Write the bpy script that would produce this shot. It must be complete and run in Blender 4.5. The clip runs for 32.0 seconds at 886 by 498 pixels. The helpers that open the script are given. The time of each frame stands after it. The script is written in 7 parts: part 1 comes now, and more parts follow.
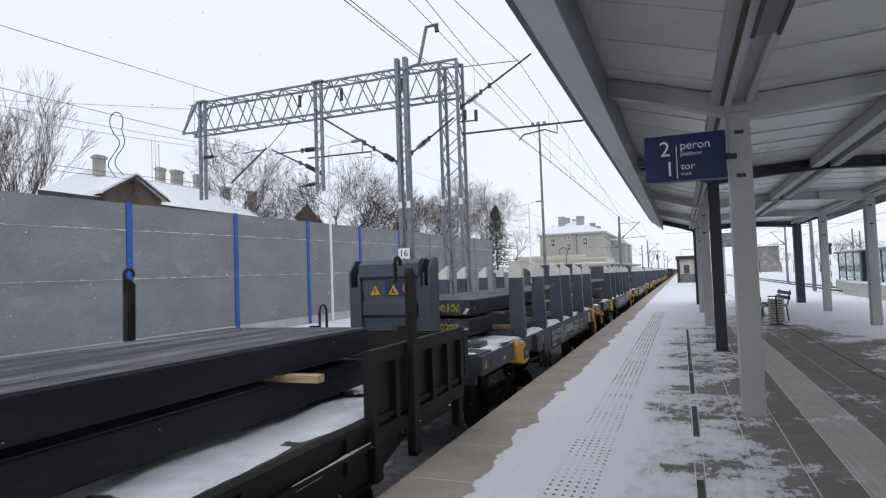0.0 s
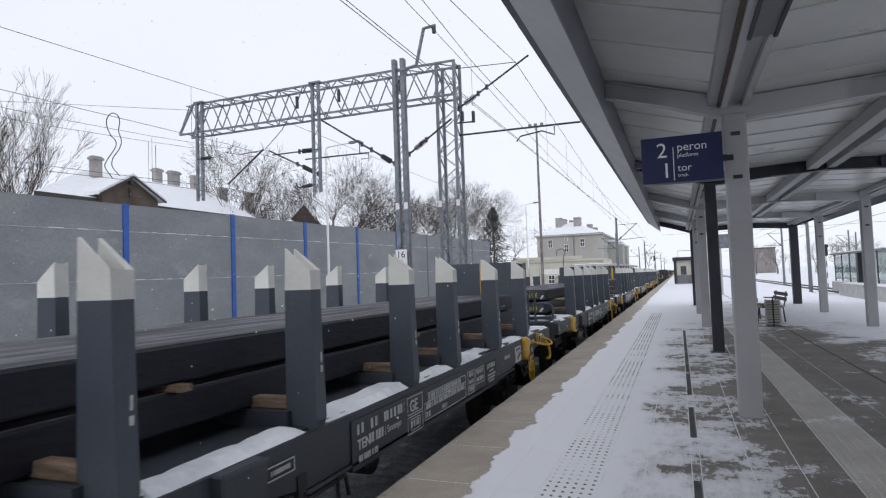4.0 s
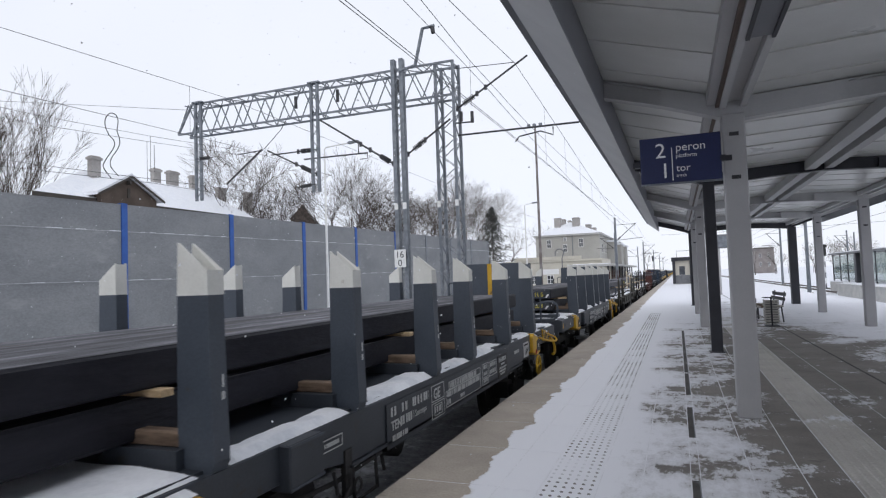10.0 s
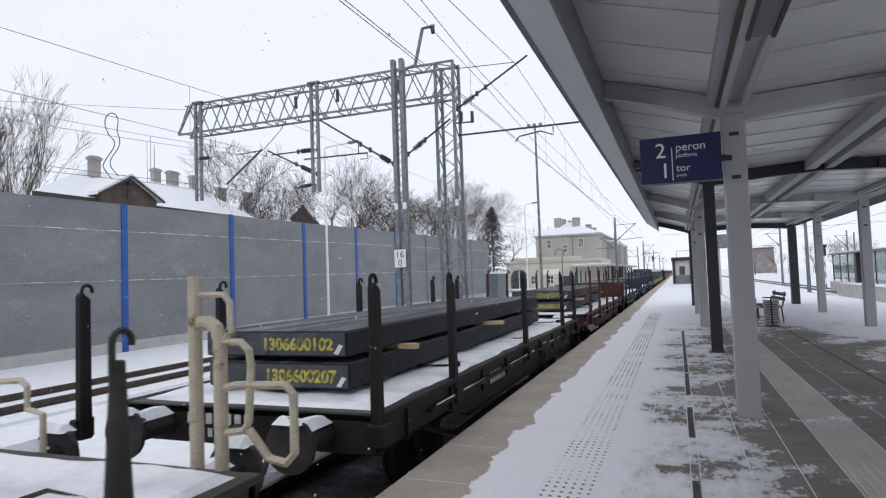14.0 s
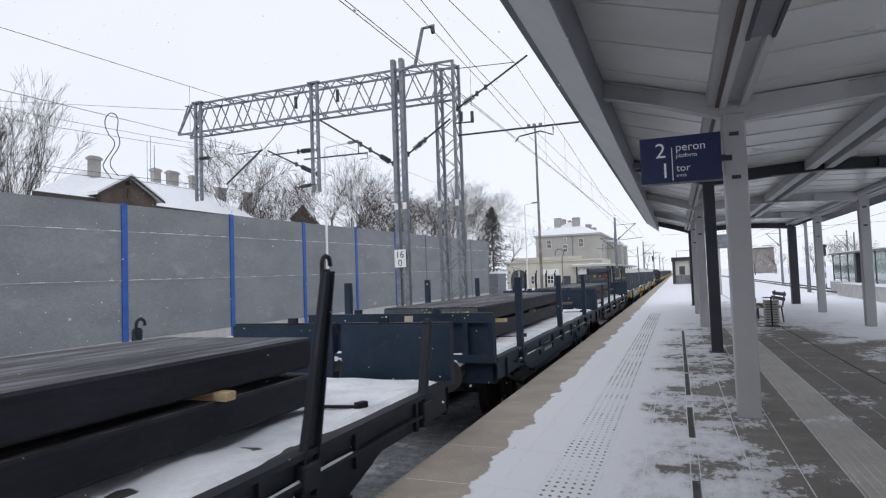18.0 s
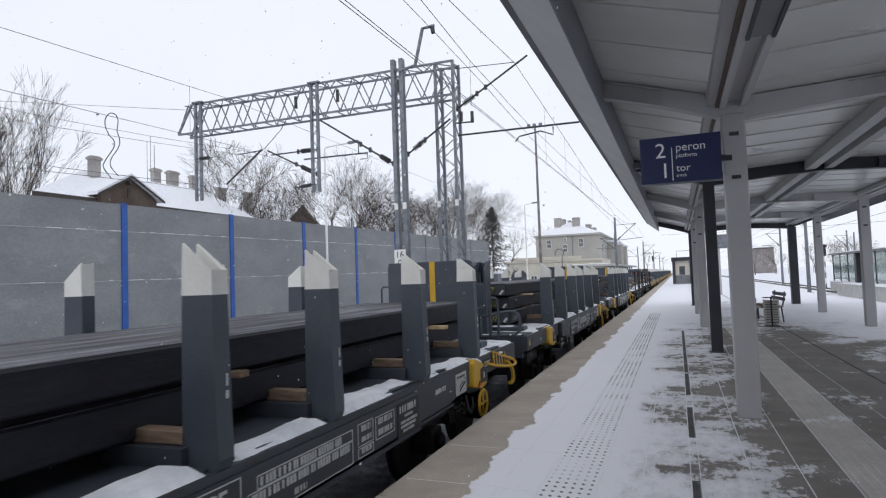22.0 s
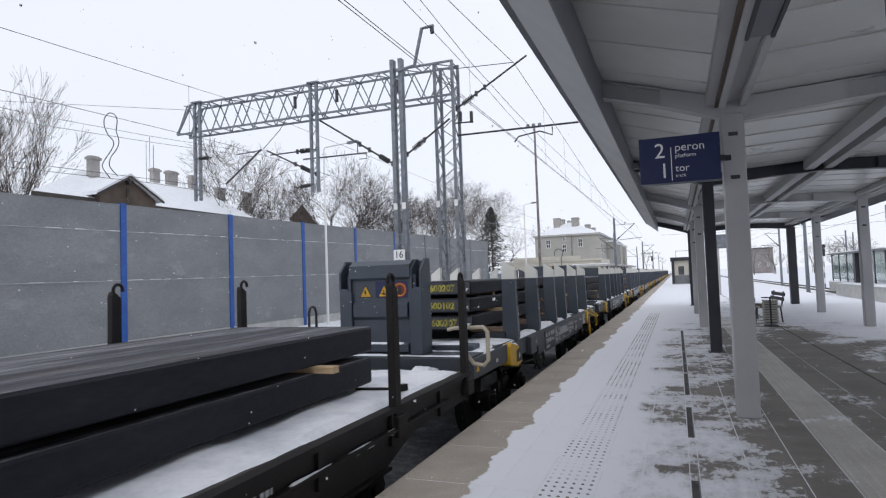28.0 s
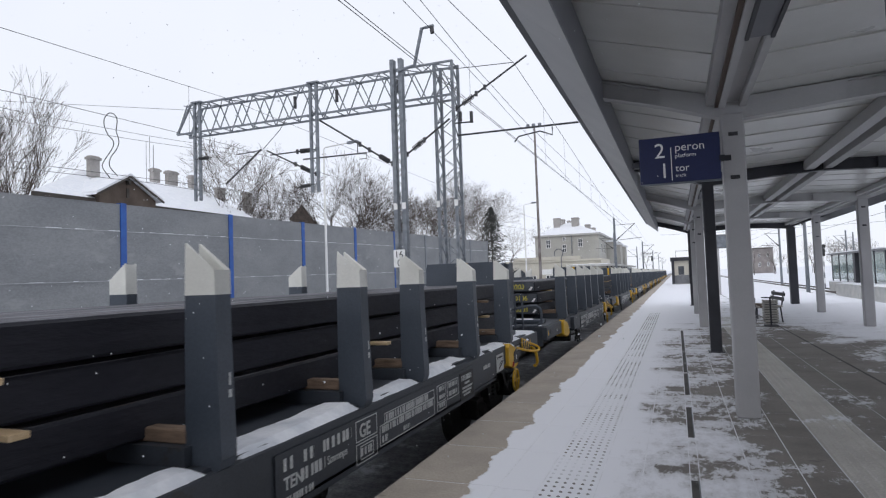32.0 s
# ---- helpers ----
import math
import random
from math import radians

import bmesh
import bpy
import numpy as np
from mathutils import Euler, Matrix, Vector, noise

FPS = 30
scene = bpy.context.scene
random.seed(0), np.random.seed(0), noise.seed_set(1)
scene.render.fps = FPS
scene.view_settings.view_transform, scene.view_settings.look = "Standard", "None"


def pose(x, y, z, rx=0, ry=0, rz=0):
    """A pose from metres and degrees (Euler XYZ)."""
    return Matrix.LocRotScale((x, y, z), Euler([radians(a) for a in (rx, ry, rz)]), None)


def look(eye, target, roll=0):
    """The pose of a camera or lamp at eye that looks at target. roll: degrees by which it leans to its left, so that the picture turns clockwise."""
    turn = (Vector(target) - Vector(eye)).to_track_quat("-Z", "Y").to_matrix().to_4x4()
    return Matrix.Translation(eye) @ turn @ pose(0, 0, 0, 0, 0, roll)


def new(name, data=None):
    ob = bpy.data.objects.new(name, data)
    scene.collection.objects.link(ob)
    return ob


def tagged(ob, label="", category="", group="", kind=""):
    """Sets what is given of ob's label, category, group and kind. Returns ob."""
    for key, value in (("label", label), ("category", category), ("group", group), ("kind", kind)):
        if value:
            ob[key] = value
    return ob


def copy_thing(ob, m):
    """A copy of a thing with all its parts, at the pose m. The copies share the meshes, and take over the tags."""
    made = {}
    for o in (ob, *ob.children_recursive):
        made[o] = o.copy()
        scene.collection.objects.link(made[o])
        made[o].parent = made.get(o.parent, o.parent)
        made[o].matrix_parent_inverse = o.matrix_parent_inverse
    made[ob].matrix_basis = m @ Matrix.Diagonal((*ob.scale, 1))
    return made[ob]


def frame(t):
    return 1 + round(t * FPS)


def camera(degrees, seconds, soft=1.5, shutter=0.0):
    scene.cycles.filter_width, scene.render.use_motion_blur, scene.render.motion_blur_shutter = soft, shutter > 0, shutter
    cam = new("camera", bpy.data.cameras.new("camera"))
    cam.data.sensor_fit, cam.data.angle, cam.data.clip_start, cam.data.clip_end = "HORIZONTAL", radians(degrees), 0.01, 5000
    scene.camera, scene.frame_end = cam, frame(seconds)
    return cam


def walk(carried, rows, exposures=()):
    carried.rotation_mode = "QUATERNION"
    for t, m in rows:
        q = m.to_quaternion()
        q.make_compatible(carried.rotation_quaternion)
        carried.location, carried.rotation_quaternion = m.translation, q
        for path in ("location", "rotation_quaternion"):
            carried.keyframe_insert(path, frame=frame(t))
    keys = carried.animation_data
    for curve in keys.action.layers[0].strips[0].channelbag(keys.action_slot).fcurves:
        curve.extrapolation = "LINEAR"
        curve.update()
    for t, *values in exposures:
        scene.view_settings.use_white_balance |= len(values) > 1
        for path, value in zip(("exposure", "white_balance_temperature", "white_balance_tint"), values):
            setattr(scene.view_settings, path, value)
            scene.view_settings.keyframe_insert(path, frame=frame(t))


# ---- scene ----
# ------------------------------------------------------------------ camera
EYE = Vector((0.0, 0.0, 1.56))


def aim(yaw, pitch, roll=-2.03):
    """Camera pose: yaw to the left of the track's direction and pitch up, in degrees."""
    a, b = radians(yaw), radians(pitch)
    way = Vector((-math.sin(a) * math.cos(b), math.cos(a) * math.cos(b), math.sin(b)))
    return look(EYE, EYE + way, roll)


YAW, PITCH = 20.869, 2.770
cam = camera(71.84, 32.0, soft=1.2, shutter=0.06)
walk(cam, [(t, aim(YAW + a, PITCH - b)) for t, a, b in (
    (0.0, 0.37, 0.11), (1.8, 0.37, 0.10), (2.5, 0.30, 0.08), (3.0, 0.25, 0.05), (3.5, 0.18, 0.02),
    (4.5, 0.06, 0.0), (5.5, 0.0, 0.0), (15.0, 0.0, 0.0), (23.5, 0.0, 0.0), (24.5, -0.06, 0.0), (32.0, -0.07, 0.0))],
    exposures=((0.0, 0.0, 6420, 10), (32.0, 0.0, 6420, 10)))

# ------------------------------------------------------------------ light
world = bpy.data.worlds.new("overcast_sky")
world.use_nodes = True
scene.world = world
nt = world.node_tree
nt.nodes.clear()
w_out, w_bg = nt.nodes.new("ShaderNodeOutputWorld"), nt.nodes.new("ShaderNodeBackground")
w_sky, w_mix = nt.nodes.new("ShaderNodeTexSky"), nt.nodes.new("ShaderNodeMix")
w_noise, w_ramp, w_co = nt.nodes.new("ShaderNodeTexNoise"), nt.nodes.new("ShaderNodeValToRGB"), nt.nodes.new("ShaderNodeTexCoord")
w_sky.sky_type, w_sky.sun_disc, w_sky.sun_elevation, w_sky.sun_rotation = "NISHITA", False, radians(32), radians(200)
w_noise.inputs["Scale"].default_value, w_noise.inputs["Detail"].default_value = 1.6, 3
w_ramp.color_ramp.elements[0].position, w_ramp.color_ramp.elements[1].position = 0.3, 0.75
w_ramp.color_ramp.elements[0].color, w_ramp.color_ramp.elements[1].color = (7.9, 8.2, 9.1, 1), (8.9, 9.1, 9.8, 1)
w_mix.data_type = "RGBA"
w_mix.inputs[0].default_value = 0.93
nt.links.new(w_co.outputs["Generated"], w_noise.inputs["Vector"])
nt.links.new(w_noise.outputs["Fac"], w_ramp.inputs[0])
nt.links.new(w_sky.outputs[0], w_mix.inputs[6])
nt.links.new(w_ramp.outputs[0], w_mix.inputs[7])
nt.links.new(w_mix.outputs[2], w_bg.inputs[0])
w_bg.inputs[1].default_value = 0.112
nt.links.new(w_bg.outputs[0], w_out.inputs[0])
sun_data = bpy.data.lights.new("sun", "SUN")
sun_data.energy, sun_data.angle, sun_data.color = 0.5, radians(40), (1.0, 0.97, 0.93)
sun = new("sun", sun_data)
sun.matrix_world = look((-20, -40, 60), (-5, 20, 0))

# ------------------------------------------------------------------ materials
MATS = {}


def surf(name, c1, c2, scale=6.0, rough=0.6, bump=0.1, metal=0.0, moving=False, fine=60.0, spread=(0.35, 0.65), snow=None, spot=None, stretch=(1, 1, 1), rvar=0.1, grain=0.15, spec=0.5):
    """A two-scale mottled surface. snow=(low, high, scale): a dusting on faces that look up. spot=(colour, scale, threshold): stains."""
    m = bpy.data.materials.new(name)
    m.use_nodes = True
    t = m.node_tree
    n, L = t.nodes, t.links
    bsdf = n["Principled BSDF"]
    if moving:
        co, info, add = n.new("ShaderNodeTexCoord"), n.new("ShaderNodeObjectInfo"), n.new("ShaderNodeVectorMath")
        mul = n.new("ShaderNodeMath")
        mul.operation, mul.inputs[1].default_value = "MULTIPLY", 57.0
        L.new(info.outputs["Random"], mul.inputs[0])
        L.new(co.outputs["Object"], add.inputs[0])
        L.new(mul.outputs[0], add.inputs[1])
        src = add.outputs[0]
    else:
        src = n.new("ShaderNodeNewGeometry").outputs["Position"]
    mp = n.new("ShaderNodeMapping")
    mp.inputs["Scale"].default_value = stretch
    L.new(src, mp.inputs[0])
    src = mp.outputs[0]

    def noise_tex(s, d=5.0, rgh=0.6):
        k = n.new("ShaderNodeTexNoise")
        k.inputs["Scale"].default_value, k.inputs["Detail"].default_value, k.inputs["Roughness"].default_value = s, d, rgh
        L.new(src, k.inputs["Vector"])
        return k.outputs["Fac"]

    def ramp(f, lo, hi, a=(0, 0, 0, 1), b=(1, 1, 1, 1)):
        r = n.new("ShaderNodeValToRGB")
        r.color_ramp.elements[0].position, r.color_ramp.elements[1].position = lo, hi
        r.color_ramp.elements[0].color, r.color_ramp.elements[1].color = a, b
        L.new(f, r.inputs[0])
        return r.outputs[0]

    def mix(f, a, b):
        k = n.new("ShaderNodeMix")
        k.data_type = "RGBA"
        for s, v in ((0, f), (6, a), (7, b)):
            if isinstance(v, bpy.types.NodeSocket):
                L.new(v, k.inputs[s])
            else:
                k.inputs[s].default_value = v
        return k.outputs[2]

    big, small = noise_tex(scale), noise_tex(fine, 3.0)
    col = ramp(big, spread[0], spread[1], (*c1, 1), (*c2, 1))
    g = ramp(small, 0.3, 0.7, (1 - grain, 1 - grain, 1 - grain, 1), (1 + grain * 0.7, 1 + grain * 0.7, 1 + grain * 0.7, 1))
    k = n.new("ShaderNodeMix")
    k.data_type, k.blend_type, k.inputs[0].default_value = "RGBA", "MULTIPLY", 1.0
    L.new(col, k.inputs[6]), L.new(g, k.inputs[7])
    col = k.outputs[2]
    if spot:
        col = mix(ramp(noise_tex(spot[1], 6.0, 0.7), spot[2], spot[2] + 0.07), col, (*spot[0], 1))
    r = n.new("ShaderNodeMapRange")
    r.inputs[3].default_value, r.inputs[4].default_value = max(0.02, rough - rvar), min(1, rough + rvar)
    L.new(big, r.inputs[0])
    if snow:
        geo, sep, ms = n.new("ShaderNodeNewGeometry"), n.new("ShaderNodeSeparateXYZ"), n.new("ShaderNodeMath")
        L.new(geo.outputs["Normal"], sep.inputs[0])
        up = ramp(sep.outputs["Z"], 0.75, 0.95)
        ms.operation = "MULTIPLY"
        L.new(up, ms.inputs[0]), L.new(ramp(noise_tex(snow[2], 6.0, 0.65), snow[0], snow[1]), ms.inputs[1])
        col = mix(ms.outputs[0], col, (0.80, 0.82, 0.86, 1))
    L.new(col, bsdf.inputs["Base Color"])
    L.new(r.outputs[0], bsdf.inputs["Roughness"])
    bsdf.inputs["Metallic"].default_value = metal
    bsdf.inputs["Specular IOR Level"].default_value = spec
    if bump:
        bp = n.new("ShaderNodeBump")
        bp.inputs["Strength"].default_value, bp.inputs["Distance"].default_value = bump, 0.02
        L.new(small, bp.inputs["Height"])
        L.new(bp.outputs[0], bsdf.inputs["Normal"])
    MATS[name] = m
    return m


SNOW = surf("snow", (0.78, 0.80, 0.84), (0.86, 0.87, 0.89), 3, 0.75, 0.25, fine=40)
SNOW_M = surf("snow_on_wagon", (0.60, 0.63, 0.68), (0.85, 0.86, 0.89), 2.2, 0.8, 0.12, moving=True, fine=25, grain=0.05, spread=(0.3, 0.55))
GROUND = surf("snowy_ground", (0.72, 0.75, 0.80), (0.85, 0.86, 0.89), 0.4, 0.8, 0.3, fine=8, spot=((0.42, 0.42, 0.42), 0.9, 0.66))
BALLAST = surf("ballast", (0.20, 0.205, 0.215), (0.38, 0.385, 0.40), 5, 0.9, 0.8, fine=30, spot=((0.58, 0.59, 0.62), 1.2, 0.56), grain=0.35)
CONC = surf("concrete", (0.40, 0.40, 0.39), (0.52, 0.51, 0.49), 1.5, 0.85, 0.15, spot=((0.32, 0.31, 0.30), 2.0, 0.68))
PANEL = surf("barrier_panel", (0.200, 0.208, 0.218), (0.248, 0.256, 0.264), 0.7, 0.85, 0.15, fine=17, stretch=(1, 0.6, 1.2), grain=0.14, spot=((0.27, 0.278, 0.285), 1.1, 0.60))
BLUE = surf("blue_paint", (0.012, 0.07, 0.30), (0.02, 0.10, 0.38), 2, 0.5, 0.05)
GALV = surf("galvanised_steel", (0.13, 0.145, 0.165), (0.23, 0.25, 0.275), 5, 0.5, 0.1, metal=0.3)
WIRE = surf("wire_copper", (0.05, 0.05, 0.055), (0.08, 0.08, 0.085), 3, 0.5, 0.0, metal=0.5)
DARKMETAL = surf("dark_fitting", (0.03, 0.032, 0.035), (0.06, 0.06, 0.065), 5, 0.5, 0.05, metal=0.2)
RAILM = surf("rail_steel", (0.06, 0.045, 0.035), (0.11, 0.085, 0.07), 5, 0.5, 0.1, metal=0.5)
COLM = surf("column_paint", (0.36, 0.355, 0.36), (0.43, 0.425, 0.43), 1.2, 0.55, 0.02, spread=(0.3, 0.7), grain=0.03)
BEAMM = surf("beam_paint", (0.40, 0.40, 0.405), (0.48, 0.48, 0.48), 1.0, 0.5, 0.02, grain=0.03)
DARKCOL = surf("anthracite_paint", (0.018, 0.019, 0.026), (0.03, 0.031, 0.04), 2, 0.45, 0.05)
ROOFM = surf("roof_deck", (0.50, 0.50, 0.475), (0.66, 0.66, 0.64), 0.5, 0.30, 0.02, grain=0.03, spec=0.8)
LIPM = surf("grey_flashing", (0.15, 0.155, 0.175), (0.20, 0.205, 0.225), 0.8, 0.5, 0.02, grain=0.04)
WOODM = surf("weathered_timber", (0.11, 0.072, 0.048), (0.26, 0.18, 0.125), 4, 0.75, 0.3, moving=True, stretch=(1, 6, 6))
CONDUIT = surf("brown_conduit", (0.075, 0.050, 0.038), (0.11, 0.078, 0.060), 5, 0.6, 0.1)
PINE = surf("fresh_pine", (0.52, 0.36, 0.20), (0.66, 0.50, 0.31), 5, 0.7, 0.2, moving=True, stretch=(1, 6, 6))
SLABM = surf("steel_slab", (0.0095, 0.0098, 0.0145), (0.023, 0.0235, 0.032), 1.6, 0.58, 0.5, moving=True, fine=14, snow=(0.58, 0.92, 1.3), stretch=(1, 0.35, 1.6), spot=((0.030, 0.029, 0.031), 3.0, 0.66), rvar=0.2, spec=0.22)
WAGM = surf("wagon_blue_grey", (0.041, 0.052, 0.070), (0.060, 0.073, 0.094), 1.2, 0.5, 0.08, moving=True, spot=((0.05, 0.048, 0.045), 3.0, 0.66))
TIPM = surf("white_tip", (0.62, 0.615, 0.57), (0.74, 0.735, 0.69), 2, 0.6, 0.02, moving=True, spot=((0.50, 0.47, 0.41), 5, 0.68), grain=0.05)
YELM = surf("safety_yellow", (0.52, 0.30, 0.015), (0.66, 0.40, 0.025), 4, 0.55, 0.08, moving=True, spot=((0.16, 0.10, 0.03), 6, 0.62))
BLACKM = surf("black_paint", (0.012, 0.012, 0.013), (0.025, 0.025, 0.027), 4, 0.6, 0.05, moving=True)
# darker wagon paint: grime, with the sides' weaker light also put into the colour
WAGD = surf("grimy_shaded_side", (0.027, 0.033, 0.043), (0.044, 0.051, 0.064), 1.4, 0.55, 0.12, moving=True, spot=((0.035, 0.030, 0.027), 3.0, 0.62))
UNDER = surf("underframe_grime", (0.018, 0.018, 0.020), (0.046, 0.043, 0.042), 5, 0.8, 0.4, moving=True)
MARK = surf("pale_stencil_paint", (0.45, 0.46, 0.46), (0.55, 0.56, 0.56), 8, 0.7, 0.0, moving=True)
LETTER = surf("sign_white", (0.80, 0.80, 0.80), (0.85, 0.85, 0.85), 3, 0.5, 0.0)
NAVY = surf("sign_navy", (0.010, 0.017, 0.075), (0.013, 0.021, 0.088), 2, 0.35, 0.0)
WHITEP = surf("white_enamel", (0.72, 0.72, 0.71), (0.80, 0.80, 0.79), 4, 0.5, 0.0)
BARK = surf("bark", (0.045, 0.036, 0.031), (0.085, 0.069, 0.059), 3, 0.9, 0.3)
# pale for frost, and for distance haze put into the twig colour
FROST_HAZE = surf("frosted_hazy_twigs", (0.10, 0.088, 0.080), (0.20, 0.185, 0.175), 0.8, 0.9, 0.0)

# ------------------------------------------------------------------ mesh helpers


class Geo:
    """Collects vertices and faces of one part."""

    def __init__(self):
        self.v, self.f = [], []

    def add(self, verts, faces):
        o = len(self.v)
        self.v.extend(verts)
        self.f.extend([tuple(i + o for i in q) for q in faces])
        return self

    def box(self, x0, x1, y0, y1, z0, z1):
        return self.add([(x0, y0, z0), (x1, y0, z0), (x1, y1, z0), (x0, y1, z0), (x0, y0, z1), (x1, y0, z1), (x1, y1, z1), (x0, y1, z1)],
                        [(3, 2, 1, 0), (4, 5, 6, 7), (0, 1, 5, 4), (1, 2, 6, 5), (2, 3, 7, 6), (3, 0, 4, 7)])

    def prism(self, poly, axis, a, b):
        """A polygon drawn in the other two axes, in their order, pushed along axis from a to b."""
        n = len(poly)
        put = {"x": lambda p, s: (s, p[0], p[1]), "y": lambda p, s: (p[0], s, p[1]), "z": lambda p, s: (p[0], p[1], s)}[axis]
        vs = [put(p, a) for p in poly] + [put(p, b) for p in poly]
        return self.add(vs, [tuple(range(n))[::-1], tuple(range(n, 2 * n))] + [(i, (i + 1) % n, n + (i + 1) % n, n + i) for i in range(n)])

    def tube(self, pts, r, n=6, r1=None):
        pts = [Vector(p) for p in pts]
        rings, side = [], None
        for i, p in enumerate(pts):
            d = (pts[min(i + 1, len(pts) - 1)] - pts[max(i - 1, 0)]).normalized()
            if side is None:
                side = d.cross(Vector((0, 0, 1)) if abs(d.z) < 0.9 else Vector((1, 0, 0))).normalized()
            side = (side - d * side.dot(d)).normalized()
            up = d.cross(side)
            rr = r if r1 is None else r + (r1 - r) * i / (len(pts) - 1)
            rings.append([tuple(p + (side * math.cos(2 * math.pi * k / n) + up * math.sin(2 * math.pi * k / n)) * rr) for k in range(n)])
        vs = [v for ring in rings for v in ring]
        fs = [(i * n + k, i * n + (k + 1) % n, (i + 1) * n + (k + 1) % n, (i + 1) * n + k) for i in range(len(pts) - 1) for k in range(n)]
        return self.add(vs, fs + [tuple(range(n))[::-1], tuple(range(len(vs) - n, len(vs)))])

    def bar(self, a, b, w, h=None):
        """A straight bar of rectangular section from a to b."""
        a, b, h = Vector(a), Vector(b), h or w
        d = (b - a).normalized()
        s = d.cross(Vector((0, 0, 1)) if abs(d.z) < 0.95 else Vector((0, 1, 0))).normalized() * w / 2
        u = d.cross(s).normalized() * h / 2
        vs = [tuple(p + q) for p in (a, b) for q in (s + u, -s + u, -s - u, s - u)]
        return self.add(vs, [(0, 1, 2, 3), (7, 6, 5, 4), (0, 4, 5, 1), (1, 5, 6, 2), (2, 6, 7, 3), (3, 7, 4, 0)])

    def mesh(self, name, mat, bevel=0.0, smooth=False):
        me = bpy.data.meshes.new(name)
        me.from_pydata(self.v, [], self.f)
        bm = bmesh.new()
        bm.from_mesh(me)
        bmesh.ops.recalc_face_normals(bm, faces=bm.faces)
        if bevel:
            bmesh.ops.bevel(bm, geom=list(bm.edges), offset=bevel, segments=1, affect="EDGES", clamp_overlap=True)
        bm.to_mesh(me)
        bm.free()
        if smooth:
            me.polygons.foreach_set("use_smooth", [True] * len(me.polygons))
        me.materials.append(mat)
        return me


def part(name, g, mat, parent=None, label="", bevel=0.0, smooth=False):
    ob = new(name, g.mesh(name, mat, bevel, smooth) if isinstance(g, Geo) else g)
    if parent:
        ob.parent = parent
    if label:
        ob["label"] = label
    return ob


def base(name, label, category, m=None, group="", kind=""):
    ob = new(name)
    ob.empty_display_size = 0.2
    if m is not None:
        ob.matrix_basis = m
    return tagged(ob, label, category, group, kind)


def box(*a):
    return Geo().box(*a)


def words(text, size, mat, parent, m, name="lettering", depth=0.002, bold=0.0):
    """Raised letters of the built-in font; m puts them: they read along local x, up local y."""
    cu = bpy.data.curves.new(name, "FONT")
    cu.body, cu.size, cu.extrude, cu.resolution_u, cu.offset = text, size, depth, 3, bold
    tmp = new(name, cu)
    me = bpy.data.meshes.new_from_object(tmp.evaluated_get(bpy.context.evaluated_depsgraph_get()))
    bpy.data.objects.remove(tmp)
    me.materials.clear()
    me.materials.append(mat)
    ob = part(name, me, mat, parent)
    ob.matrix_basis = m
    return ob


def snow_sheet(x0, x1, y0, y1, z, thick=0.05, step=0.09, seed=0, hole=0.0, ragged=0.12, edge=0.05):
    """A lumpy blanket of snow with a ragged rim; hole 0..1 makes bare patches."""
    g = Geo()
    nx, ny = max(2, int((x1 - x0) / step)), max(2, int((y1 - y0) / step))
    H, keep = {}, {}
    for i in range(nx + 1):
        for j in range(ny + 1):
            x, y = x0 + (x1 - x0) * i / nx, y0 + (y1 - y0) * j / ny
            q = Vector((x * 1.3 + seed * 7.7, y * 1.3 + seed * 3.1, seed))
            a = noise.fractal(q, 1.0, 2.0, 4)
            d = min(x - x0, x1 - x, y - y0, y1 - y)
            rim = min(1.0, max(0.0, (d + edge * 0.3 + ragged * a) / (edge + 1e-6)))
            h = thick * (0.6 + 0.5 * a) * rim - hole * thick * max(0.0, 0.9 + 1.6 * noise.noise(q * 0.9 + Vector((9, 4, 2))))
            if i in (0, nx) or j in (0, ny):
                h = min(h, 0.0) - 0.02
            H[i, j] = h
            keep[i, j] = len(g.v)
            g.v.append((x, y, z + max(h, -0.03)))
    for i in range(nx):
        for j in range(ny):
            c = [(i, j), (i + 1, j), (i + 1, j + 1), (i, j + 1)]
            if max(H[k] for k in c) > 0.002:
                g.f.append(tuple(keep[k] for k in c))
    return g


# ------------------------------------------------------------------ ground and tracks
RAIL = -0.76
TRACK = -3.8


def ground_sheet():
    g = Geo()
    xs = [-1200, -300, -120, -60, -40, -30, -22, -16, -10, 12, 30, 60, 120, 300, 1200]
    ys = [-300, -60, -20, 0, 20, 40, 60, 90, 130, 180, 260, 400, 800, 2500]
    for y in ys:
        for x in xs:
            g.v.append((x, y, -1.02))
    n = len(xs)
    for j in range(len(ys) - 1):
        for i in range(n - 1):
            g.f.append((j * n + i, j * n + i + 1, (j + 1) * n + i + 1, (j + 1) * n + i))
    tagged(part("ground", g, GROUND), "snow-covered open ground round the station tracks", "ground", kind="structure")


ground_sheet()


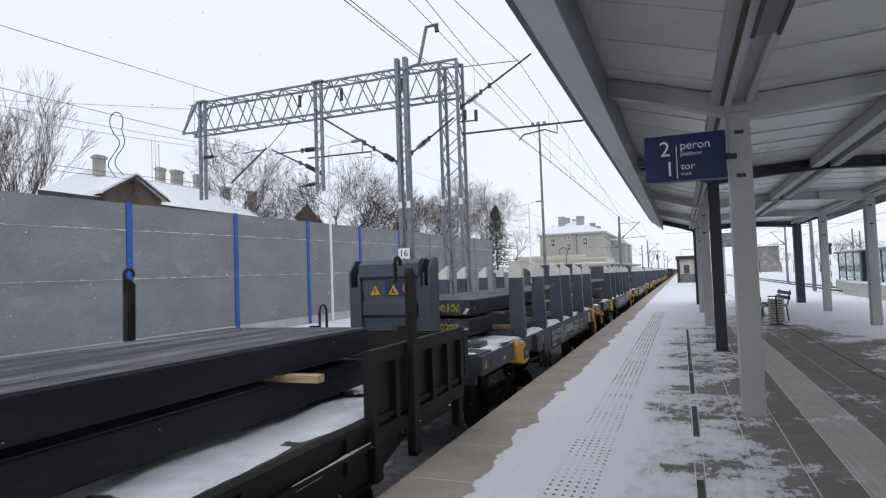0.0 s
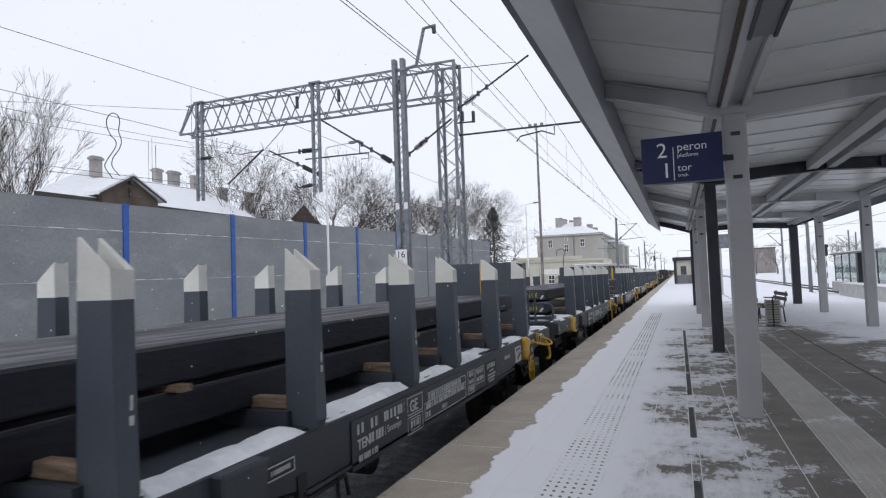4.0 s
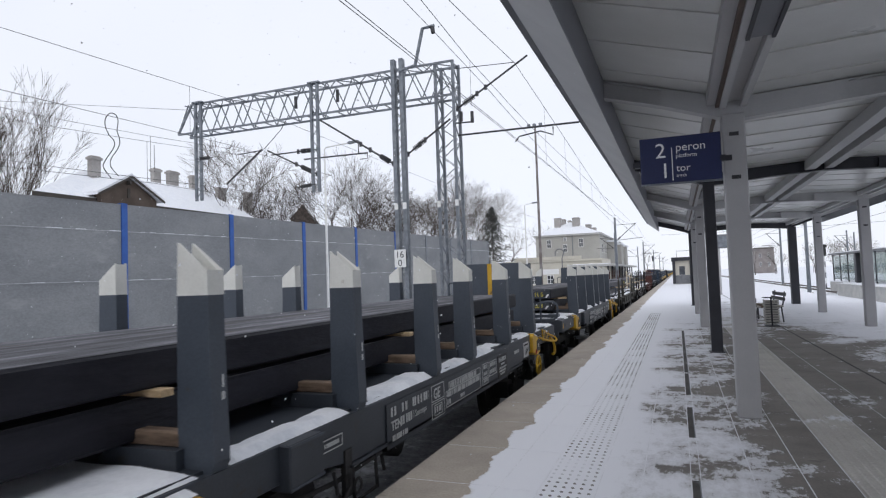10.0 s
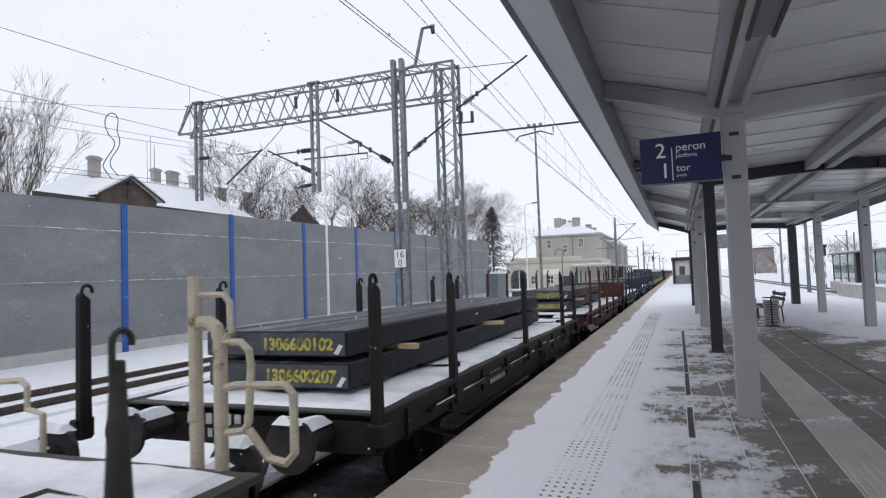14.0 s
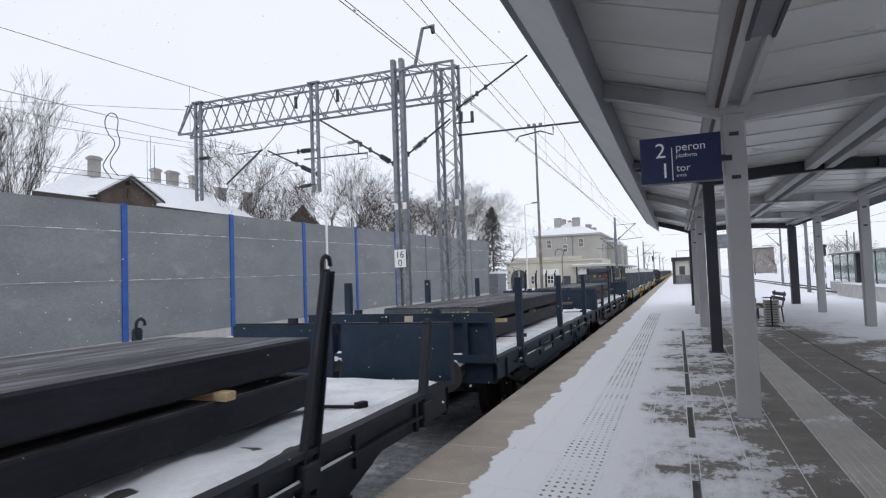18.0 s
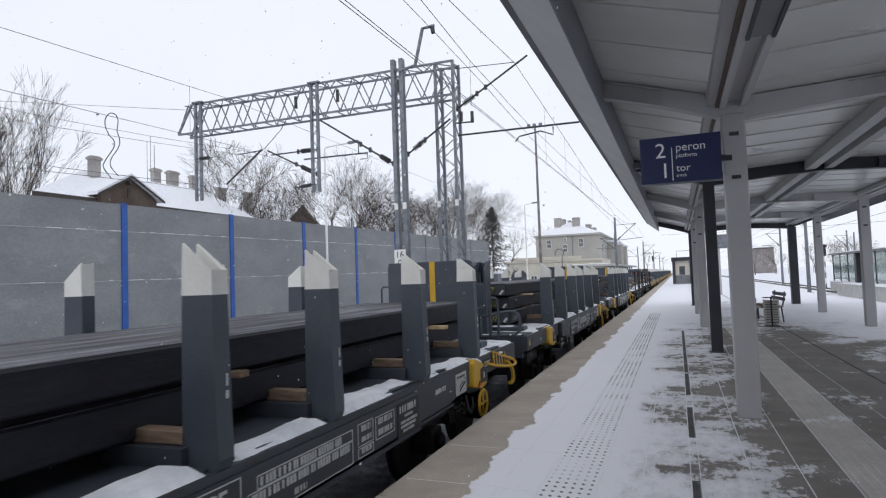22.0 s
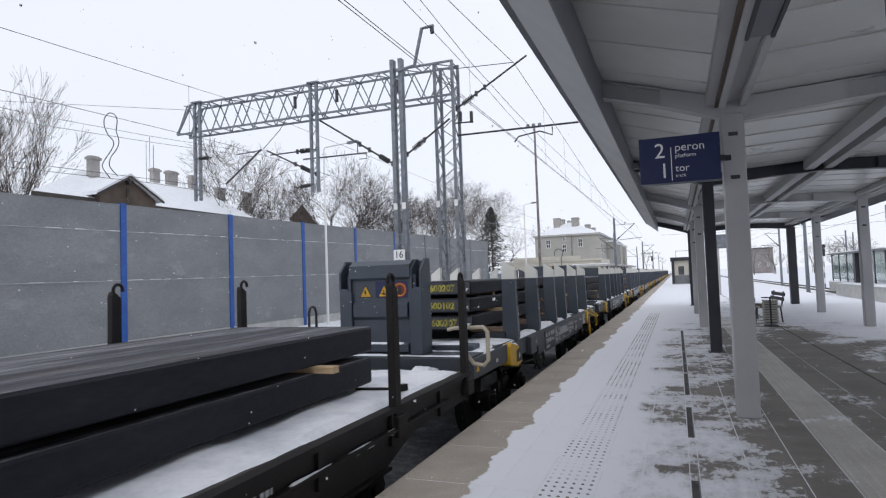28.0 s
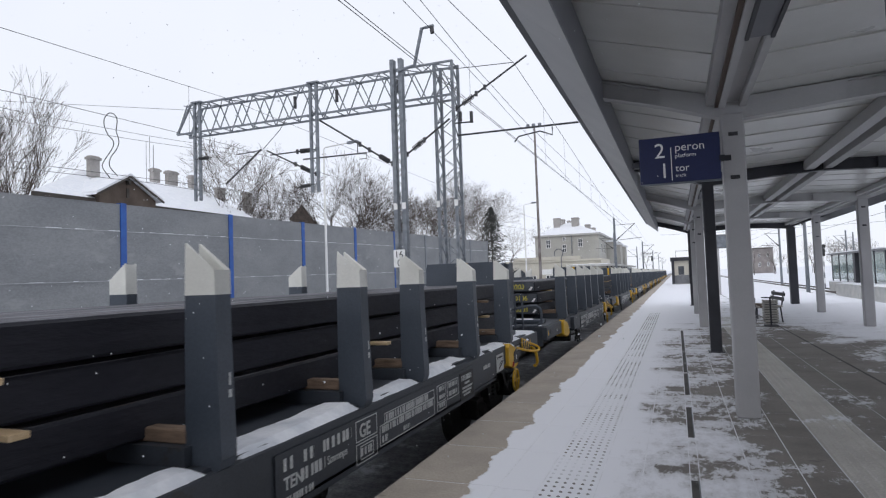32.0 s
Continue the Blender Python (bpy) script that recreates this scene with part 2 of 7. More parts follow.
def rail_pair(cx, y0, y1, snow_top=False, label="steel railway track on sleepers in thin snow"):
    """Two rails, their sleepers and the bed they lie on."""
    t = base("track", label, "railway track", kind="structure")
    prof = [(-0.07, -0.172), (0.07, -0.172), (0.07, -0.15), (0.012, -0.13), (0.012, -0.04), (0.036, -0.03), (0.036, 0), (-0.036, 0), (-0.036, -0.03), (-0.012, -0.04), (-0.012, -0.13), (-0.07, -0.15)]
    for s in (-1, 1):
        g = Geo().prism([(cx + s * 0.753 + a, RAIL + b) for a, b in prof], "y", y0, y1)
        part("rail", g, RAILM, t)
    g = Geo().prism([(cx - 2.0, -1.03), (cx + 1.62, -1.03), (cx + 1.62, -0.918), (cx - 1.5, -0.918)], "y", y0, y1)
    part("ballast_bed", g, SNOW if snow_top else BALLAST, t)
    g = Geo()
    y = y0 + 0.3
    while y < min(y1, y0 + 150):
        g.prism([(cx - 1.25, -0.95), (cx + 1.25, -0.95), (cx + 1.25, -0.925), (cx - 1.25, -0.925)], "y", y, y + 0.26)
        y += 0.62
    tagged(part("sleepers", g, CONC, t), kind="stuff")
    return t


rail_pair(TRACK, -16, 600, label="wet railway track beside the platform under the train")
rail_pair(-13.8, -16, 300, True, "railway track half buried in snow beside the noise barrier")
rail_pair(9.1, -10, 400, True, "railway track in snow beyond the covered platform")
rail_pair(13.6, 62, 400, True, "second railway track in snow beyond the platform")
# a shallow bank of snow between the running track and the barrier
g = Geo().prism([(-12.2, -1.03), (-5.9, -1.03), (-6.2, -0.93), (-11.9, -0.93)], "y", -16, 300)
tagged(part("snow_bank", g, SNOW), "smooth snow lying between the tracks", "snow", kind="structure")
g = Geo().prism([(-21.5, -1.03), (-15.6, -1.03), (-15.9, -0.90), (-19.5, -0.78), (-21.5, -0.76)], "y", -16, 300)
tagged(part("snow_bank", g, SNOW), "snow bank at the foot of the noise barrier", "snow", kind="structure")

# ------------------------------------------------------------------ platform
JOINT = surf("snow_filled_joint", (0.72, 0.73, 0.76), (0.82, 0.83, 0.86), 3, 0.8, 0.1)
PL, PR, PY0, PY1 = -2.13, 7.13, -8.0, 260.0


def paving_material(name, c1, c2, c3):
    """Dark grey concrete paving under a trodden, broken cover of thin snow."""
    m = surf(name, c1, c2, 1.6, 0.7, 0.2, fine=50, spot=(c3, 2.5, 0.62))
    t = m.node_tree
    n, L = t.nodes, t.links
    bsdf = n["Principled BSDF"]
    pos = n.new("ShaderNodeNewGeometry").outputs["Position"]
    sep = n.new("ShaderNodeSeparateXYZ")
    L.new(pos, sep.inputs[0])

    def math_node(op, a, b=None, c=None):
        k = n.new("ShaderNodeMath")
        k.operation = op
        for i, v in enumerate((a, b, c)):
            if v is None:
                continue
            if isinstance(v, bpy.types.NodeSocket):
                L.new(v, k.inputs[i])
            else:
                k.inputs[i].default_value = v
        return k.outputs[0]

    def tex(s, d=6.0, r=0.65, stretch=(1, 1, 1)):
        mp, k = n.new("ShaderNodeMapping"), n.new("ShaderNodeTexNoise")
        mp.inputs["Scale"].default_value = stretch
        L.new(pos, mp.inputs[0])
        L.new(mp.outputs[0], k.inputs["Vector"])
        k.inputs["Scale"].default_value, k.inputs["Detail"].default_value, k.inputs["Roughness"].default_value = s, d, r
        return k.outputs["Fac"]

    # how much snow lies across the platform: bare at the edge, full on the outer strip, broken under the roof
    curve = n.new("ShaderNodeFloatCurve")
    pts = ((0.0, 0.0), (0.048, 0.0), (0.067, 0.92), (0.10, 0.97), (0.15, 0.93), (0.185, 0.64), (0.235, 0.53), (0.275, 0.53), (0.32, 0.40), (0.37, 0.31), (0.47, 0.32), (0.53, 0.42), (0.62, 0.52), (0.80, 0.60), (1.0, 0.9))
    cv = curve.mapping.curves[0]
    for i, p in enumerate(pts):
        if i < 2:
            cv.points[i].location = p
        else:
            cv.points.new(*p)
    curve.mapping.update()
    wob = math_node("MULTIPLY_ADD", tex(1.1, 5, 0.6), 0.5, -0.25)
    xx = math_node("DIVIDE", math_node("ADD", math_node("ADD", sep.outputs["X"], wob), 2.13), 9.26)
    L.new(xx, curve.inputs["Value"])
    # farther along, out of the traffic, the cover closes
    far = n.new("ShaderNodeMapRange")
    far.inputs[1].default_value, far.inputs[2].default_value, far.inputs[3].default_value, far.inputs[4].default_value = 14.0, 24.0, 0.0, 0.34
    L.new(sep.outputs["Y"], far.inputs[0])
    inner = n.new("ShaderNodeMapRange")
    inner.inputs[1].default_value, inner.inputs[2].default_value = -1.8, -1.3
    L.new(sep.outputs["X"], inner.inputs[0])
    cover = math_node("ADD", curve.outputs[0], math_node("MULTIPLY", far.outputs[0], inner.outputs[0]))
    patch = math_node("ADD", math_node("MULTIPLY", tex(0.9, 4, 0.55), 0.50), math_node("MULTIPLY", tex(6.0, 10, 0.80, (1.2, 0.6, 1)), 0.50))
    thr = math_node("SUBTRACT", math_node("MULTIPLY_ADD", cover, 0.5, 0.26), patch)
    ramp = n.new("ShaderNodeMapRange")
    ramp.inputs[1].default_value, ramp.inputs[2].default_value = -0.004, 0.010
    L.new(thr, ramp.inputs[0])
    thin = n.new("ShaderNodeMapRange")
    thin.inputs[1].default_value, thin.inputs[2].default_value, thin.inputs[3].default_value, thin.inputs[4].default_value = 0.0, 0.10, 0.62, 0.97
    L.new(thr, thin.inputs[0])
    amount = math_node("MULTIPLY", ramp.outputs[0], thin.outputs[0])
    old = bsdf.inputs["Base Color"].links[0].from_socket
    mx = n.new("ShaderNodeMix")
    mx.data_type = "RGBA"
    L.new(amount, mx.inputs[0]), L.new(old, mx.inputs[6])
    mx.inputs[7].default_value = (0.80, 0.81, 0.85, 1)
    L.new(mx.outputs[2], bsdf.inputs["Base Color"])
    bp = n.new("ShaderNodeBump")
    bp.inputs["Strength"].default_value, bp.inputs["Distance"].default_value = 0.5, 0.012
    L.new(amount, bp.inputs["Height"])
    L.new(bsdf.inputs["Normal"].links[0].from_socket, bp.inputs["Normal"])
    L.new(bp.outputs[0], bsdf.inputs["Normal"])
    return m


PAVE = paving_material("snowy_paving", (0.16, 0.145, 0.132), (0.24, 0.22, 0.20), (0.115, 0.105, 0.098))
EDGE = paving_material("snowy_edge_slab", (0.31, 0.27, 0.225), (0.41, 0.36, 0.30), (0.24, 0.215, 0.185))
GUIDE = paving_material("snowy_guide_strip", (0.43, 0.41, 0.38), (0.54, 0.52, 0.48), (0.33, 0.31, 0.285))
platform = base("platform", "island railway platform paved in dark concrete, thinly covered with trodden snow", "platform", kind="structure")
part("platform_body", box(PL + 0.06, PR - 0.06, PY0, PY1, -1.1, -0.055), CONC, platform)
part("joint_bed", box(PL + 0.05, PR - 0.05, PY0, PY1, -0.056, -0.0015), JOINT, platform, "snow-filled joints")

# ------------------------------------------------------------------ canopy
# bays behind the camera are unseen, added so the nearest roof gets less light
BAYS = [7.2 + 5.45 * k for k in range(-6, 5)]
DARK_BAYS = (5, 7, 10)
CX0, CX1, MID = 0.63, 4.44, 2.535
CY0, CY1 = -27.6, 29.75


def roof_z(x):
    """Underside of the roof deck: low over both column rows, rising to the edges and gently to the middle."""
    d = abs(x - MID)
    return 3.385 + (d - 1.905) * 0.295 if d > 1.905 else 3.385 + (1.905 - d) * 0.045


def canopy():
    c = base("platform_canopy", "grey steel platform canopy with white roof deck and twin columns", "canopy", kind="structure")
    for k, y in enumerate(BAYS):
        dark = k in DARK_BAYS
        mat, lab = (DARKCOL, "anthracite-painted steel frame") if dark else (COLM, "light grey steel frame")
        for cx in (CX0, CX1):
            w = (0.10 if cx < 2 else 0.15) if dark else 0.112
            cx = cx + (0.09 if dark and cx > 2 else 0.0)
            col = part("column", Geo().box(cx - w, cx + w, y - w, y + w, 0.0, 3.2), mat, c, lab, bevel=0.012)
            if not dark:
                for z in (2.98, 2.52):
                    g = Geo()
                    for dx in (-0.024, 0.024):
                        g.tube([(cx + dx, y - w + 0.002, z), (cx + dx, y - w - 0.022, z)], 0.017, 6)
                    g.box(cx - 0.045, cx + 0.045, y - w - 0.006, y - w, z - 0.02, z + 0.02)
                    part("bolt_plate", g, DARKMETAL, col)
            else:
                part("base_plate", Geo().box(cx - 0.14, cx + 0.14, y - 0.14, y + 0.14, 0.0, 0.015), DARKCOL, col)
        xs = [-0.70, -0.07, CX0, 1.70, MID]
        xs = xs + [2 * MID - x for x in xs[-2::-1]]
        dep = [0.205, 0.20, 0.235, 0.20, 0.20]
        dep = dep + dep[-2::-1]
        for i in range(len(xs) - 1):
            a, b = xs[i], xs[i + 1]
            za, zb = roof_z(a) - 0.012, roof_z(b) - 0.012
            g = Geo().prism([(a, za), (b, zb), (b, zb - dep[i + 1]), (a, za - dep[i])], "y", y - 0.075, y + 0.075)
            # the slender outer arms are open channels: web in the middle, flanges above and below
            if i in (0, 3, 4, 7):
                g = Geo().prism([(a, za), (b, zb), (b, zb - dep[i + 1]), (a, za - dep[i])], "y", y - 0.008, y + 0.008)
                g.prism([(a, za), (b, zb), (b, zb - 0.014), (a, za - 0.014)], "y", y - 0.075, y + 0.075)
                g.prism([(a, za - dep[i] + 0.014), (b, zb - dep[i + 1] + 0.014), (b, zb - dep[i + 1]), (a, za - dep[i])], "y", y - 0.075, y + 0.075)
            part("beam", g, mat if dark else BEAMM, c)
    # roof deck: ribbed sheets, laid on the beams
    for s in (-1, 1):
        for xa, xb in ((1.905, 3.3), (0.0, 1.905)):
            g = Geo()
            y = CY0
            while y < CY1 - 0.01:
                y1 = min(y + 0.9, CY1)
                for q in range(6):
                    u0, u1 = y + (y1 - y) * q / 6, y + (y1 - y) * (q + 1) / 6
                    dz = 0.0 if q % 6 else 0.012
                    x0, x1 = MID + s * xa, MID + s * xb
                    z0, z1 = roof_z(x0) + dz, roof_z(x1) + dz
                    g.add([(x0, u0, z0), (x1, u0, z1), (x1, u1, z1), (x0, u1, z0), (x0, u0, z0 + 0.08), (x1, u0, z1 + 0.08), (x1, u1, z1 + 0.08), (x0, u1, z0 + 0.08)],
                          [(3, 2, 1, 0), (4, 5, 6, 7), (0, 1, 5, 4), (2, 3, 7, 6)])
                y = y1
            part("roof_sheet", g, ROOFM, c)
    # ridge and valley purlins along the roof
    def along(x0, x1, z0, z1, name, mat, y0=CY0, y1=CY1):
        part(name, Geo().box(x0, x1, y0, y1, z0, z1), mat, c)
    along(MID - 0.29, MID - 0.13, 3.29, 3.45, "purlin", BEAMM)
    along(MID + 0.02, MID + 0.16, 3.29, 3.45, "purlin", COLM)
    for cx, s in ((CX0, 1), (CX1, -1)):
        # a shallow gutter channel with two side lips, a cable tray and a brown conduit beside it
        along(cx - 0.055, cx + 0.075, 3.335, 3.375, "valley_gutter", COLM)
        along(cx - 0.125, cx - 0.06, 3.27, 3.375, "gutter_lip", BEAMM)
        along(cx + 0.08, cx + 0.14, 3.27, 3.375, "gutter_lip", BEAMM)
        along(cx - s * 0.205 - 0.045, cx - s * 0.205 + 0.045, 3.315, 3.425, "cable_tray", COLM)
        along(cx - s * 0.145 - 0.018, cx - s * 0.145 + 0.018, 3.285, 3.325, "conduit", CONDUIT)
    # edge boxes: soffit falling inwards, dark outer lip, dark inner upstand
    for s in (-1, 1):
        xo, xi = MID + s * 3.665, MID + s * 3.235
        g = Geo()
        y = CY0
        while y < CY1 - 0.01:
            y1 = min(y + 1.8, CY1)
            g.prism([(xo, 3.715), (xi, 3.365), (xi, 4.0), (xo, 4.0)], "y", y + 0.002, y1 - 0.002)
            y = y1
        part("edge_soffit", g, BEAMM, c)
        part("edge_lip", Geo().box(min(xo + s * 0.008, xo + s * 0.07), max(xo + s * 0.008, xo + s * 0.07), CY0, CY1, 3.735, 4.03), LIPM, c)
        part("upstand", Geo().box(min(xi, xi - s * 0.012), max(xi, xi - s * 0.012), CY0, CY1, 3.36, 3.98), LIPM, c)
    # end trim in dark steel
    part("end_trim", Geo().prism([(-0.74, roof_z(-0.74) - 0.1), (CX0, 3.2), (MID, 3.3), (CX1, 3.2), (5.77, roof_z(5.77) - 0.1), (5.77, roof_z(5.77) + 0.08), (CX1, 3.46), (MID, 3.55), (CX0, 3.46), (-0.74, roof_z(-0.74) + 0.08)], "y", CY1 - 0.04, CY1 + 0.02), DARKCOL, c)
    # long slim light fittings
    for y in (4.25, 9.7, 15.15, 20.6, 26.05):
        lf = part("light_fitting", Geo().box(0.590, 0.735, y - 0.75, y + 0.75, 3.262, 3.33), LIPM, c, "long grey linear light fitting")
        for x in (0.575, 0.75):
            part("light_housing", Geo().box(x - 0.014, x + 0.014, y - 0.77, y + 0.77, 3.245 if x > 0.7 else 3.25, 3.36), DARKCOL, lf, "dark slim side plate")
    return c


canopy()

# ------------------------------------------------------------------ noise barrier
BX, BY0, BSTEP = -19.7, 17.4, 6.02


LIPLINE = surf("frosted_joint_lip", (0.36, 0.37, 0.385), (0.52, 0.53, 0.55), 2.5, 0.8, 0.1)


def barrier():
    t = base("noise_barrier", "tall grey noise barrier with blue steel posts above a concrete plinth", "noise barrier", kind="structure")
    top = lambda y: 4.80 + 0.0145 * (y - 17.4)
    low = lambda y: -0.38 + 0.004 * (y - 17.4)
    cut1 = lambda y: 3.75 + 0.0140 * (y - 17.4)
    cut2 = lambda y: 1.885 + 0.0095 * (y - 17.4)
    ks = list(range(-6, 9))
    for k in ks:
        y = BY0 + BSTEP * k
        blue = k < 5
        o, i, f = BX + 0.12, BX - 0.10, 0.012
        g = Geo().prism([(o, y - 0.13), (o, y + 0.13), (i, y + 0.13), (i, y + 0.13 - f), (o - f, y + 0.13 - f), (o - f, y - 0.13 + f), (i, y - 0.13 + f), (i, y - 0.13)], "z", -1.02, top(y) + 0.06)
        part("post", g, BLUE if blue else GALV, t, "blue-painted steel post" if blue else "grey steel post")
        if k == ks[-1]:
            break
        y2 = y + BSTEP
        for lo, hi, nm, d in ((low, cut2, "panel", 0.0), (cut2, cut1, "panel", 0.008), (cut1, top, "panel", 0.0)):
            g = Geo()
            a, b = y + 0.10, y2 - 0.10
            x0, x1 = BX - 0.06, BX + 0.07 + d
            g.add([(x0, a, lo(a) + 0.015), (x1, a, lo(a) + 0.015), (x1, b, lo(b) + 0.015), (x0, b, lo(b) + 0.015), (x0, a, hi(a) - 0.015), (x1, a, hi(a) - 0.015), (x1, b, hi(b) - 0.015), (x0, b, hi(b) - 0.015)],
                  [(3, 2, 1, 0), (4, 5, 6, 7), (0, 1, 5, 4), (1, 2, 6, 5), (2, 3, 7, 6), (3, 0, 4, 7)])
            part(nm, g, PANEL, t)
        for cut in (cut1, cut2, top):
            a, b = y + 0.12, y2 - 0.12
            g = Geo().bar((BX + 0.06, a, cut(a)), (BX + 0.06, b, cut(b)), 0.05, 0.035)
            part("joint_strip", g, PANEL, t, "grey joint strip between two panels")
            if cut is top:
                continue
            rn = random.Random(int(y * 7 + cut(y) * 31))
            part("joint_lip", Geo().bar((BX + 0.075, a, cut(a) + 0.03), (BX + 0.075, b, cut(b) + 0.03), 0.03, 0.018), LIPLINE, t, "pale joint lip dusted with snow")
            q, dust = a + rn.uniform(0.0, 0.8), Geo()
            while q < b - 0.1:
                q2 = min(b, q + rn.uniform(0.15, 0.9))
                dust.bar((BX + 0.075, q, cut(q) + 0.045), (BX + 0.075, q2, cut(q2) + 0.045), 0.028, rn.uniform(0.010, 0.022))
                q = q2 + rn.uniform(0.2, 1.6)
            if dust.v:
                tagged(part("snow_line", dust, SNOW, t), kind="stuff")
        g = Geo().prism([(y + 0.135, -1.02), (y2 - 0.135, -1.02), (y2 - 0.135, low(y2)), (y + 0.135, low(y))], "x", BX - 0.05, BX + 0.09)
        part("plinth", g, CONC, t)
    return t


barrier()

# ------------------------------------------------------------------ overhead line
GY = 16.5


def lattice_mast(name, label, x, y, z1, w, tag_group=""):
    """A mast of two channels with zigzag lacing."""
    t = base(name, label, "catenary mast", group=tag_group)
    for s in (-1, 1):
        g = Geo().box(x + s * w - 0.055, x + s * w + 0.055, y - 0.09, y + 0.09, RAIL - 0.2, z1)
        part("channel", g, GALV, t)
    z, s = RAIL, 1
    g = Geo()
    while z < z1 - 0.3:
        g.bar((x - s * w, y - 0.09, z), (x + s * w, y - 0.09, z + 0.32), 0.03, 0.014)
        g.bar((x - s * w, y + 0.09, z), (x + s * w, y + 0.09, z + 0.32), 0.03, 0.014)
        z += 0.32
        s = -s
    part("lacing", g, GALV, t)
    return t


def gantry():
    t = base("catenary_gantry", "galvanised lattice catenary gantry on a four-legged tower", "catenary gantry")
    x0, x1 = -15.75, -5.75
    zb, zt = 6.80, 7.77
    ya, yb = GY - 0.28, GY + 0.28
    for y in (ya, yb):
        part("chord", Geo().bar((x0, y, zb), (x1, y, zb), 0.055, 0.055), GALV, t)
        part("chord", Geo().bar((x0 + 0.6, y, zt), (x1, y, zt), 0.055, 0.055), GALV, t)
        n = 11
        for i in range(n):
            a = x0 + (x1 - x0) * i / n
            b = x0 + (x1 - x0) * (i + 0.5) / n
            c = x0 + (x1 - x0) * (i + 1) / n
            g = Geo().bar((a, y, zb), (b, y, zt), 0.029, 0.029).bar((b, y, zt), (c, y, zb), 0.029, 0.029)
            part("web_member", g, GALV, t)
    n = 18
    for i in range(n + 1):
        x = x0 + 0.3 + (x1 - x0 - 0.3) * i / n
        part("cross_member", Geo().bar((x, ya, zb), (x, yb, zb), 0.028), GALV, t)
        part("cross_member", Geo().bar((x, ya, zt), (x, yb, zt), 0.028), GALV, t)
        if i < n:
            x2 = x0 + 0.3 + (x1 - x0 - 0.3) * (i + 1) / n
            part("cross_member", Geo().bar((x, ya if i % 2 else yb, zt), (x2, yb if i % 2 else ya, zt), 0.025), GALV, t)
    # tower: four angles with cross lacing
    cx, hw = -5.98, 0.27
    for sx in (-1, 1):
        for sy in (-1, 1):
            part("tower_leg", Geo().bar((cx + sx * hw, GY + sy * 0.25, RAIL - 0.2), (cx + sx * hw, GY + sy * 0.25, 7.80), 0.075, 0.075), GALV, t)
    z, s = RAIL, 1
    while z < 7.5:
        g = Geo()
        for sy in (-1, 1):
            g.bar((cx - s * hw, GY + sy * 0.25, z), (cx + s * hw, GY + sy * 0.25, z + 0.42), 0.038, 0.015)
        for sx in (-1, 1):
            g.bar((cx + sx * hw, GY - s * 0.25, z), (cx + sx * hw, GY + s * 0.25, z + 0.42), 0.038, 0.015)
        part("tower_lacing", g, GALV, t)
        z += 0.42
        s = -s
    part("white_band", Geo().box(cx - hw - 0.05, cx - hw + 0.05, GY - 0.305, GY - 0.297, 3.6, 3.78), WHITEP, t)
    part("white_band", Geo().box(cx + hw - 0.05, cx + hw + 0.05, GY - 0.305, GY - 0.297, 3.6, 3.78), WHITEP, t)
    # drop posts under the truss
    for x, z in ((-14.85, 4.45), (-10.28, 4.36)):
        g = Geo()
        for s in (-1, 1):
            g.box(x + s * 0.11 - 0.04, x + s * 0.11 + 0.04, GY - 0.36, GY - 0.28, z, zt + 0.06)
        q, s = z, 1
        while q < zt - 0.3:
            g.bar((x - s * 0.1, GY - 0.36, q), (x + s * 0.1, GY - 0.36, q + 0.28), 0.03, 0.012)
            q += 0.28
            s = -s
        g.box(x - 0.2, x + 0.2, GY - 0.4, GY - 0.27, zt, zt + 0.05)
        part("drop_post", g, GALV, t)
    # end brace of the truss
    part("end_brace", Geo().bar((x0, ya, zb), (x0 + 0.6, ya, zt), 0.06).bar((x0, yb, zb), (x0 + 0.6, yb, zt), 0.06), GALV, t)
    # hanging insulators on the truss
    for x in (-10.9, -9.4, -7.35):
        part("insulator", Geo().tube([(x, GY - 0.4, 7.42), (x, GY - 0.4, 7.05)], 0.05, 8), DARKMETAL, t)

    def cantilever(a, b, r=0.035):
        """A raking tube with ribbed insulators near its mast end."""
        a, b = Vector(a), Vector(b)
        arm = part("cantilever_tube", Geo().tube([a, b], r * 0.8, 8), DARKMETAL, t)
        for q in (0.02, 0.3, 0.42):
            p = a + (b - a).normalized() * ((b - a).length * q)
            part("clamp", Geo().tube([p - Vector((0, 0, 0.07)), p + Vector((0, 0, 0.07))], 0.045, 6), DARKMETAL, arm)
        g = Geo()
        d = (b - a).normalized()
        for i in range(7):
            p = a + d * (0.28 + 0.055 * i)
            g.tube([p - d * 0.014, p + d * 0.014], 0.075, 10)
        part("insulator", g, DARKMETAL, arm)
    arm_y = GY - 0.02
    cantilever((-5.72, arm_y, 6.42), (-3.58, arm_y, 7.66))      # over the running track
    cantilever((-7.05, arm_y - 0.6, 5.13), (-5.75, arm_y - 0.45, 6.05))
    cantilever((-7.22, 15.42, 4.79), (-10.33, arm_y, 6.72))
    cantilever((-10.36, arm_y, 5.77), (-12.15, arm_y, 5.77), 0.028)
    cantilever((-10.40, arm_y, 4.97), (-12.28, arm_y, 5.93), 0.03)
    part("stay", Geo().tube([(-12.5, arm_y, 6.0), (-13.95, arm_y, 4.98)], 0.03, 6).tube([(-12.46, arm_y, 5.97), (-13.45, arm_y, 5.93)], 0.018, 5), DARKMETAL, t)
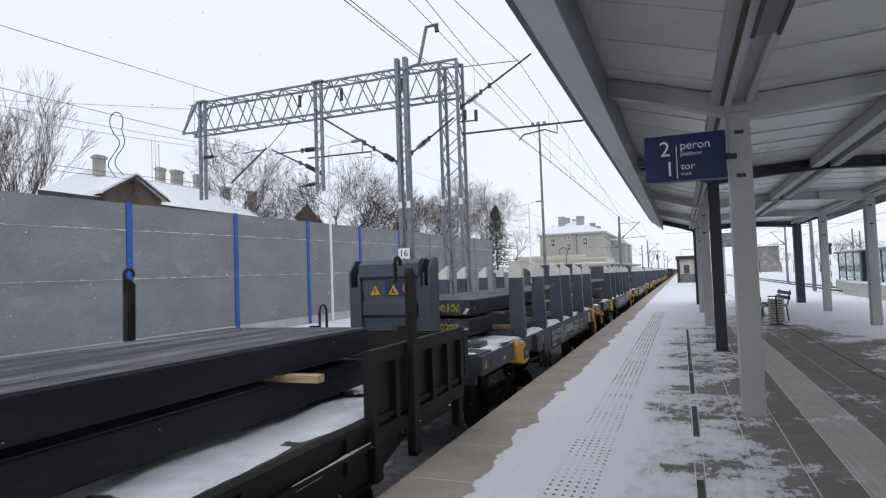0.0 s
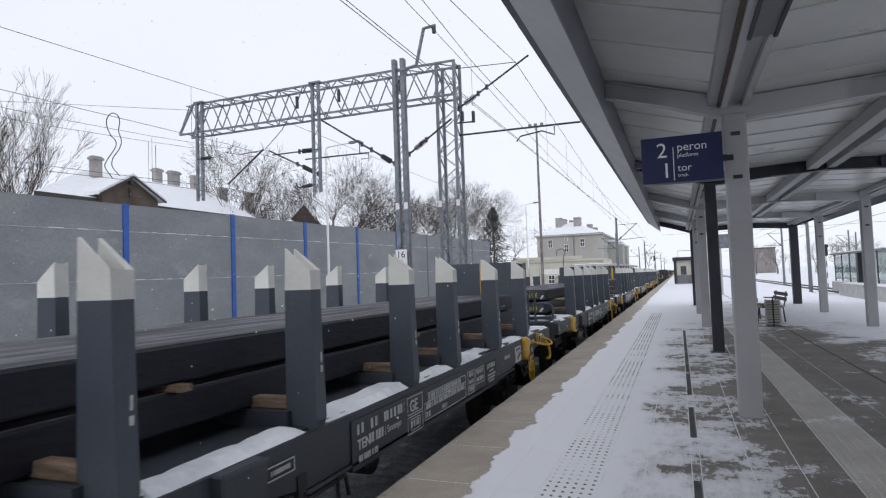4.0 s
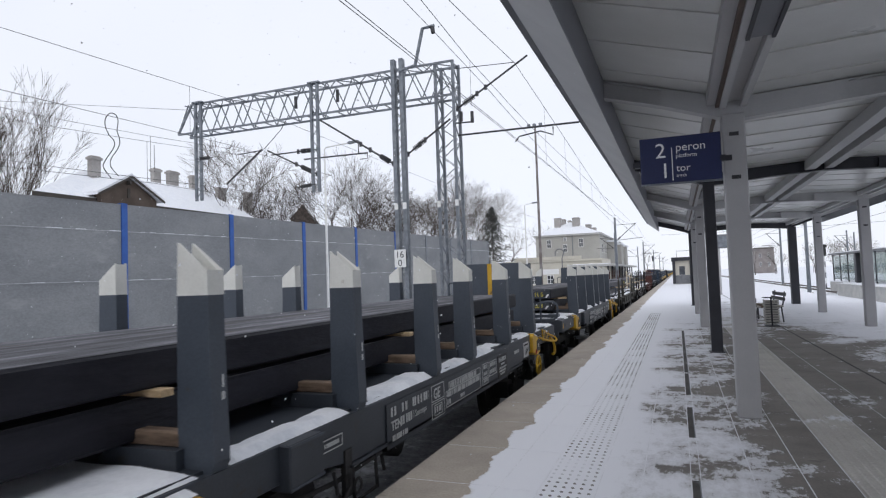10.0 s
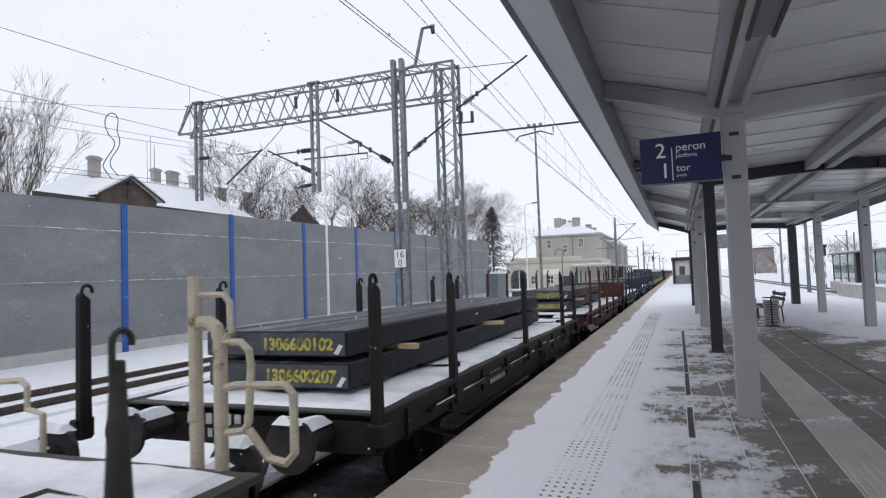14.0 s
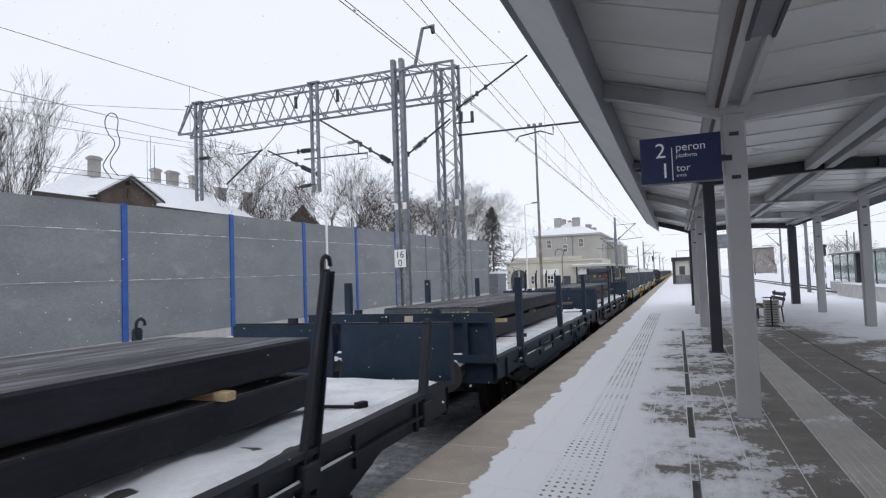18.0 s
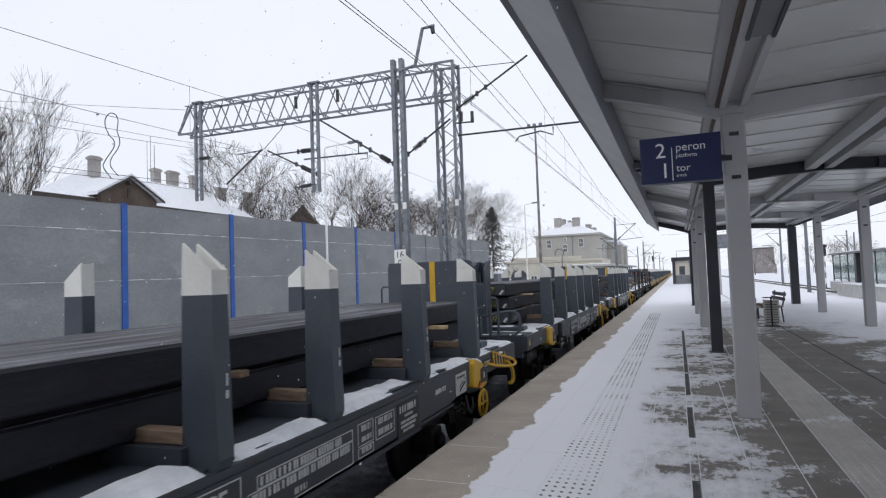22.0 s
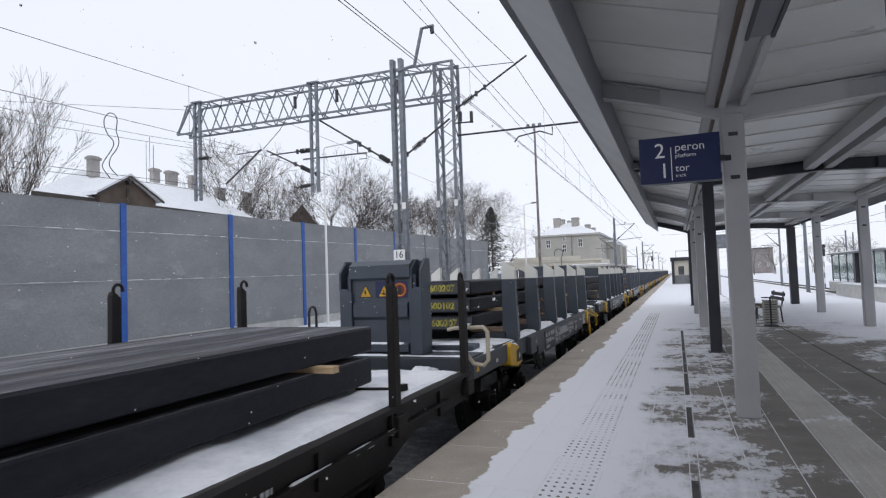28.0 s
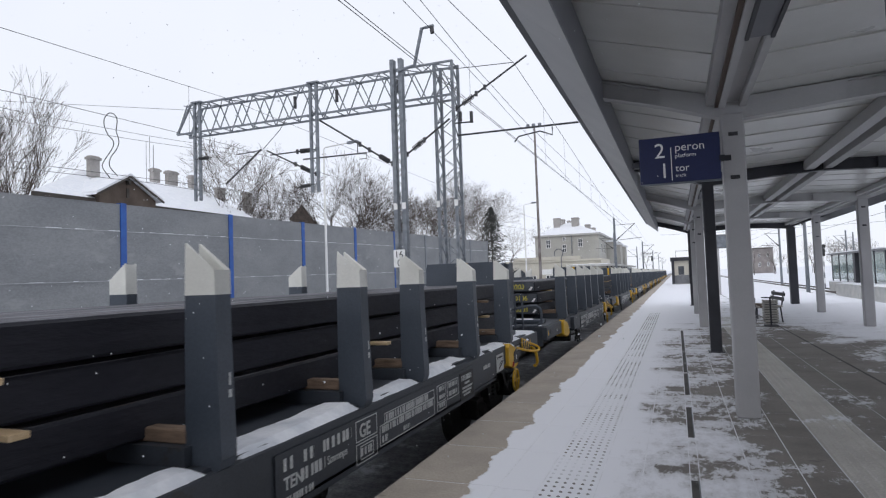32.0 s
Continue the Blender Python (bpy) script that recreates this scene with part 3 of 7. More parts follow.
    part("steady_arm", Geo().tube([(-8.64, arm_y, 5.47), (-8.64, arm_y, 5.3), (-8.9, arm_y, 5.30)], 0.014, 5).tube([(-8.94, arm_y, 5.79), (-8.94, arm_y, 5.49)], 0.016, 5), DARKMETAL, t)
    for a, b in (((-14.95, 16.14, 5.87), (-14.22, 16.14, 5.85)), ((-10.95, 16.14, 4.55), (-10.32, 16.14, 4.61))):
        a, b = Vector(a), Vector(b)
        ins = Geo().tube([a, b], 0.018, 6)
        for i in range(6):
            p = a.lerp(b, 0.30 + 0.09 * i)
            ins.tube([p - (b - a) * 0.018, p + (b - a) * 0.018], 0.062, 8)
        part("insulator", ins, DARKMETAL, t)
    part("jumper_wire", Geo().tube([(-12.42, arm_y, 6.0), (-12.08, arm_y, 6.28), (-11.75, arm_y, 6.56), (-11.56, arm_y, 6.82), (-11.45, arm_y, 7.0)], 0.012, 5), DARKMETAL, t)
    part("registration_tube", Geo().tube([(-5.7, arm_y, 5.66), (-2.25, arm_y, 5.62)], 0.028, 6), DARKMETAL, t)
    part("steady_arm", Geo().tube([(-2.96, arm_y, 5.58), (-2.96, arm_y, 5.36), (-3.3, arm_y, 5.50), (-3.9, arm_y, 5.42), (-4.02, arm_y, 5.28)], 0.02, 6), DARKMETAL, t)
    part("top_stay", Geo().tube([(-5.9, arm_y, 7.62), (-3.95, arm_y, 7.52)], 0.012, 5), DARKMETAL, t)
    part("registration_tube", Geo().tube([(-10.9, arm_y, 5.50), (-8.62, arm_y, 5.47)], 0.024, 6), DARKMETAL, t)
    part("drop_bracket", Geo().tube([(-5.75, arm_y, 6.02), (-5.2, arm_y, 6.0)], 0.022, 6).tube([(-5.58, arm_y, 6.33), (-5.58, arm_y, 6.06)], 0.05, 8).tube([(-5.25, arm_y, 6.30), (-5.25, arm_y, 5.98)], 0.05, 8), DARKMETAL, t)
    return t


gantry()
mast = lattice_mast("catenary_mast", "galvanised steel channel mast carrying a kilometre plate", -7.0, 15.3, 7.7, 0.125)
part("bent_bracket", Geo().tube([(-6.9, 15.2, 7.34), (-6.42, 15.2, 7.42), (-6.17, 15.2, 8.4), (-5.82, 15.2, 8.42)], 0.05, 8), GALV, mast)
part("feeder_insulator", Geo().tube([(-5.88, 15.2, 8.4), (-5.86, 15.2, 8.22)], 0.06, 8), DARKMETAL, mast)
for s in (-1, 1):
    part("white_band", Geo().box(-7.0 + s * 0.125 - 0.057, -7.0 + s * 0.125 + 0.057, 15.2, 15.208, 3.5, 3.68), WHITEP, mast)
plate = base("kilometre_plate", "small white kilometre plate with black numerals on the mast", "sign")
part("plate", Geo().box(-7.2, -6.86, 15.14, 15.15, 1.91, 2.39), WHITEP, plate)
words("16", 0.26, BLACKM, plate, pose(-7.17, 15.138, 2.17, 90, 0, 0))
words("0", 0.26, BLACKM, plate, pose(-7.10, 15.138, 1.94, 90, 0, 0))


def wire(name, pts, r, label, cat="wire"):
    return tagged(part(name, Geo().tube(pts, r, 5), WIRE), label, cat)


def sag(a, b, drop, n=14):
    a, b = Vector(a), Vector(b)
    return [a.lerp(b, i / n) - Vector((0, 0, drop * 4 * (i / n) * (1 - i / n))) for i in range(n + 1)]


for dx, dz in ((0.0, 0.0), (0.02, 0.10)):
    wire("contact_wire", [(-3.93 + dx, -12, 5.12 + dz), (-3.93 + dx, 16.5, 5.28 + dz * 0.2), (-3.7 + dx, 70, 5.2), (-3.9, 240, 5.2)], 0.0065, "dark contact wire stretched over the running track")
MESS = sag((-3.95, 16.5, 7.5), (-3.9, 44, 5.6), -0.05) + sag((-3.9, 44, 5.6), (-3.9, 70, 6.7), 0.25)[1:]
wire("messenger_wire", sag((-4.1, -30, 7.0), (-3.95, 16.5, 7.5), 0.9) + MESS[1:] + sag(MESS[-1], (-3.9, 130, 7.1), 0.9)[1:], 0.0085, "sagging messenger wire of the overhead line")
for p in MESS[2:-1:2]:
    if p.z > 5.42:
        wire("dropper", [(p.x, p.y, p.z), (-3.93, p.y, 5.26)], 0.004, "thin dropper between messenger and contact wire", "wire")
wire("feeder_wire", sag((-5.86, -25, 9.6), (-5.88, 15.6, 8.3), 0.1) + [(-5.9, 20.1, 8.18), (-5.9, 27.2, 7.79), (-5.9, 40.4, 7.29), (-5.9, 67.7, 6.55)], 0.009, "bare feeder wire over the tracks")
wire("feeder_wire", [(-5.2, -20, 9.6), (-5.2, 12.8, 7.99), (-5.2, 16.3, 7.72), (-5.2, 20.6, 7.59), (-5.2, 23.8, 7.53), (-4.6, 70, 7.2)], 0.009, "bare feeder wire over the tracks")
wire("dropper", [(-5.2, 16.3, 7.72), (-5.2, 16.3, 6.4)], 0.005, "thin dropper hanging from the feeder")


# ------------------------------------------------------------------ platform furniture
def platform_sign():
    s = base("platform_sign", "navy blue hanging platform sign with white lettering", "sign")
    y = 7.03
    part("board", Geo().box(-0.32, 0.495, y, y + 0.05, 2.51, 3.01), NAVY, s, bevel=0.006)
    part("frame_edge", Geo().box(-0.325, 0.50, y + 0.012, y + 0.04, 2.492, 2.51), GALV, s)
    for x in (-0.36, 0.50):
        part("bracket", Geo().box(x - 0.02, x + 0.035, y + 0.0, y + 0.05, 2.70, 2.76), DARKCOL, s)
    part("cross_arm", Geo().box(-0.40, 0.60, y + 0.055, y + 0.085, 2.70, 2.76), DARKCOL, s)
    at = lambda x, z: pose(x, y - 0.001, z, 90, 0, 0)
    words("2", 0.23, LETTER, s, at(-0.165, 2.785))
    words("1", 0.23, LETTER, s, at(-0.125, 2.565))
    part("divider", Geo().box(0.003, 0.012, y - 0.002, y, 2.53, 2.89), LETTER, s)
    words("peron", 0.125, LETTER, s, at(0.045, 2.845))
    words("platform", 0.062, LETTER, s, at(0.045, 2.775))
    words("tor", 0.11, LETTER, s, at(0.045, 2.625))
    words("track", 0.05, LETTER, s, at(0.045, 2.565))
    return s


platform_sign()
SLATW = surf("pale_bench_slat", (0.34, 0.33, 0.30), (0.44, 0.42, 0.39), 4, 0.7, 0.1)


def litter_bin(x, y):
    b = base("litter_bin", "litter bin with pale slats in a dark steel frame", "litter bin")
    w = 0.17
    part("liner", Geo().box(x - w + 0.03, x + w - 0.03, y - w + 0.03, y + w - 0.03, 0.10, 0.66), DARKCOL, b)
    for i in range(9):
        z = 0.12 + i * 0.066
        part("slat", Geo().box(x - w, x + w, y - w, y - w + 0.025, z, z + 0.048), SLATW, b)
        part("slat", Geo().box(x + w - 0.025, x + w, y - w + 0.03, y + w, z, z + 0.048), SLATW, b)
        part("slat", Geo().box(x - w, x - w + 0.025, y - w + 0.03, y + w, z, z + 0.048), SLATW, b)
    part("post", Geo().box(x - 0.035, x + 0.005, y - w - 0.02, y - w - 0.002, 0.0, 0.78), DARKCOL, b)
    part("base_plate", Geo().box(x - 0.16, x + 0.16, y - w - 0.03, y + w, 0.0, 0.03), DARKCOL, b)
    part("lid", Geo().box(x - 0.19, x - 0.02, y - 0.16, y + 0.16, 0.745, 0.765), DARKCOL, b)
    return b


litter_bin(2.27, 18.3)


def bench(x, y, m):
    b = base("bench", "platform bench with dark slatted backrest on steel legs", "bench", m)
    for i in range(4):
        part("seat_slat", Geo().box(-0.8, 0.8, -0.2 + i * 0.11, -0.11 + i * 0.11, 0.44, 0.475), SLATW if i % 2 else WOODM, b, bevel=0.005)
    for i in range(2):
        part("back_slat", Geo().box(-0.8, 0.8, 0.235 + i * 0.03, 0.265 + i * 0.03, 0.60 + i * 0.13, 0.70 + i * 0.13), DARKCOL, b, bevel=0.005)
    for s in (-0.6, 0.6):
        part("leg", Geo().tube([(s, -0.18, 0.0), (s, -0.18, 0.43), (s, 0.2, 0.43), (s, 0.24, 0.5), (s, 0.30, 0.86)], 0.02, 6).tube([(s, 0.2, 0.43), (s, 0.24, 0.0)], 0.02, 6), DARKCOL, b)
    return b


bench(0, 0, pose(2.25, 19.9, 0, 0, 0, 90))
bench(0, 0, pose(2.44, 20.1, 0, 0, 0, -86))


def clock_post(x, y):
    c = base("information_post", "pale post carrying a small grey display and a yellow notice", "post")
    part("post", Geo().box(x - 0.12, x + 0.12, y - 0.12, y + 0.12, 0, 3.0), COLM, c, bevel=0.01)
    part("display", Geo().box(x - 0.05, x + 0.62, y - 0.2, y - 0.06, 2.78, 3.62), SLATE_S, c, "grey display box", bevel=0.01)
    part("display_face", Geo().box(x + 0.02, x + 0.55, y - 0.206, y - 0.2, 2.86, 3.54), GALV, c)
    part("notice", Geo().box(x - 0.3, x - 0.12, y - 0.1, y - 0.06, 2.0, 2.6), YEL_S, c, "yellow notice")
    return c


SLATE_S = surf("grey_casing", (0.13, 0.135, 0.145), (0.18, 0.185, 0.195), 3, 0.5, 0.03)
YEL_S = surf("yellow_notice", (0.62, 0.42, 0.03), (0.70, 0.50, 0.05), 3, 0.5, 0.0)
clock_post(2.33, 40.4)


def glass_material():
    m = bpy.data.materials.new("shelter_glass")
    m.use_nodes = True
    b = m.node_tree.nodes["Principled BSDF"]
    b.inputs["Base Color"].default_value = (0.50, 0.58, 0.56, 1)
    b.inputs["Roughness"].default_value = 0.06
    b.inputs["Transmission Weight"].default_value = 0.85
    b.inputs["IOR"].default_value = 1.35
    return m


GLASS = glass_material()
CREAM = surf("cream_render", (0.50, 0.47, 0.40), (0.58, 0.55, 0.47), 0.5, 0.85, 0.1, fine=10)
GREYREN = surf("grey_render", (0.36, 0.35, 0.32), (0.43, 0.42, 0.385), 0.3, 0.85, 0.1, fine=8, spot=((0.30, 0.29, 0.27), 0.6, 0.64))
BRICKM = surf("brown_brick", (0.17, 0.11, 0.075), (0.25, 0.17, 0.12), 0.8, 0.9, 0.2, fine=20)
# brick of the distant tower, greyed and lightened to carry haze in its colour
DBRICK = surf("hazed_brick", (0.21, 0.19, 0.185), (0.29, 0.265, 0.255), 0.5, 0.9, 0.2, fine=9)
PANE = surf("dark_pane", (0.05, 0.055, 0.065), (0.10, 0.11, 0.12), 1.5, 0.15, 0.0)
CHIM = surf("chimney_render", (0.30, 0.285, 0.27), (0.42, 0.40, 0.38), 1.0, 0.9, 0.2, fine=12)
GABLE = surf("sooty_brown_brick", (0.075, 0.055, 0.043), (0.13, 0.10, 0.08), 0.8, 0.9, 0.2, fine=20)
EAVE = surf("dark_eaves", (0.05, 0.042, 0.036), (0.08, 0.07, 0.06), 2, 0.8, 0.1)


def shelter_kiosk():
    k = base("waiting_shelter", "small dark-framed kiosk shelter on the snowy platform", "shelter")
    x0, x1, y0, y1 = -0.5, 1.6, 73.0, 77.0
    part("floor_slab", Geo().box(x0, x1, y0, y1, 0.0, 0.06), CONC, k)
    for x in (x0, x1 - 0.3):
        part("corner_post", Geo().box(x, x + 0.3, y0, y0 + 0.3, 0.06, 2.85), DARKCOL, k)
    part("wall", Geo().box(x0 + 0.3, x1 - 0.3, y0 + 0.2, y0 + 0.3, 0.06, 1.0), SLATE_S, k)
    part("wall", Geo().box(x0, x1, y1 - 0.1, y1, 0.06, 2.85), COLM, k)
    part("window", Geo().box(x0 + 0.7, x0 + 1.3, y0 + 0.18, y0 + 0.24, 1.05, 2.0), PANE, k)
    part("wall", Geo().box(x0 + 0.3, x0 + 0.7, y0 + 0.2, y0 + 0.3, 1.0, 2.6), CREAM, k)
    part("wall", Geo().box(x0 + 1.3, x1 - 0.3, y0 + 0.2, y0 + 0.3, 1.0, 2.6), CREAM, k)
    part("wall", Geo().box(x0 + 0.7, x0 + 1.3, y0 + 0.2, y0 + 0.3, 2.0, 2.6), CREAM, k)
    part("roof", Geo().box(x0 - 0.1, x1 + 0.1, y0 - 0.1, y1 + 0.1, 2.6, 3.0), DARKCOL, k)
    g = Geo()
    part("roof_rail", Geo().tube([(x0 + 0.5, y0, 3.0), (x0 + 0.5, y0, 3.7), (x1, y0, 3.7), (x1, y0, 3.0)], 0.03, 5), GALV, k)
    return k


shelter_kiosk()

# ------------------------------------------------------------------ the other side: low platform with a glass shelter
far_pl = base("side_platform", "low concrete side platform under snow", "platform", kind="structure")
part("platform_wall", Geo().box(12.5, 18.0, 24, 60, -1.02, 0.0), CONC, far_pl)
part("platform_wall", Geo().box(13.4, 18.0, 60.0, 67, -1.02, 0.0), CONC, far_pl)
part("snow_cover", Geo().box(13.4, 18.0, 60.0, 67, 0.0, 0.08), SNOW, far_pl)
part("snow_cover", snow_sheet(12.45, 18.05, 23.9, 60.1, 0.0, 0.12, 0.5, seed=8, ragged=0.1), SNOW, far_pl)
gs = base("glass_shelter", "glazed platform shelter with dark steel frame", "shelter")
for i in range(7):
    y = 50.4 + i * 2.6
    part("frame_post", Geo().box(13.50, 13.60, y - 0.05, y + 0.05, 0.0, 2.45), DARKCOL, gs)
    if i < 6:
        part("glass_pane", Geo().box(13.54, 13.56, y + 0.08, y + 2.52, 0.25, 2.35), GLASS, gs)
for i in range(3):
    part("glass_pane", Geo().box(13.65 + i * 0.75, 14.05 + i * 0.75, 66.0, 66.02, 0.25, 2.35), GLASS, gs)
part("dark_pillar", Geo().box(13.25, 13.55, 57.0, 57.6, 0.0, 2.5), DARKCOL, gs)
part("roof", Geo().box(13.2, 16.0, 50.1, 66.3, 2.45, 2.58), SLATE_S, gs)
part("roof_snow", Geo().box(13.25, 15.95, 50.2, 66.2, 2.58, 2.66), SNOW, gs)


def far_mast(x, y, h, label="grey steel catenary mast standing in the snow", arm=0):
    t = base("catenary_mast", label, "catenary mast", group="catenary masts along the line")
    part("pole", Geo().tube([(x, y, -1.0), (x, y, h)], 0.16, 8, 0.11), GALV, t)
    part("foot", Geo().box(x - 0.3, x + 0.3, y - 0.3, y + 0.3, -1.02, -0.72), CONC, t)
    if arm:
        part("cantilever_tube", Geo().tube([(x, y, h - 2.6), (x + arm * 0.85, y, h - 0.7)], 0.04, 6).tube([(x, y, h - 0.8), (x + arm * 0.85, y, h - 0.75)], 0.025, 6), DARKMETAL, t)
        part("registration_tube", Geo().tube([(x, y, h - 2.5), (x + arm * 1.1, y, h - 2.3)], 0.03, 6), DARKMETAL, t)
        part("insulator", Geo().tube([(x + arm * 0.1, y, h - 2.38), (x + arm * 0.2, y, h - 2.15)], 0.08, 8), DARKMETAL, t)
    return t


far_mast(10.35, 59.5, 7.5, arm=-1.35)
for i, (x, y) in enumerate(((-6.2, 70), (-6.2, 130), (-6.3, 190), (-6.2, 250), (-6.2, 310))):
    far_mast(x, y, 7.6, arm=2.6)
far_mast(-9.0, 100, 7.8, arm=-2.6)
far_mast(-9.0, 160, 7.8, arm=-2.6)
for x, y in ((24.6, 110), (27.4, 118), (13.0, 92)):
    far_mast(x, y, 6.8, arm=-2)
# portal of the yard beyond
yd = base("catenary_gantry", "distant grey catenary portal over the yard", "catenary gantry")
part("post", Geo().box(24.0, 24.35, 88, 88.3, -1.0, 8.6), GALV, yd)
part("post", Geo().box(38.0, 38.35, 88, 88.3, -1.0, 8.6), GALV, yd)
part("beam", Geo().box(24.35, 38.0, 88, 88.3, 7.6, 8.1), GALV, yd)
wire("contact_wire", [(9.2, -5, 5.1), (9.2, 59.5, 5.17), (9.2, 300, 5.1)], 0.012, "dark contact wire over the track beyond the platform")
wire("messenger_wire", sag((9.2, 0, 6.8), (9.2, 59.5, 6.8), 1.1) + sag((9.2, 59.5, 6.8), (9.2, 120, 6.8), 1.1)[1:], 0.012, "messenger wire over the track beyond the platform")
wire("contact_wire", [(11.3, -5, 4.5), (11.3, 92, 4.455), (11.3, 300, 4.5)], 0.012, "dark contact wire over the second track")
wire("feeder_wire", sag((-2, 95, 6.8), (45, 75, 6.8), 0.4), 0.015, "cross-span wire of the yard")


def signal(x, y, h=3.6):
    s = base("railway_signal", "slim signal post with a dark round head and striped mast", "signal")
    for i in range(6):
        part("mast_band", Geo().tube([(x, y, -0.9 + i * (h - 0.2) / 6), (x, y, -0.9 + (i + 1) * (h - 0.2) / 6)], 0.055, 8), WHITEP if i % 2 else SLATE_S, s)
    part("signal_head", Geo().box(x - 0.16, x + 0.16, y - 0.1, y + 0.1, h - 1.1, h - 0.3), BLACK_S, s, bevel=0.04)
    part("hood", Geo().tube([(x, y - 0.3, h - 0.1), (x, y + 0.1, h - 0.1)], 0.2, 12), BLACK_S, s)
    return s


BLACK_S = surf("signal_black", (0.015, 0.015, 0.016), (0.03, 0.03, 0.03), 3, 0.5, 0.0)
signal(14.25, 73.0)
signal(-5.2, 150.0, 5.0)

# ------------------------------------------------------------------ lamps behind the train


def lamp_post(x, y, h, reach, label):
    t = base("street_lamp", label, "street lamp", group="lamp posts by the tracks")
    part("pole", Geo().tube([(x, y, -1.0), (x, y, h - 0.35)], 0.085, 10, 0.055), WHITEP, t)
    part("arm", Geo().tube([(x, y, h - 0.4), (x, y, h - 0.12), (x + 0.12, y, h), (x + reach, y, h + 0.1)], 0.045, 8), WHITEP, t)
    part("lamp_head", Geo().prism([(x + reach - 0.1, h + 0.02), (x + reach + 0.6, h + 0.10), (x + reach + 0.55, h + 0.19), (x + reach - 0.1, h + 0.16)], "y", y - 0.13, y + 0.13), GALV, t, bevel=0.02)
    return t


lamp_post(-18.9, 30.7, 9.45, 1.7, "tall white lamp post before the noise barrier")
lamp_post(-14.2, 61.0, 8.8, 0.9, "tall white lamp post near the station building")
fl = base("floodlight_mast", "rust-streaked slim mast with floodlights on top", "mast")
RUSTP = surf("rusty_pole", (0.12, 0.095, 0.085), (0.27, 0.25, 0.245), 1.5, 0.7, 0.2)
part("pole", Geo().tube([(-10.05, 48, -1.0), (-10.05, 48, 13.4)], 0.125, 10, 0.075), RUSTP, fl)
part("cross_bar", Geo().tube([(-10.6, 48, 13.4), (-9.5, 48, 13.4)], 0.05, 6), GALV, fl)
for x in (-10.55, -10.1, -9.6):
    part("floodlight", Geo().box(x - 0.13, x + 0.13, 47.85, 48.05, 13.42, 13.68), GALV, fl, bevel=0.04)

# ------------------------------------------------------------------ houses behind the barrier


def window(parent, x, y, z, w, h, axis, d):
    """A framed window set in a wall. axis: the wall's normal; d: +1 or -1."""
    fr = 0.08
    if axis == "y":
        q = part("window", Geo().box(x - w / 2, x + w / 2, min(y, y + d * 0.05), max(y, y + d * 0.05), z, z + h), WHITEP, parent)
        for i in range(2):
            for j in range(2):
                a, b = x - w / 2 + fr + i * (w - fr) / 2, z + fr + j * (h - fr) / 2
                part("pane", Geo().box(a, a + (w - fr) / 2 - fr, min(y + d * 0.05, y + d * 0.06), max(y + d * 0.05, y + d * 0.06), b, b + (h - fr) / 2 - fr), PANE, q)
    else:
        q = part("window", Geo().box(min(x, x + d * 0.05), max(x, x + d * 0.05), y - w / 2, y + w / 2, z, z + h), WHITEP, parent)
        for i in range(2):
            for j in range(2):
                a, b = y - w / 2 + fr + i * (w - fr) / 2, z + fr + j * (h - fr) / 2
                part("pane", Geo().box(min(x + d * 0.05, x + d * 0.06), max(x + d * 0.05, x + d * 0.06), a, a + (w - fr) / 2 - fr, b, b + (h - fr) / 2 - fr), PANE, q)
    return q


def chimney(parent, x, y, z0, z1, w, d):
    c = part("chimney", Geo().box(x - w / 2, x + w / 2, y - d / 2, y + d / 2, z0, z1), CHIM, parent, bevel=0.02)
    part("chimney_cap", Geo().box(x - w / 2 - 0.06, x + w / 2 + 0.06, y - d / 2 - 0.06, y + d / 2 + 0.06, z1 - 0.22, z1 - 0.08), CHIM, c)
    return c


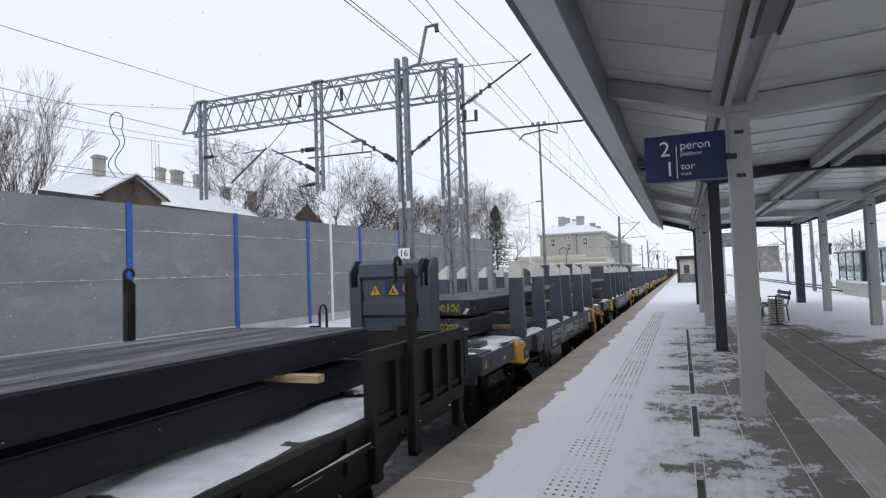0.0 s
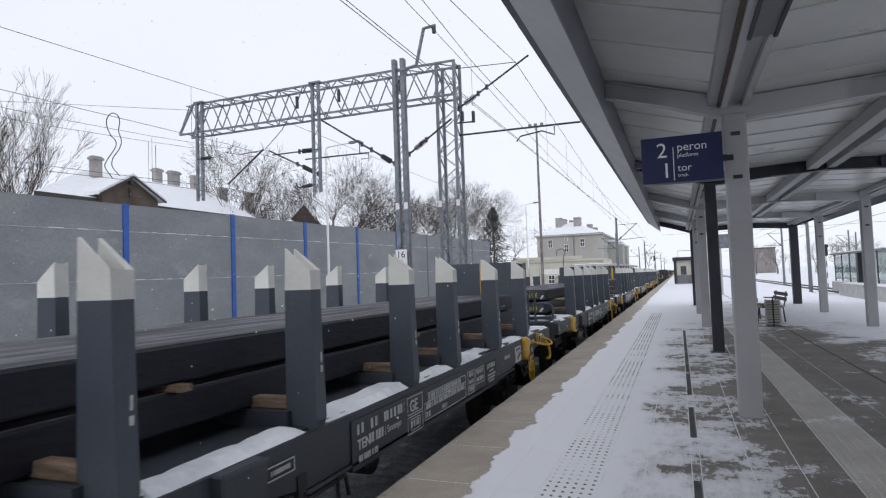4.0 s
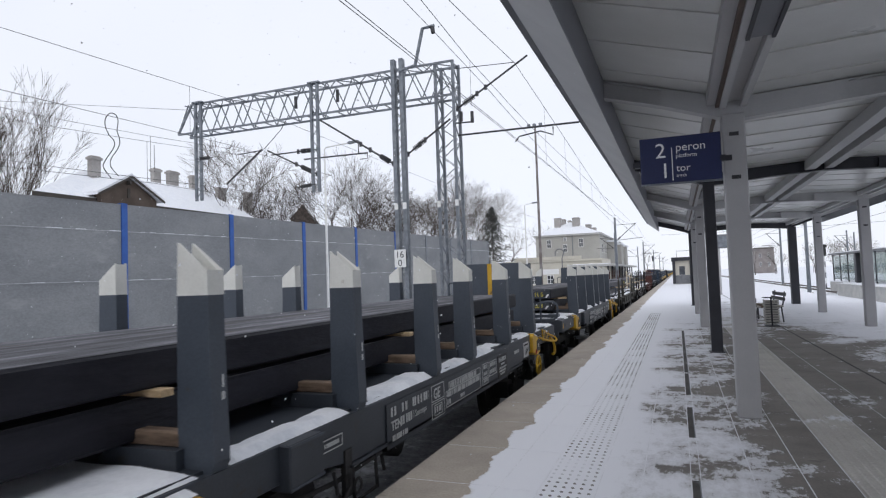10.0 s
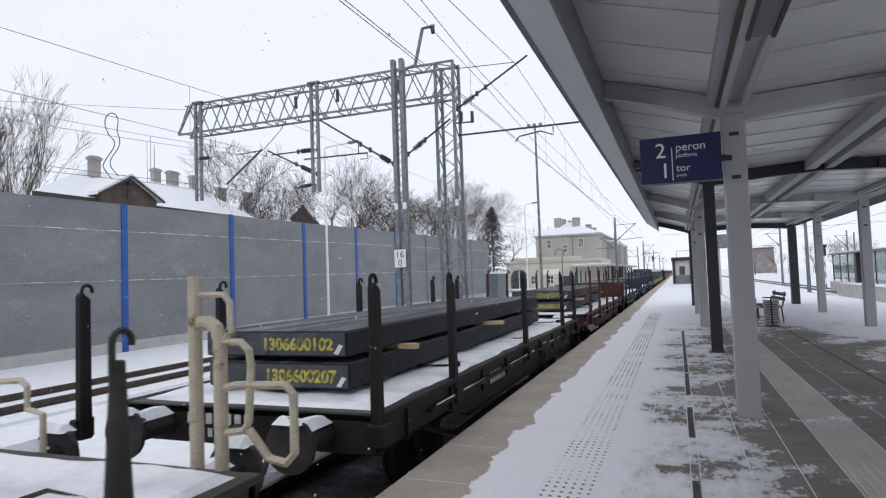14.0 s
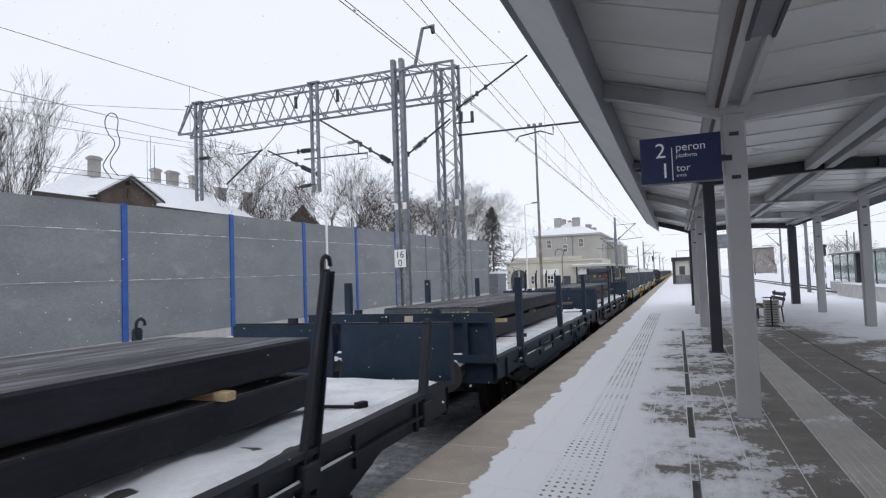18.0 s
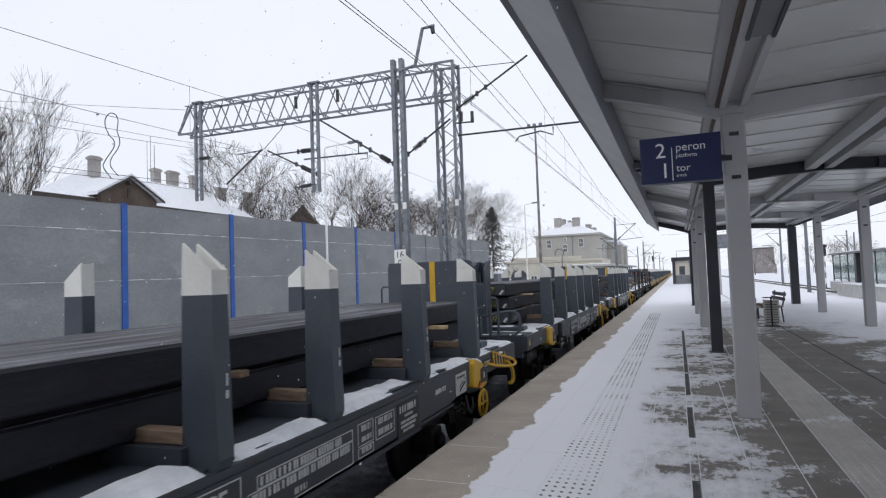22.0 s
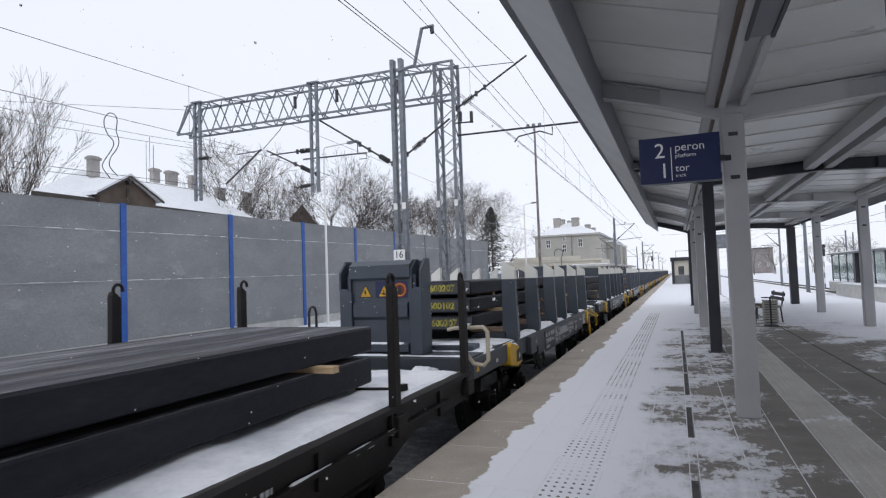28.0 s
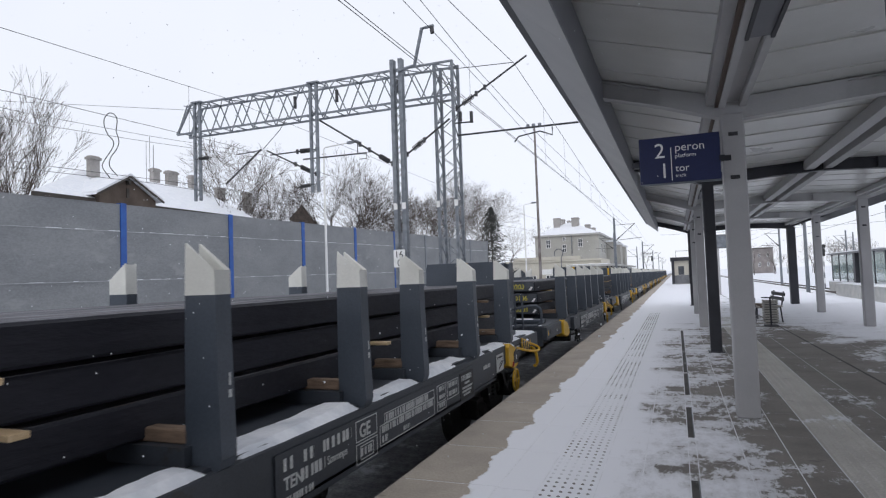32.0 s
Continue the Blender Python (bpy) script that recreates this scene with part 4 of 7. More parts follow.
def barrier_house():
    h = base("house", "brown brick house with a snow-covered roof behind the barrier", "house")
    # long body along the line, cross gable towards the tracks
    part("wall", Geo().box(-30.5, -28.0, 20.2, 35.0, -1, 6.25), GABLE, h)
    part("wall", Geo().prism([(22.85, -1), (26.45, -1), (26.45, 6.52), (24.57, 7.62), (22.85, 6.55)], "x", -30.0, -27.35), GABLE, h)
    ridge_x, ridge_z, ez = -32.1, 8.62, 6.30
    xe, xf, y0, y1, yr = ridge_x + 4.5, ridge_x - 4.5, 19.5, 35.4, 25.6
    g = Geo().add([(xe, y0, ez), (xe, y1, ez), (xf, y1, ez), (xf, y0 + 7.0, ez), (ridge_x, yr, ridge_z), (ridge_x, y1, ridge_z)],
                  [(0, 1, 5, 4), (2, 3, 4, 5), (3, 0, 4), (1, 2, 5), (3, 2, 1, 0)])
    part("roof", g, SNOW, h, "snow-covered hipped roof")
    part("eaves_board", Geo().box(xe - 0.06, xe, y0, y1, ez - 0.24, ez - 0.004), EAVE, h)
    for a, b in ((22.5, 24.57), (26.8, 24.57)):
        part("gable_roof", Geo().prism([(a, 6.44), (b, 7.62), (b, 7.80), (a, 6.62)], "x", -33.0, -27.1), SNOW, h, "snow-covered gable roof")
        part("barge_board", Geo().bar((-27.08, a, 6.44), (-27.08, b, 7.62), 0.05, 0.10), EAVE, h)
    part("gable_vent", Geo().box(-27.35, -27.3, 24.48, 24.64, 6.5, 7.0), EAVE, h)
    part("purlin_end", Geo().box(-27.6, -27.1, 24.45, 24.58, 7.2, 7.42), EAVE, h)
    for x, y, z, w, d in ((-31.0, 25.5, 9.3, 0.35, 0.62), (-32.6, 31.5, 9.68, 0.35, 0.6), (-32.6, 32.95, 9.72, 0.35, 0.85), (-32.6, 34.9, 9.7, 0.35, 0.5)):
        chimney(h, x, y, 7.0, z, w, d)
    part("aerial", Geo().tube([(-32.4, 31.2, 9.4), (-32.4, 31.2, 11.2)], 0.02, 5), DARKMETAL, h)
    return h


barrier_house()
h2 = base("house", "far brown house gable with a snowy roof", "house")
part("wall", Geo().prism([(56.6, -1), (63.4, -1), (63.4, 8.4), (59.9, 10.75), (56.6, 8.2)], "x", -41.5, -40), GABLE, h2)
for a in (56.3, 63.7):
    part("roof", Geo().prism([(a, 8.05), (59.9, 10.70), (59.9, 10.85), (a, 8.2)], "x", -41.6, -39.95), SNOW, h2)
h3 = base("house", "grey house end with chimneys behind the barrier", "house")
part("wall", Geo().box(-40, -33, 40.5, 50, -1, 6.4), BRICKM, h3)
part("roof", Geo().prism([(-40.4, 6.3), (-36.5, 8.3), (-32.6, 6.3), (-32.6, 6.5), (-36.5, 8.55), (-40.4, 6.5)], "y", 40, 50.5), SNOW, h3)
for y in (41.5, 45.0):
    chimney(h3, -35.8, y, 7.6, 9.9, 0.5, 0.8)


def station_house():
    h = base("station_building", "pale rendered station building with tall chimneys and a snowy hipped roof", "building")
    x0, x1, y0, y1, zt = -23.8, -12.5, 110.0, 156.0, 8.42
    part("wall", Geo().box(x0, x1, y0, y1, -1, zt), GREYREN, h)
    part("cornice", Geo().box(x0 - 0.35, x1 + 0.35, y0 - 0.35, y1 + 0.35, zt, zt + 0.28), CONC, h)
    rx, ya, yb, zr = (x0 + x1) / 2, y0 + 4.5, y1 - 4.5, 11.2
    g = Geo()
    e = zt + 0.28
    vs = [(x0 - 0.4, y0 - 0.4, e), (x1 + 0.4, y0 - 0.4, e), (x1 + 0.4, y1 + 0.4, e), (x0 - 0.4, y1 + 0.4, e), (rx, ya, zr), (rx, yb, zr)]
    g.add(vs, [(0, 1, 4), (1, 2, 5, 4), (2, 3, 5), (3, 0, 4, 5), (3, 2, 1, 0)])
    part("roof", g, SNOW, h, "snow-covered hipped roof")
    for x, y, z, w in ((-20.2, 113.2, 11.95, 1.15), (-16.85, 113.2, 11.85, 1.25), (-19.9, 118, 12.1, 0.6), (-18.6, 117, 11.7, 0.55), (-15.3, 118, 10.85, 0.95), (-15.6, 128, 10.9, 1.0)):
        chimney(h, x, y, 9.0, z, w, 1.4)
    for x, z, w, hh in ((-21.4, 6.35, 0.8, 1.5), (-18.5, 7.5, 0.6, 0.7), (-18.55, 5.5, 0.75, 1.4), (-15.7, 6.3, 0.8, 1.5), (-21.1, 2.4, 0.9, 1.6), (-15.8, 2.4, 0.9, 1.6)):
        window(h, x, y0, z, w, hh, "y", -1)
    for y in (114, 119, 124, 129, 134):
        for z in (1.6, 5.2):
            window(h, x1, y, z, 1.1, 1.7, "x", 1)
    part("downpipe", Geo().tube([(-17.2, y0 - 0.1, -1), (-17.2, y0 - 0.1, zt)], 0.07, 6), GALV, h)
    for y in (122, 136, 148):
        part("bay", Geo().box(x1, x1 + 1.5, y, y + 5.5, -1, zt - 0.9), GREYREN, h)
        part("bay_roof", Geo().box(x1, x1 + 1.8, y - 0.3, y + 5.8, zt - 0.9, zt - 0.6), SNOW, h)
    return h


station_house()


def station_wing():
    h = base("station_annex", "low cream station annex with an arched window and roof parapet", "building")
    y0 = 92.0
    part("wall", Geo().box(-24.6, -10.2, y0, y0 + 12, -1, 3.75), CREAM, h)
    part("parapet", Geo().box(-23.4, -13.2, y0 - 0.15, y0 + 0.2, 3.75, 4.25), CREAM, h)
    part("cornice", Geo().box(-24.9, -10.0, y0 - 0.3, y0, 3.5, 3.7), CREAM, h)
    q = part("arched_window", Geo().prism([(-24.0 + 1.3 * math.cos(radians(a)) + 1.3, 1.2 + 1.3 * math.sin(radians(a))) for a in range(0, 181, 20)] + [(-24.0, -0.6), (-21.4, -0.6)], "y", y0 - 0.06, y0), PANE, h, "dark arched window")
    part("glazing_bar", Geo().box(-22.75, -22.65, y0 - 0.09, y0 - 0.06, -0.6, 2.5), WHITEP, q)
    part("notice_board", Geo().box(-19.2, -16.6, y0 - 0.06, y0, 1.6, 2.4), WHITEP, h)
    part("door", Geo().box(-16.0, -14.9, y0 - 0.06, y0, -0.9, 1.3), PANE, h)
    for x in (-20.4, -17.9):
        window(h, x, y0, 0.2, 1.0, 1.3, "y", -1)
    c = base("station_canopy", "long flat station canopy on slim posts under snow", "canopy")
    part("roof", Geo().box(-14.6, -8.2, 88.0, 140.0, 2.55, 2.85), CONC, c)
    part("snow_cover", snow_sheet(-14.6, -8.2, 88, 140, 2.85, 0.12, 0.8, seed=4, ragged=0.05), SNOW, c)
    for i in range(9):
        part("post", Geo().box(-9.2, -9.0, 89 + i * 6, 89.2 + i * 6, -1.0, 2.55), DARKCOL, c)
        part("post", Geo().box(-13.6, -13.4, 89 + i * 6, 89.2 + i * 6, -1.0, 2.55), DARKCOL, c)
    sl = base("station_platform", "snowy station platform before the annex", "platform", kind="structure")
    part("platform_body", Geo().box(-30, -7.0, 84, 200, -1.02, -0.45), CONC, sl)
    part("snow_cover", Geo().box(-30, -7.0, 84, 200, -0.45, -0.40), SNOW, sl)


station_wing()
arc_lamp = base("street_lamp", "old curved lamp post near the station annex", "street lamp", group="lamp posts by the tracks")
part("pole", Geo().tube([(-13.6, 78, -1.0), (-13.6, 78, 3.6), (-13.4, 78, 4.2)] + [(-13.9 + 0.55 * math.cos(radians(a)), 78, 4.3 + 0.5 * math.sin(radians(a))) for a in range(0, 181, 30)] + [(-14.45, 78, 3.9)], 0.07, 8), SLATE_S, arc_lamp)
hut = base("hut", "small hut with snow on its roof beside the barrier's end", "hut")
part("wall", Geo().box(-20.4, -18.9, 66.5, 70, -1, 1.9), GALV, hut)
part("roof", Geo().box(-20.6, -18.7, 66.2, 70.3, 1.9, 2.15), SNOW, hut)
old = base("brick_tower", "old square brick tower building across the yard", "building")
part("wall", Geo().box(32.2, 39.6, 300, 308, -1, 9.7), DBRICK, old)
part("roof", Geo().box(31.9, 39.9, 299.7, 308.3, 9.7, 10.2), EAVE, old)
for z in (2.0, 6.0):
    for x in (34.2, 37.6):
        window(old, x, 300, z, 0.9, 1.7, "y", -1)

# extra wires, jumper loops and cross lines
def flowing(pts, n=5):
    """A smooth curve through the points."""
    v = [Vector(p) for p in pts]
    v = [v[0] * 2 - v[1]] + v + [v[-1] * 2 - v[-2]]
    out = []
    for a, b, c, d in zip(v, v[1:], v[2:], v[3:]):
        for i in range(n):
            t = i / n
            out.append(0.5 * (2 * b + (c - a) * t + (2 * a - 5 * b + 4 * c - d) * t * t + (3 * b - a - 3 * c + d) * t ** 3))
    return out + [v[-2]]


F = -13.9
wire("messenger_wire", [(F, -10, 7.3), (F, 9.08, 7.54), (F, 16.5, 7.9), (F, 40, 7.5), (F, 70, 7.7)], 0.008, "messenger wire over the far track")
wire("feeder_wire", [(F, -10, 5.95), (F, 9.08, 6.12), (F, 16.5, 6.32), (F, 45, 5.9), (F, 70, 6.3)], 0.008, "messenger wire over the far track")
wire("feeder_wire", [(F, -10, 5.3), (F, 9.85, 5.74), (F, 13.2, 5.93), (F, 18, 6.3)], 0.006, "thin wire over the far track")
wire("feeder_wire", [(F, -10, 5.0), (F, 9.8, 5.52), (F, 13.1, 5.75), (F, 18, 6.15)], 0.006, "thin wire over the far track")
wire("contact_wire", [(F, -10, 4.3), (F, 9.99, 4.57), (F, 16.5, 4.82), (F, 60, 4.9)], 0.007, "contact wire over the far track")
wire("contact_wire", [(F, -10, 4.1), (F, 9.3, 4.41), (F, 13.4, 4.59), (F, 60, 4.8)], 0.007, "contact wire over the far track")
for y, a, b in ((13.13, 5.75, 4.6), (13.25, 5.93, 4.65), (14.8, 7.82, 6.29)):
    wire("dropper", [(F, y, a), (F, y, b)], 0.006, "thin dropper between two wires")
wire("anchor_wire", [(-15.2, 16.5, 7.65), (-26, 16.5, 9.5), (-60, 16.5, 9.0)], 0.008, "thin anchor wire running off the gantry")

for pts in ([(11.89, 5.67), (11.78, 5.87), (11.77, 6.07), (11.86, 6.22), (11.96, 6.29), (12.1, 6.27), (12.17, 6.13), (12.13, 5.84)],
            [(11.89, 5.67), (12.04, 5.55), (12.02, 5.36), (11.76, 4.97), (11.71, 4.78), (11.93, 4.54)],
            [(12.13, 5.84), (12.22, 5.58), (12.14, 5.34), (11.95, 5.07), (11.93, 4.84), (12.17, 4.62)]):
    wire("jumper_cable", flowing([(F, y, z) for y, z in pts]), 0.013, "looped jumper cable between two wires", "cable")

# ------------------------------------------------------------------ trees


def bare_tree(seed, h, spread, depth, trunk_mat, twig_mat, label, lean=0.0, fill=0.6):
    """A leafless tree: tapered trunk, limbs and many fine twigs with an uneven outline."""
    rn = random.Random(seed)
    wood, fine = Geo(), Geo()

    def seg(g, a, b, r0, r1):
        d = (b - a)
        if d.length < 1e-4:
            return
        d.normalize()
        s = d.cross(Vector((0.3, 0.9, 0.2))).normalized()
        u = d.cross(s)
        o = len(g.v)
        for p, r in ((a, r0), (b, r1)):
            for k in range(3):
                an = 2.0944 * k
                g.v.append(tuple(p + (s * math.cos(an) + u * math.sin(an)) * r))
        g.f.extend([(o, o + 1, o + 4, o + 3), (o + 1, o + 2, o + 5, o + 4), (o + 2, o, o + 3, o + 5)])

    def grow(p, d, ln, r, lv):
        n = 3 if lv < 2 else 2
        for i in range(n):
            q = p + d * (ln / n)
            seg(wood if lv < 3 else fine, p, q, r, r * 0.9)
            p, r = q, r * 0.9
            d = (d + Vector((rn.uniform(-1, 1), rn.uniform(-1, 1), rn.uniform(-0.6, 0.75))) * 0.13).normalized()
            # side shoots along the limb
            if 0 < lv < depth - 1 and rn.random() < fill * 0.55:
                grow(p, turned(d, spread * 1.25), ln * rn.uniform(0.35, 0.6), max(r * 0.45, 0.0062), min(depth, lv + 2))
        if lv < depth:
            for i in range(3 if rn.random() < fill * (0.75 if lv else 1.5) else 2):
                grow(p, turned(d, spread * rn.uniform(0.55, 1.2)), ln * rn.uniform(0.66, 0.90) * (0.8 if lv == 0 else 1.0), max(r * (0.76 if i == 0 else 0.56), 0.0062), lv + 1)

    def turned(d, by):
        a = rn.uniform(0, 6.283)
        side = d.orthogonal().normalized()
        return (d + (side * math.cos(a) + d.cross(side) * math.sin(a)) * by + Vector((0, 0, 0.10))).normalized()

    grow(Vector((0, 0, 0)), Vector((lean, 0, 1)).normalized(), h * 0.30, h * 0.015, 0)
    k = h / sorted(v[2] for v in fine.v)[int(len(fine.v) * 0.985)]
    for g in (wood, fine):
        g.v = [(x * k, y * k, z * k) for x, y, z in g.v]
    t = base("tree", label, "tree", group="bare winter trees")
    part("trunk", wood, trunk_mat, t)
    part("crown", fine, twig_mat, t)
    return t


def spruce(h):
    t = base("tree", "dark green spruce dusted with snow", "tree")
    part("trunk", Geo().tube([(0, 0, 0), (0, 0, h)], 0.16, 6, 0.02), BARK, t)
    rn, g = random.Random(5), Geo()
    for i in range(2600):
        f = rn.random() ** 0.8
        z = h * (0.12 + 0.88 * f)
        r = ((1 - f) ** 0.85) * h * 0.40 * rn.uniform(0.15, 1.1) * (0.8 + 0.2 * math.sin(z * 5.0)) + 0.05
        a = rn.uniform(0, 6.283)
        p = Vector((math.cos(a) * r, math.sin(a) * r, z - r * 0.25))
        w = rn.uniform(0.08, 0.24)
        d = Vector((math.cos(a), math.sin(a), -0.35)) * w * 1.6
        s = Vector((-math.sin(a), math.cos(a), 0)) * w * 0.6
        g.add([tuple(p - s), tuple(p + s), tuple(p + d), tuple(p + Vector((0, 0, w * 0.45)))], [(0, 1, 3), (1, 2, 3), (2, 0, 3), (0, 2, 1)])
    part("crown", g, SPRUCE, t)
    return t


SPRUCE = surf("spruce_needles", (0.055, 0.060, 0.055), (0.11, 0.115, 0.11), 1.5, 0.9, 0.0, snow=(0.62, 0.9, 2.0))
T1 = bare_tree(1, 14.0, 0.40, 7, BARK, BARK, "tall bare tree with upright limbs behind the barrier", fill=0.55)
T2 = bare_tree(2, 12.0, 0.62, 7, BARK, BARK, "spreading bare tree behind the barrier", fill=0.9)
T3 = bare_tree(3, 14.5, 0.58, 8, BARK, FROST_HAZE, "large bare tree with frosted twigs behind the barrier", fill=0.72)
T5 = bare_tree(5, 14.5, 0.58, 6, BARK, FROST_HAZE, "distant bare tree with haze put into its pale twig colour", fill=1.0)
T4 = bare_tree(8, 10.0, 0.48, 7, BARK, BARK, "slender young bare tree behind the barrier", fill=0.7)


def plant(proto, spots, first):
    for i, (x, y, sc, rz) in enumerate(spots):
        m = Matrix.LocRotScale((x, y, -1.0), Euler((0, 0, radians(rz))), (sc, sc, sc))
        if i == 0 and first:
            proto.matrix_basis = m
        else:
            q = copy_thing(proto, Matrix())
            q.matrix_basis = m


plant(T1, ((-33, 21.5, 0.97, 0), (-33, 23.4, 0.95, 130), (-33, 20.2, 0.9, 220)), True)
plant(T2, ((-30, 35.9, 1.08, 10), (-26, 46.9, 1.05, 140), (-27, 45.0, 1.0, 260), (-26, 51.5, 0.93, 330), (-26, 60.7, 0.96, 15), (-27, 56.2, 0.9, 190), (-32, 38.0, 0.85, 80)), True)
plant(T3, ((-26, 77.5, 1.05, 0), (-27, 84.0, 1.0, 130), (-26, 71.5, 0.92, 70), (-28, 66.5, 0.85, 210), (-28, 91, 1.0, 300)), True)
plant(T4, ((-28, 40.2, 1.1, 0), (-26, 48.6, 0.98, 60), (-26, 53.6, 0.95, 120), (-25, 63.5, 1.0, 200), (-29, 43.0, 0.9, 250), (-25.5, 58.4, 0.9, 310)), True)
sp = spruce(11.2)
sp.matrix_basis = pose(-21.2, 73.0, -1.0)
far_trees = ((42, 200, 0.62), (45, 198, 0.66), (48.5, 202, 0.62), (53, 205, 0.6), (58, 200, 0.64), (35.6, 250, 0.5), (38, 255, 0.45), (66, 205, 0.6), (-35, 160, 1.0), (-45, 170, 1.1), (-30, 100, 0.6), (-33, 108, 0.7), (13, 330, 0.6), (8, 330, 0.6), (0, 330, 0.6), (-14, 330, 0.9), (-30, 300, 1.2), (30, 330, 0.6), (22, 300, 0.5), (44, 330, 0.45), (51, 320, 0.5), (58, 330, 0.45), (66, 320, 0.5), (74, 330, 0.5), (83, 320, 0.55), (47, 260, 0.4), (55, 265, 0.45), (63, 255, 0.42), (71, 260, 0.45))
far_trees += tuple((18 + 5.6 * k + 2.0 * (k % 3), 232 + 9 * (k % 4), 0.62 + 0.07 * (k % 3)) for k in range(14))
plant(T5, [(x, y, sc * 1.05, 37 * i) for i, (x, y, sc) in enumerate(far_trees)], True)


# ------------------------------------------------------------------ paving, piece by piece
def paving():
    near = (3.0, 16.0)
    rest = Geo()
    # edge slabs, one metre each
    slab_me = {}
    edge_rest = Geo()
    for side in (0, 1):
        x0, x1 = (PL, PL + 0.80) if side == 0 else (PR - 0.80, PR)
        g = Geo().prism([(x0 + (0.0 if side == 0 else 0.0), -0.20), (x1, -0.20), (x1, 0.0), (x0 + 0.012, 0.0), (x0, -0.015)], "y", 0.0, 0.988)
        me = g.mesh("edge_slab", EDGE)
        y = 0.455 - 8.0
        while y < 120:
            if side == 0 and y < 45:
                ob = part("edge_slab", me, EDGE, platform)
                ob.location = (0, y + 0.006, 0.0)
            else:
                edge_rest.box(x0, x1, y + 0.006, y + 0.994, -0.20, 0.0)
            y += 1.0
        edge_rest.box(x0, x1, 120, PY1, -0.2, 0.0)
    tagged(part("far_edge_slabs", edge_rest, EDGE, platform), kind="stuff")
    # columns of pavers across the platform; the slot drain and the guide strip lie between them
    cols = [(-1.32, -1.02), (-0.62, -0.32), (-0.32, 0.02), (0.085, 0.45), (0.45, 0.80), (0.80, 1.10), (1.54, 1.88), (1.88, 2.425), (2.455, 3.1), (3.1, 3.7), (3.7, 4.3), (4.3, 4.9), (4.9, 5.6), (5.6, 6.32)]
    for x0, x1 in cols:
        w = x1 - x0 - 0.010
        me = Geo().box(0, w, 0, 0.99, -0.03, 0.0).mesh("paver", PAVE)
        y, k = -5.57, 0
        while y < 60:
            if near[0] < y < near[1] and x0 < 3.0:
                ob = part("paver", me, PAVE, platform)
                ob.location = (x0 + 0.005, y, 0.0005 * ((k * 7) % 4))
            else:
                rest.box(x0 + 0.005, x0 + 0.005 + w, y, y + 0.99, -0.03, 0.0)
            y += 1.0
            k += 1
    rest.box(-1.32, 6.32, 60, PY1, -0.03, 0.0)
    tagged(part("far_pavers", rest, PAVE, platform), kind="stuff")
    # tactile warning strip: slabs with rows of studs
    part("tactile_strip", Geo().box(-1.015, -0.625, -5.5, 60, -0.03, -0.001), PAVE, platform, "tactile slabs with round studs")
    studs = Geo()
    y = 2.6
    while y < 24:
        for i in range(6):
            x = -0.985 + i * 0.064
            o = len(studs.v)
            for k in range(6):
                a = k * 1.0472
                studs.v.append((x + 0.014 * math.cos(a), y + 0.014 * math.sin(a), -0.001))
            for k in range(6):
                a = k * 1.0472
                studs.v.append((x + 0.009 * math.cos(a), y + 0.009 * math.sin(a), 0.0055))
            studs.f.extend([(o + k, o + (k + 1) % 6, o + 6 + (k + 1) % 6, o + 6 + k) for k in range(6)] + [tuple(range(o + 6, o + 12))])
        y += 0.098
    tagged(part("studs", studs, STUD, platform), kind="stuff")
    # guide strip: pale slabs with five ribs
    part("guide_strip", Geo().box(1.105, 1.535, -5.5, 60, -0.03, -0.001), GUIDE, platform, "pale guide strip")
    for i in range(6):
        x = 1.145 + i * 0.068
        part("guide_rib", Geo().prism([(x - 0.018, -0.001), (x + 0.018, -0.001), (x + 0.011, 0.006), (x - 0.011, 0.006)], "y", -5.5, 60), GUIDE, platform)
    # slot drain: open only where feet have swept it, closed by snow between
    last = -5.5
    for y, ln in ((3.9, 1.05), (6.2, 1.35), (8.3, 1.7), (10.1, 2.5), (12.65, 4.3)):
        fr = part("drain_frame", Geo().box(0.074, 0.083, y, y + ln, -0.03, 0.002), GALV, platform)
        part("drain_grate", Geo().box(0.024, 0.074, y, y + ln, -0.03, 0.0005), SLOTM, fr, "dark slot grate swept clear")
        part("drain_snow", Geo().box(0.022, 0.083, last, y, -0.03, 0.0005), PAVE, platform)
        last = y + ln
    part("drain_snow", Geo().box(0.022, 0.083, last, 60, -0.03, 0.0005), PAVE, platform)
    part("slot_line", Geo().box(2.422, 2.458, -5.5, 60, -0.03, 0.0005), SLOTM, platform, "dark slot between the slabs")


SLOTM = surf("grimy_slot", (0.03, 0.028, 0.027), (0.085, 0.08, 0.076), 3, 0.8, 0.2, spot=((0.6, 0.61, 0.63), 2.2, 0.60))
STUD = surf("stud_concrete", (0.20, 0.19, 0.18), (0.72, 0.73, 0.76), 1.6, 0.7, 0.05, spread=(0.44, 0.58))
paving()


# ------------------------------------------------------------------ the train
# Wagon space: x across the track (the platform side is +x), y backwards along the train, z above the rail.
SPEED_T = (0, 1.25, 2.75, 5, 7.25, 8.75, 10.25, 15, 22.25, 23.75, 27, 29.25, 32)
SPEED_V = (8.346, 8.389, 8.465, 8.498, 8.585, 8.694, 8.694, 8.748, 8.802, 8.781, 8.715, 8.639, 8.639)
CLOCK = np.linspace(0, 32, 1601)
RUN = np.concatenate([[0], np.cumsum((np.interp(CLOCK[1:], SPEED_T, SPEED_V) + np.interp(CLOCK[:-1], SPEED_T, SPEED_V)) / 2 * 0.02)])
TRAIN = []          # (thing, place along the train, offset across, height above the rail)


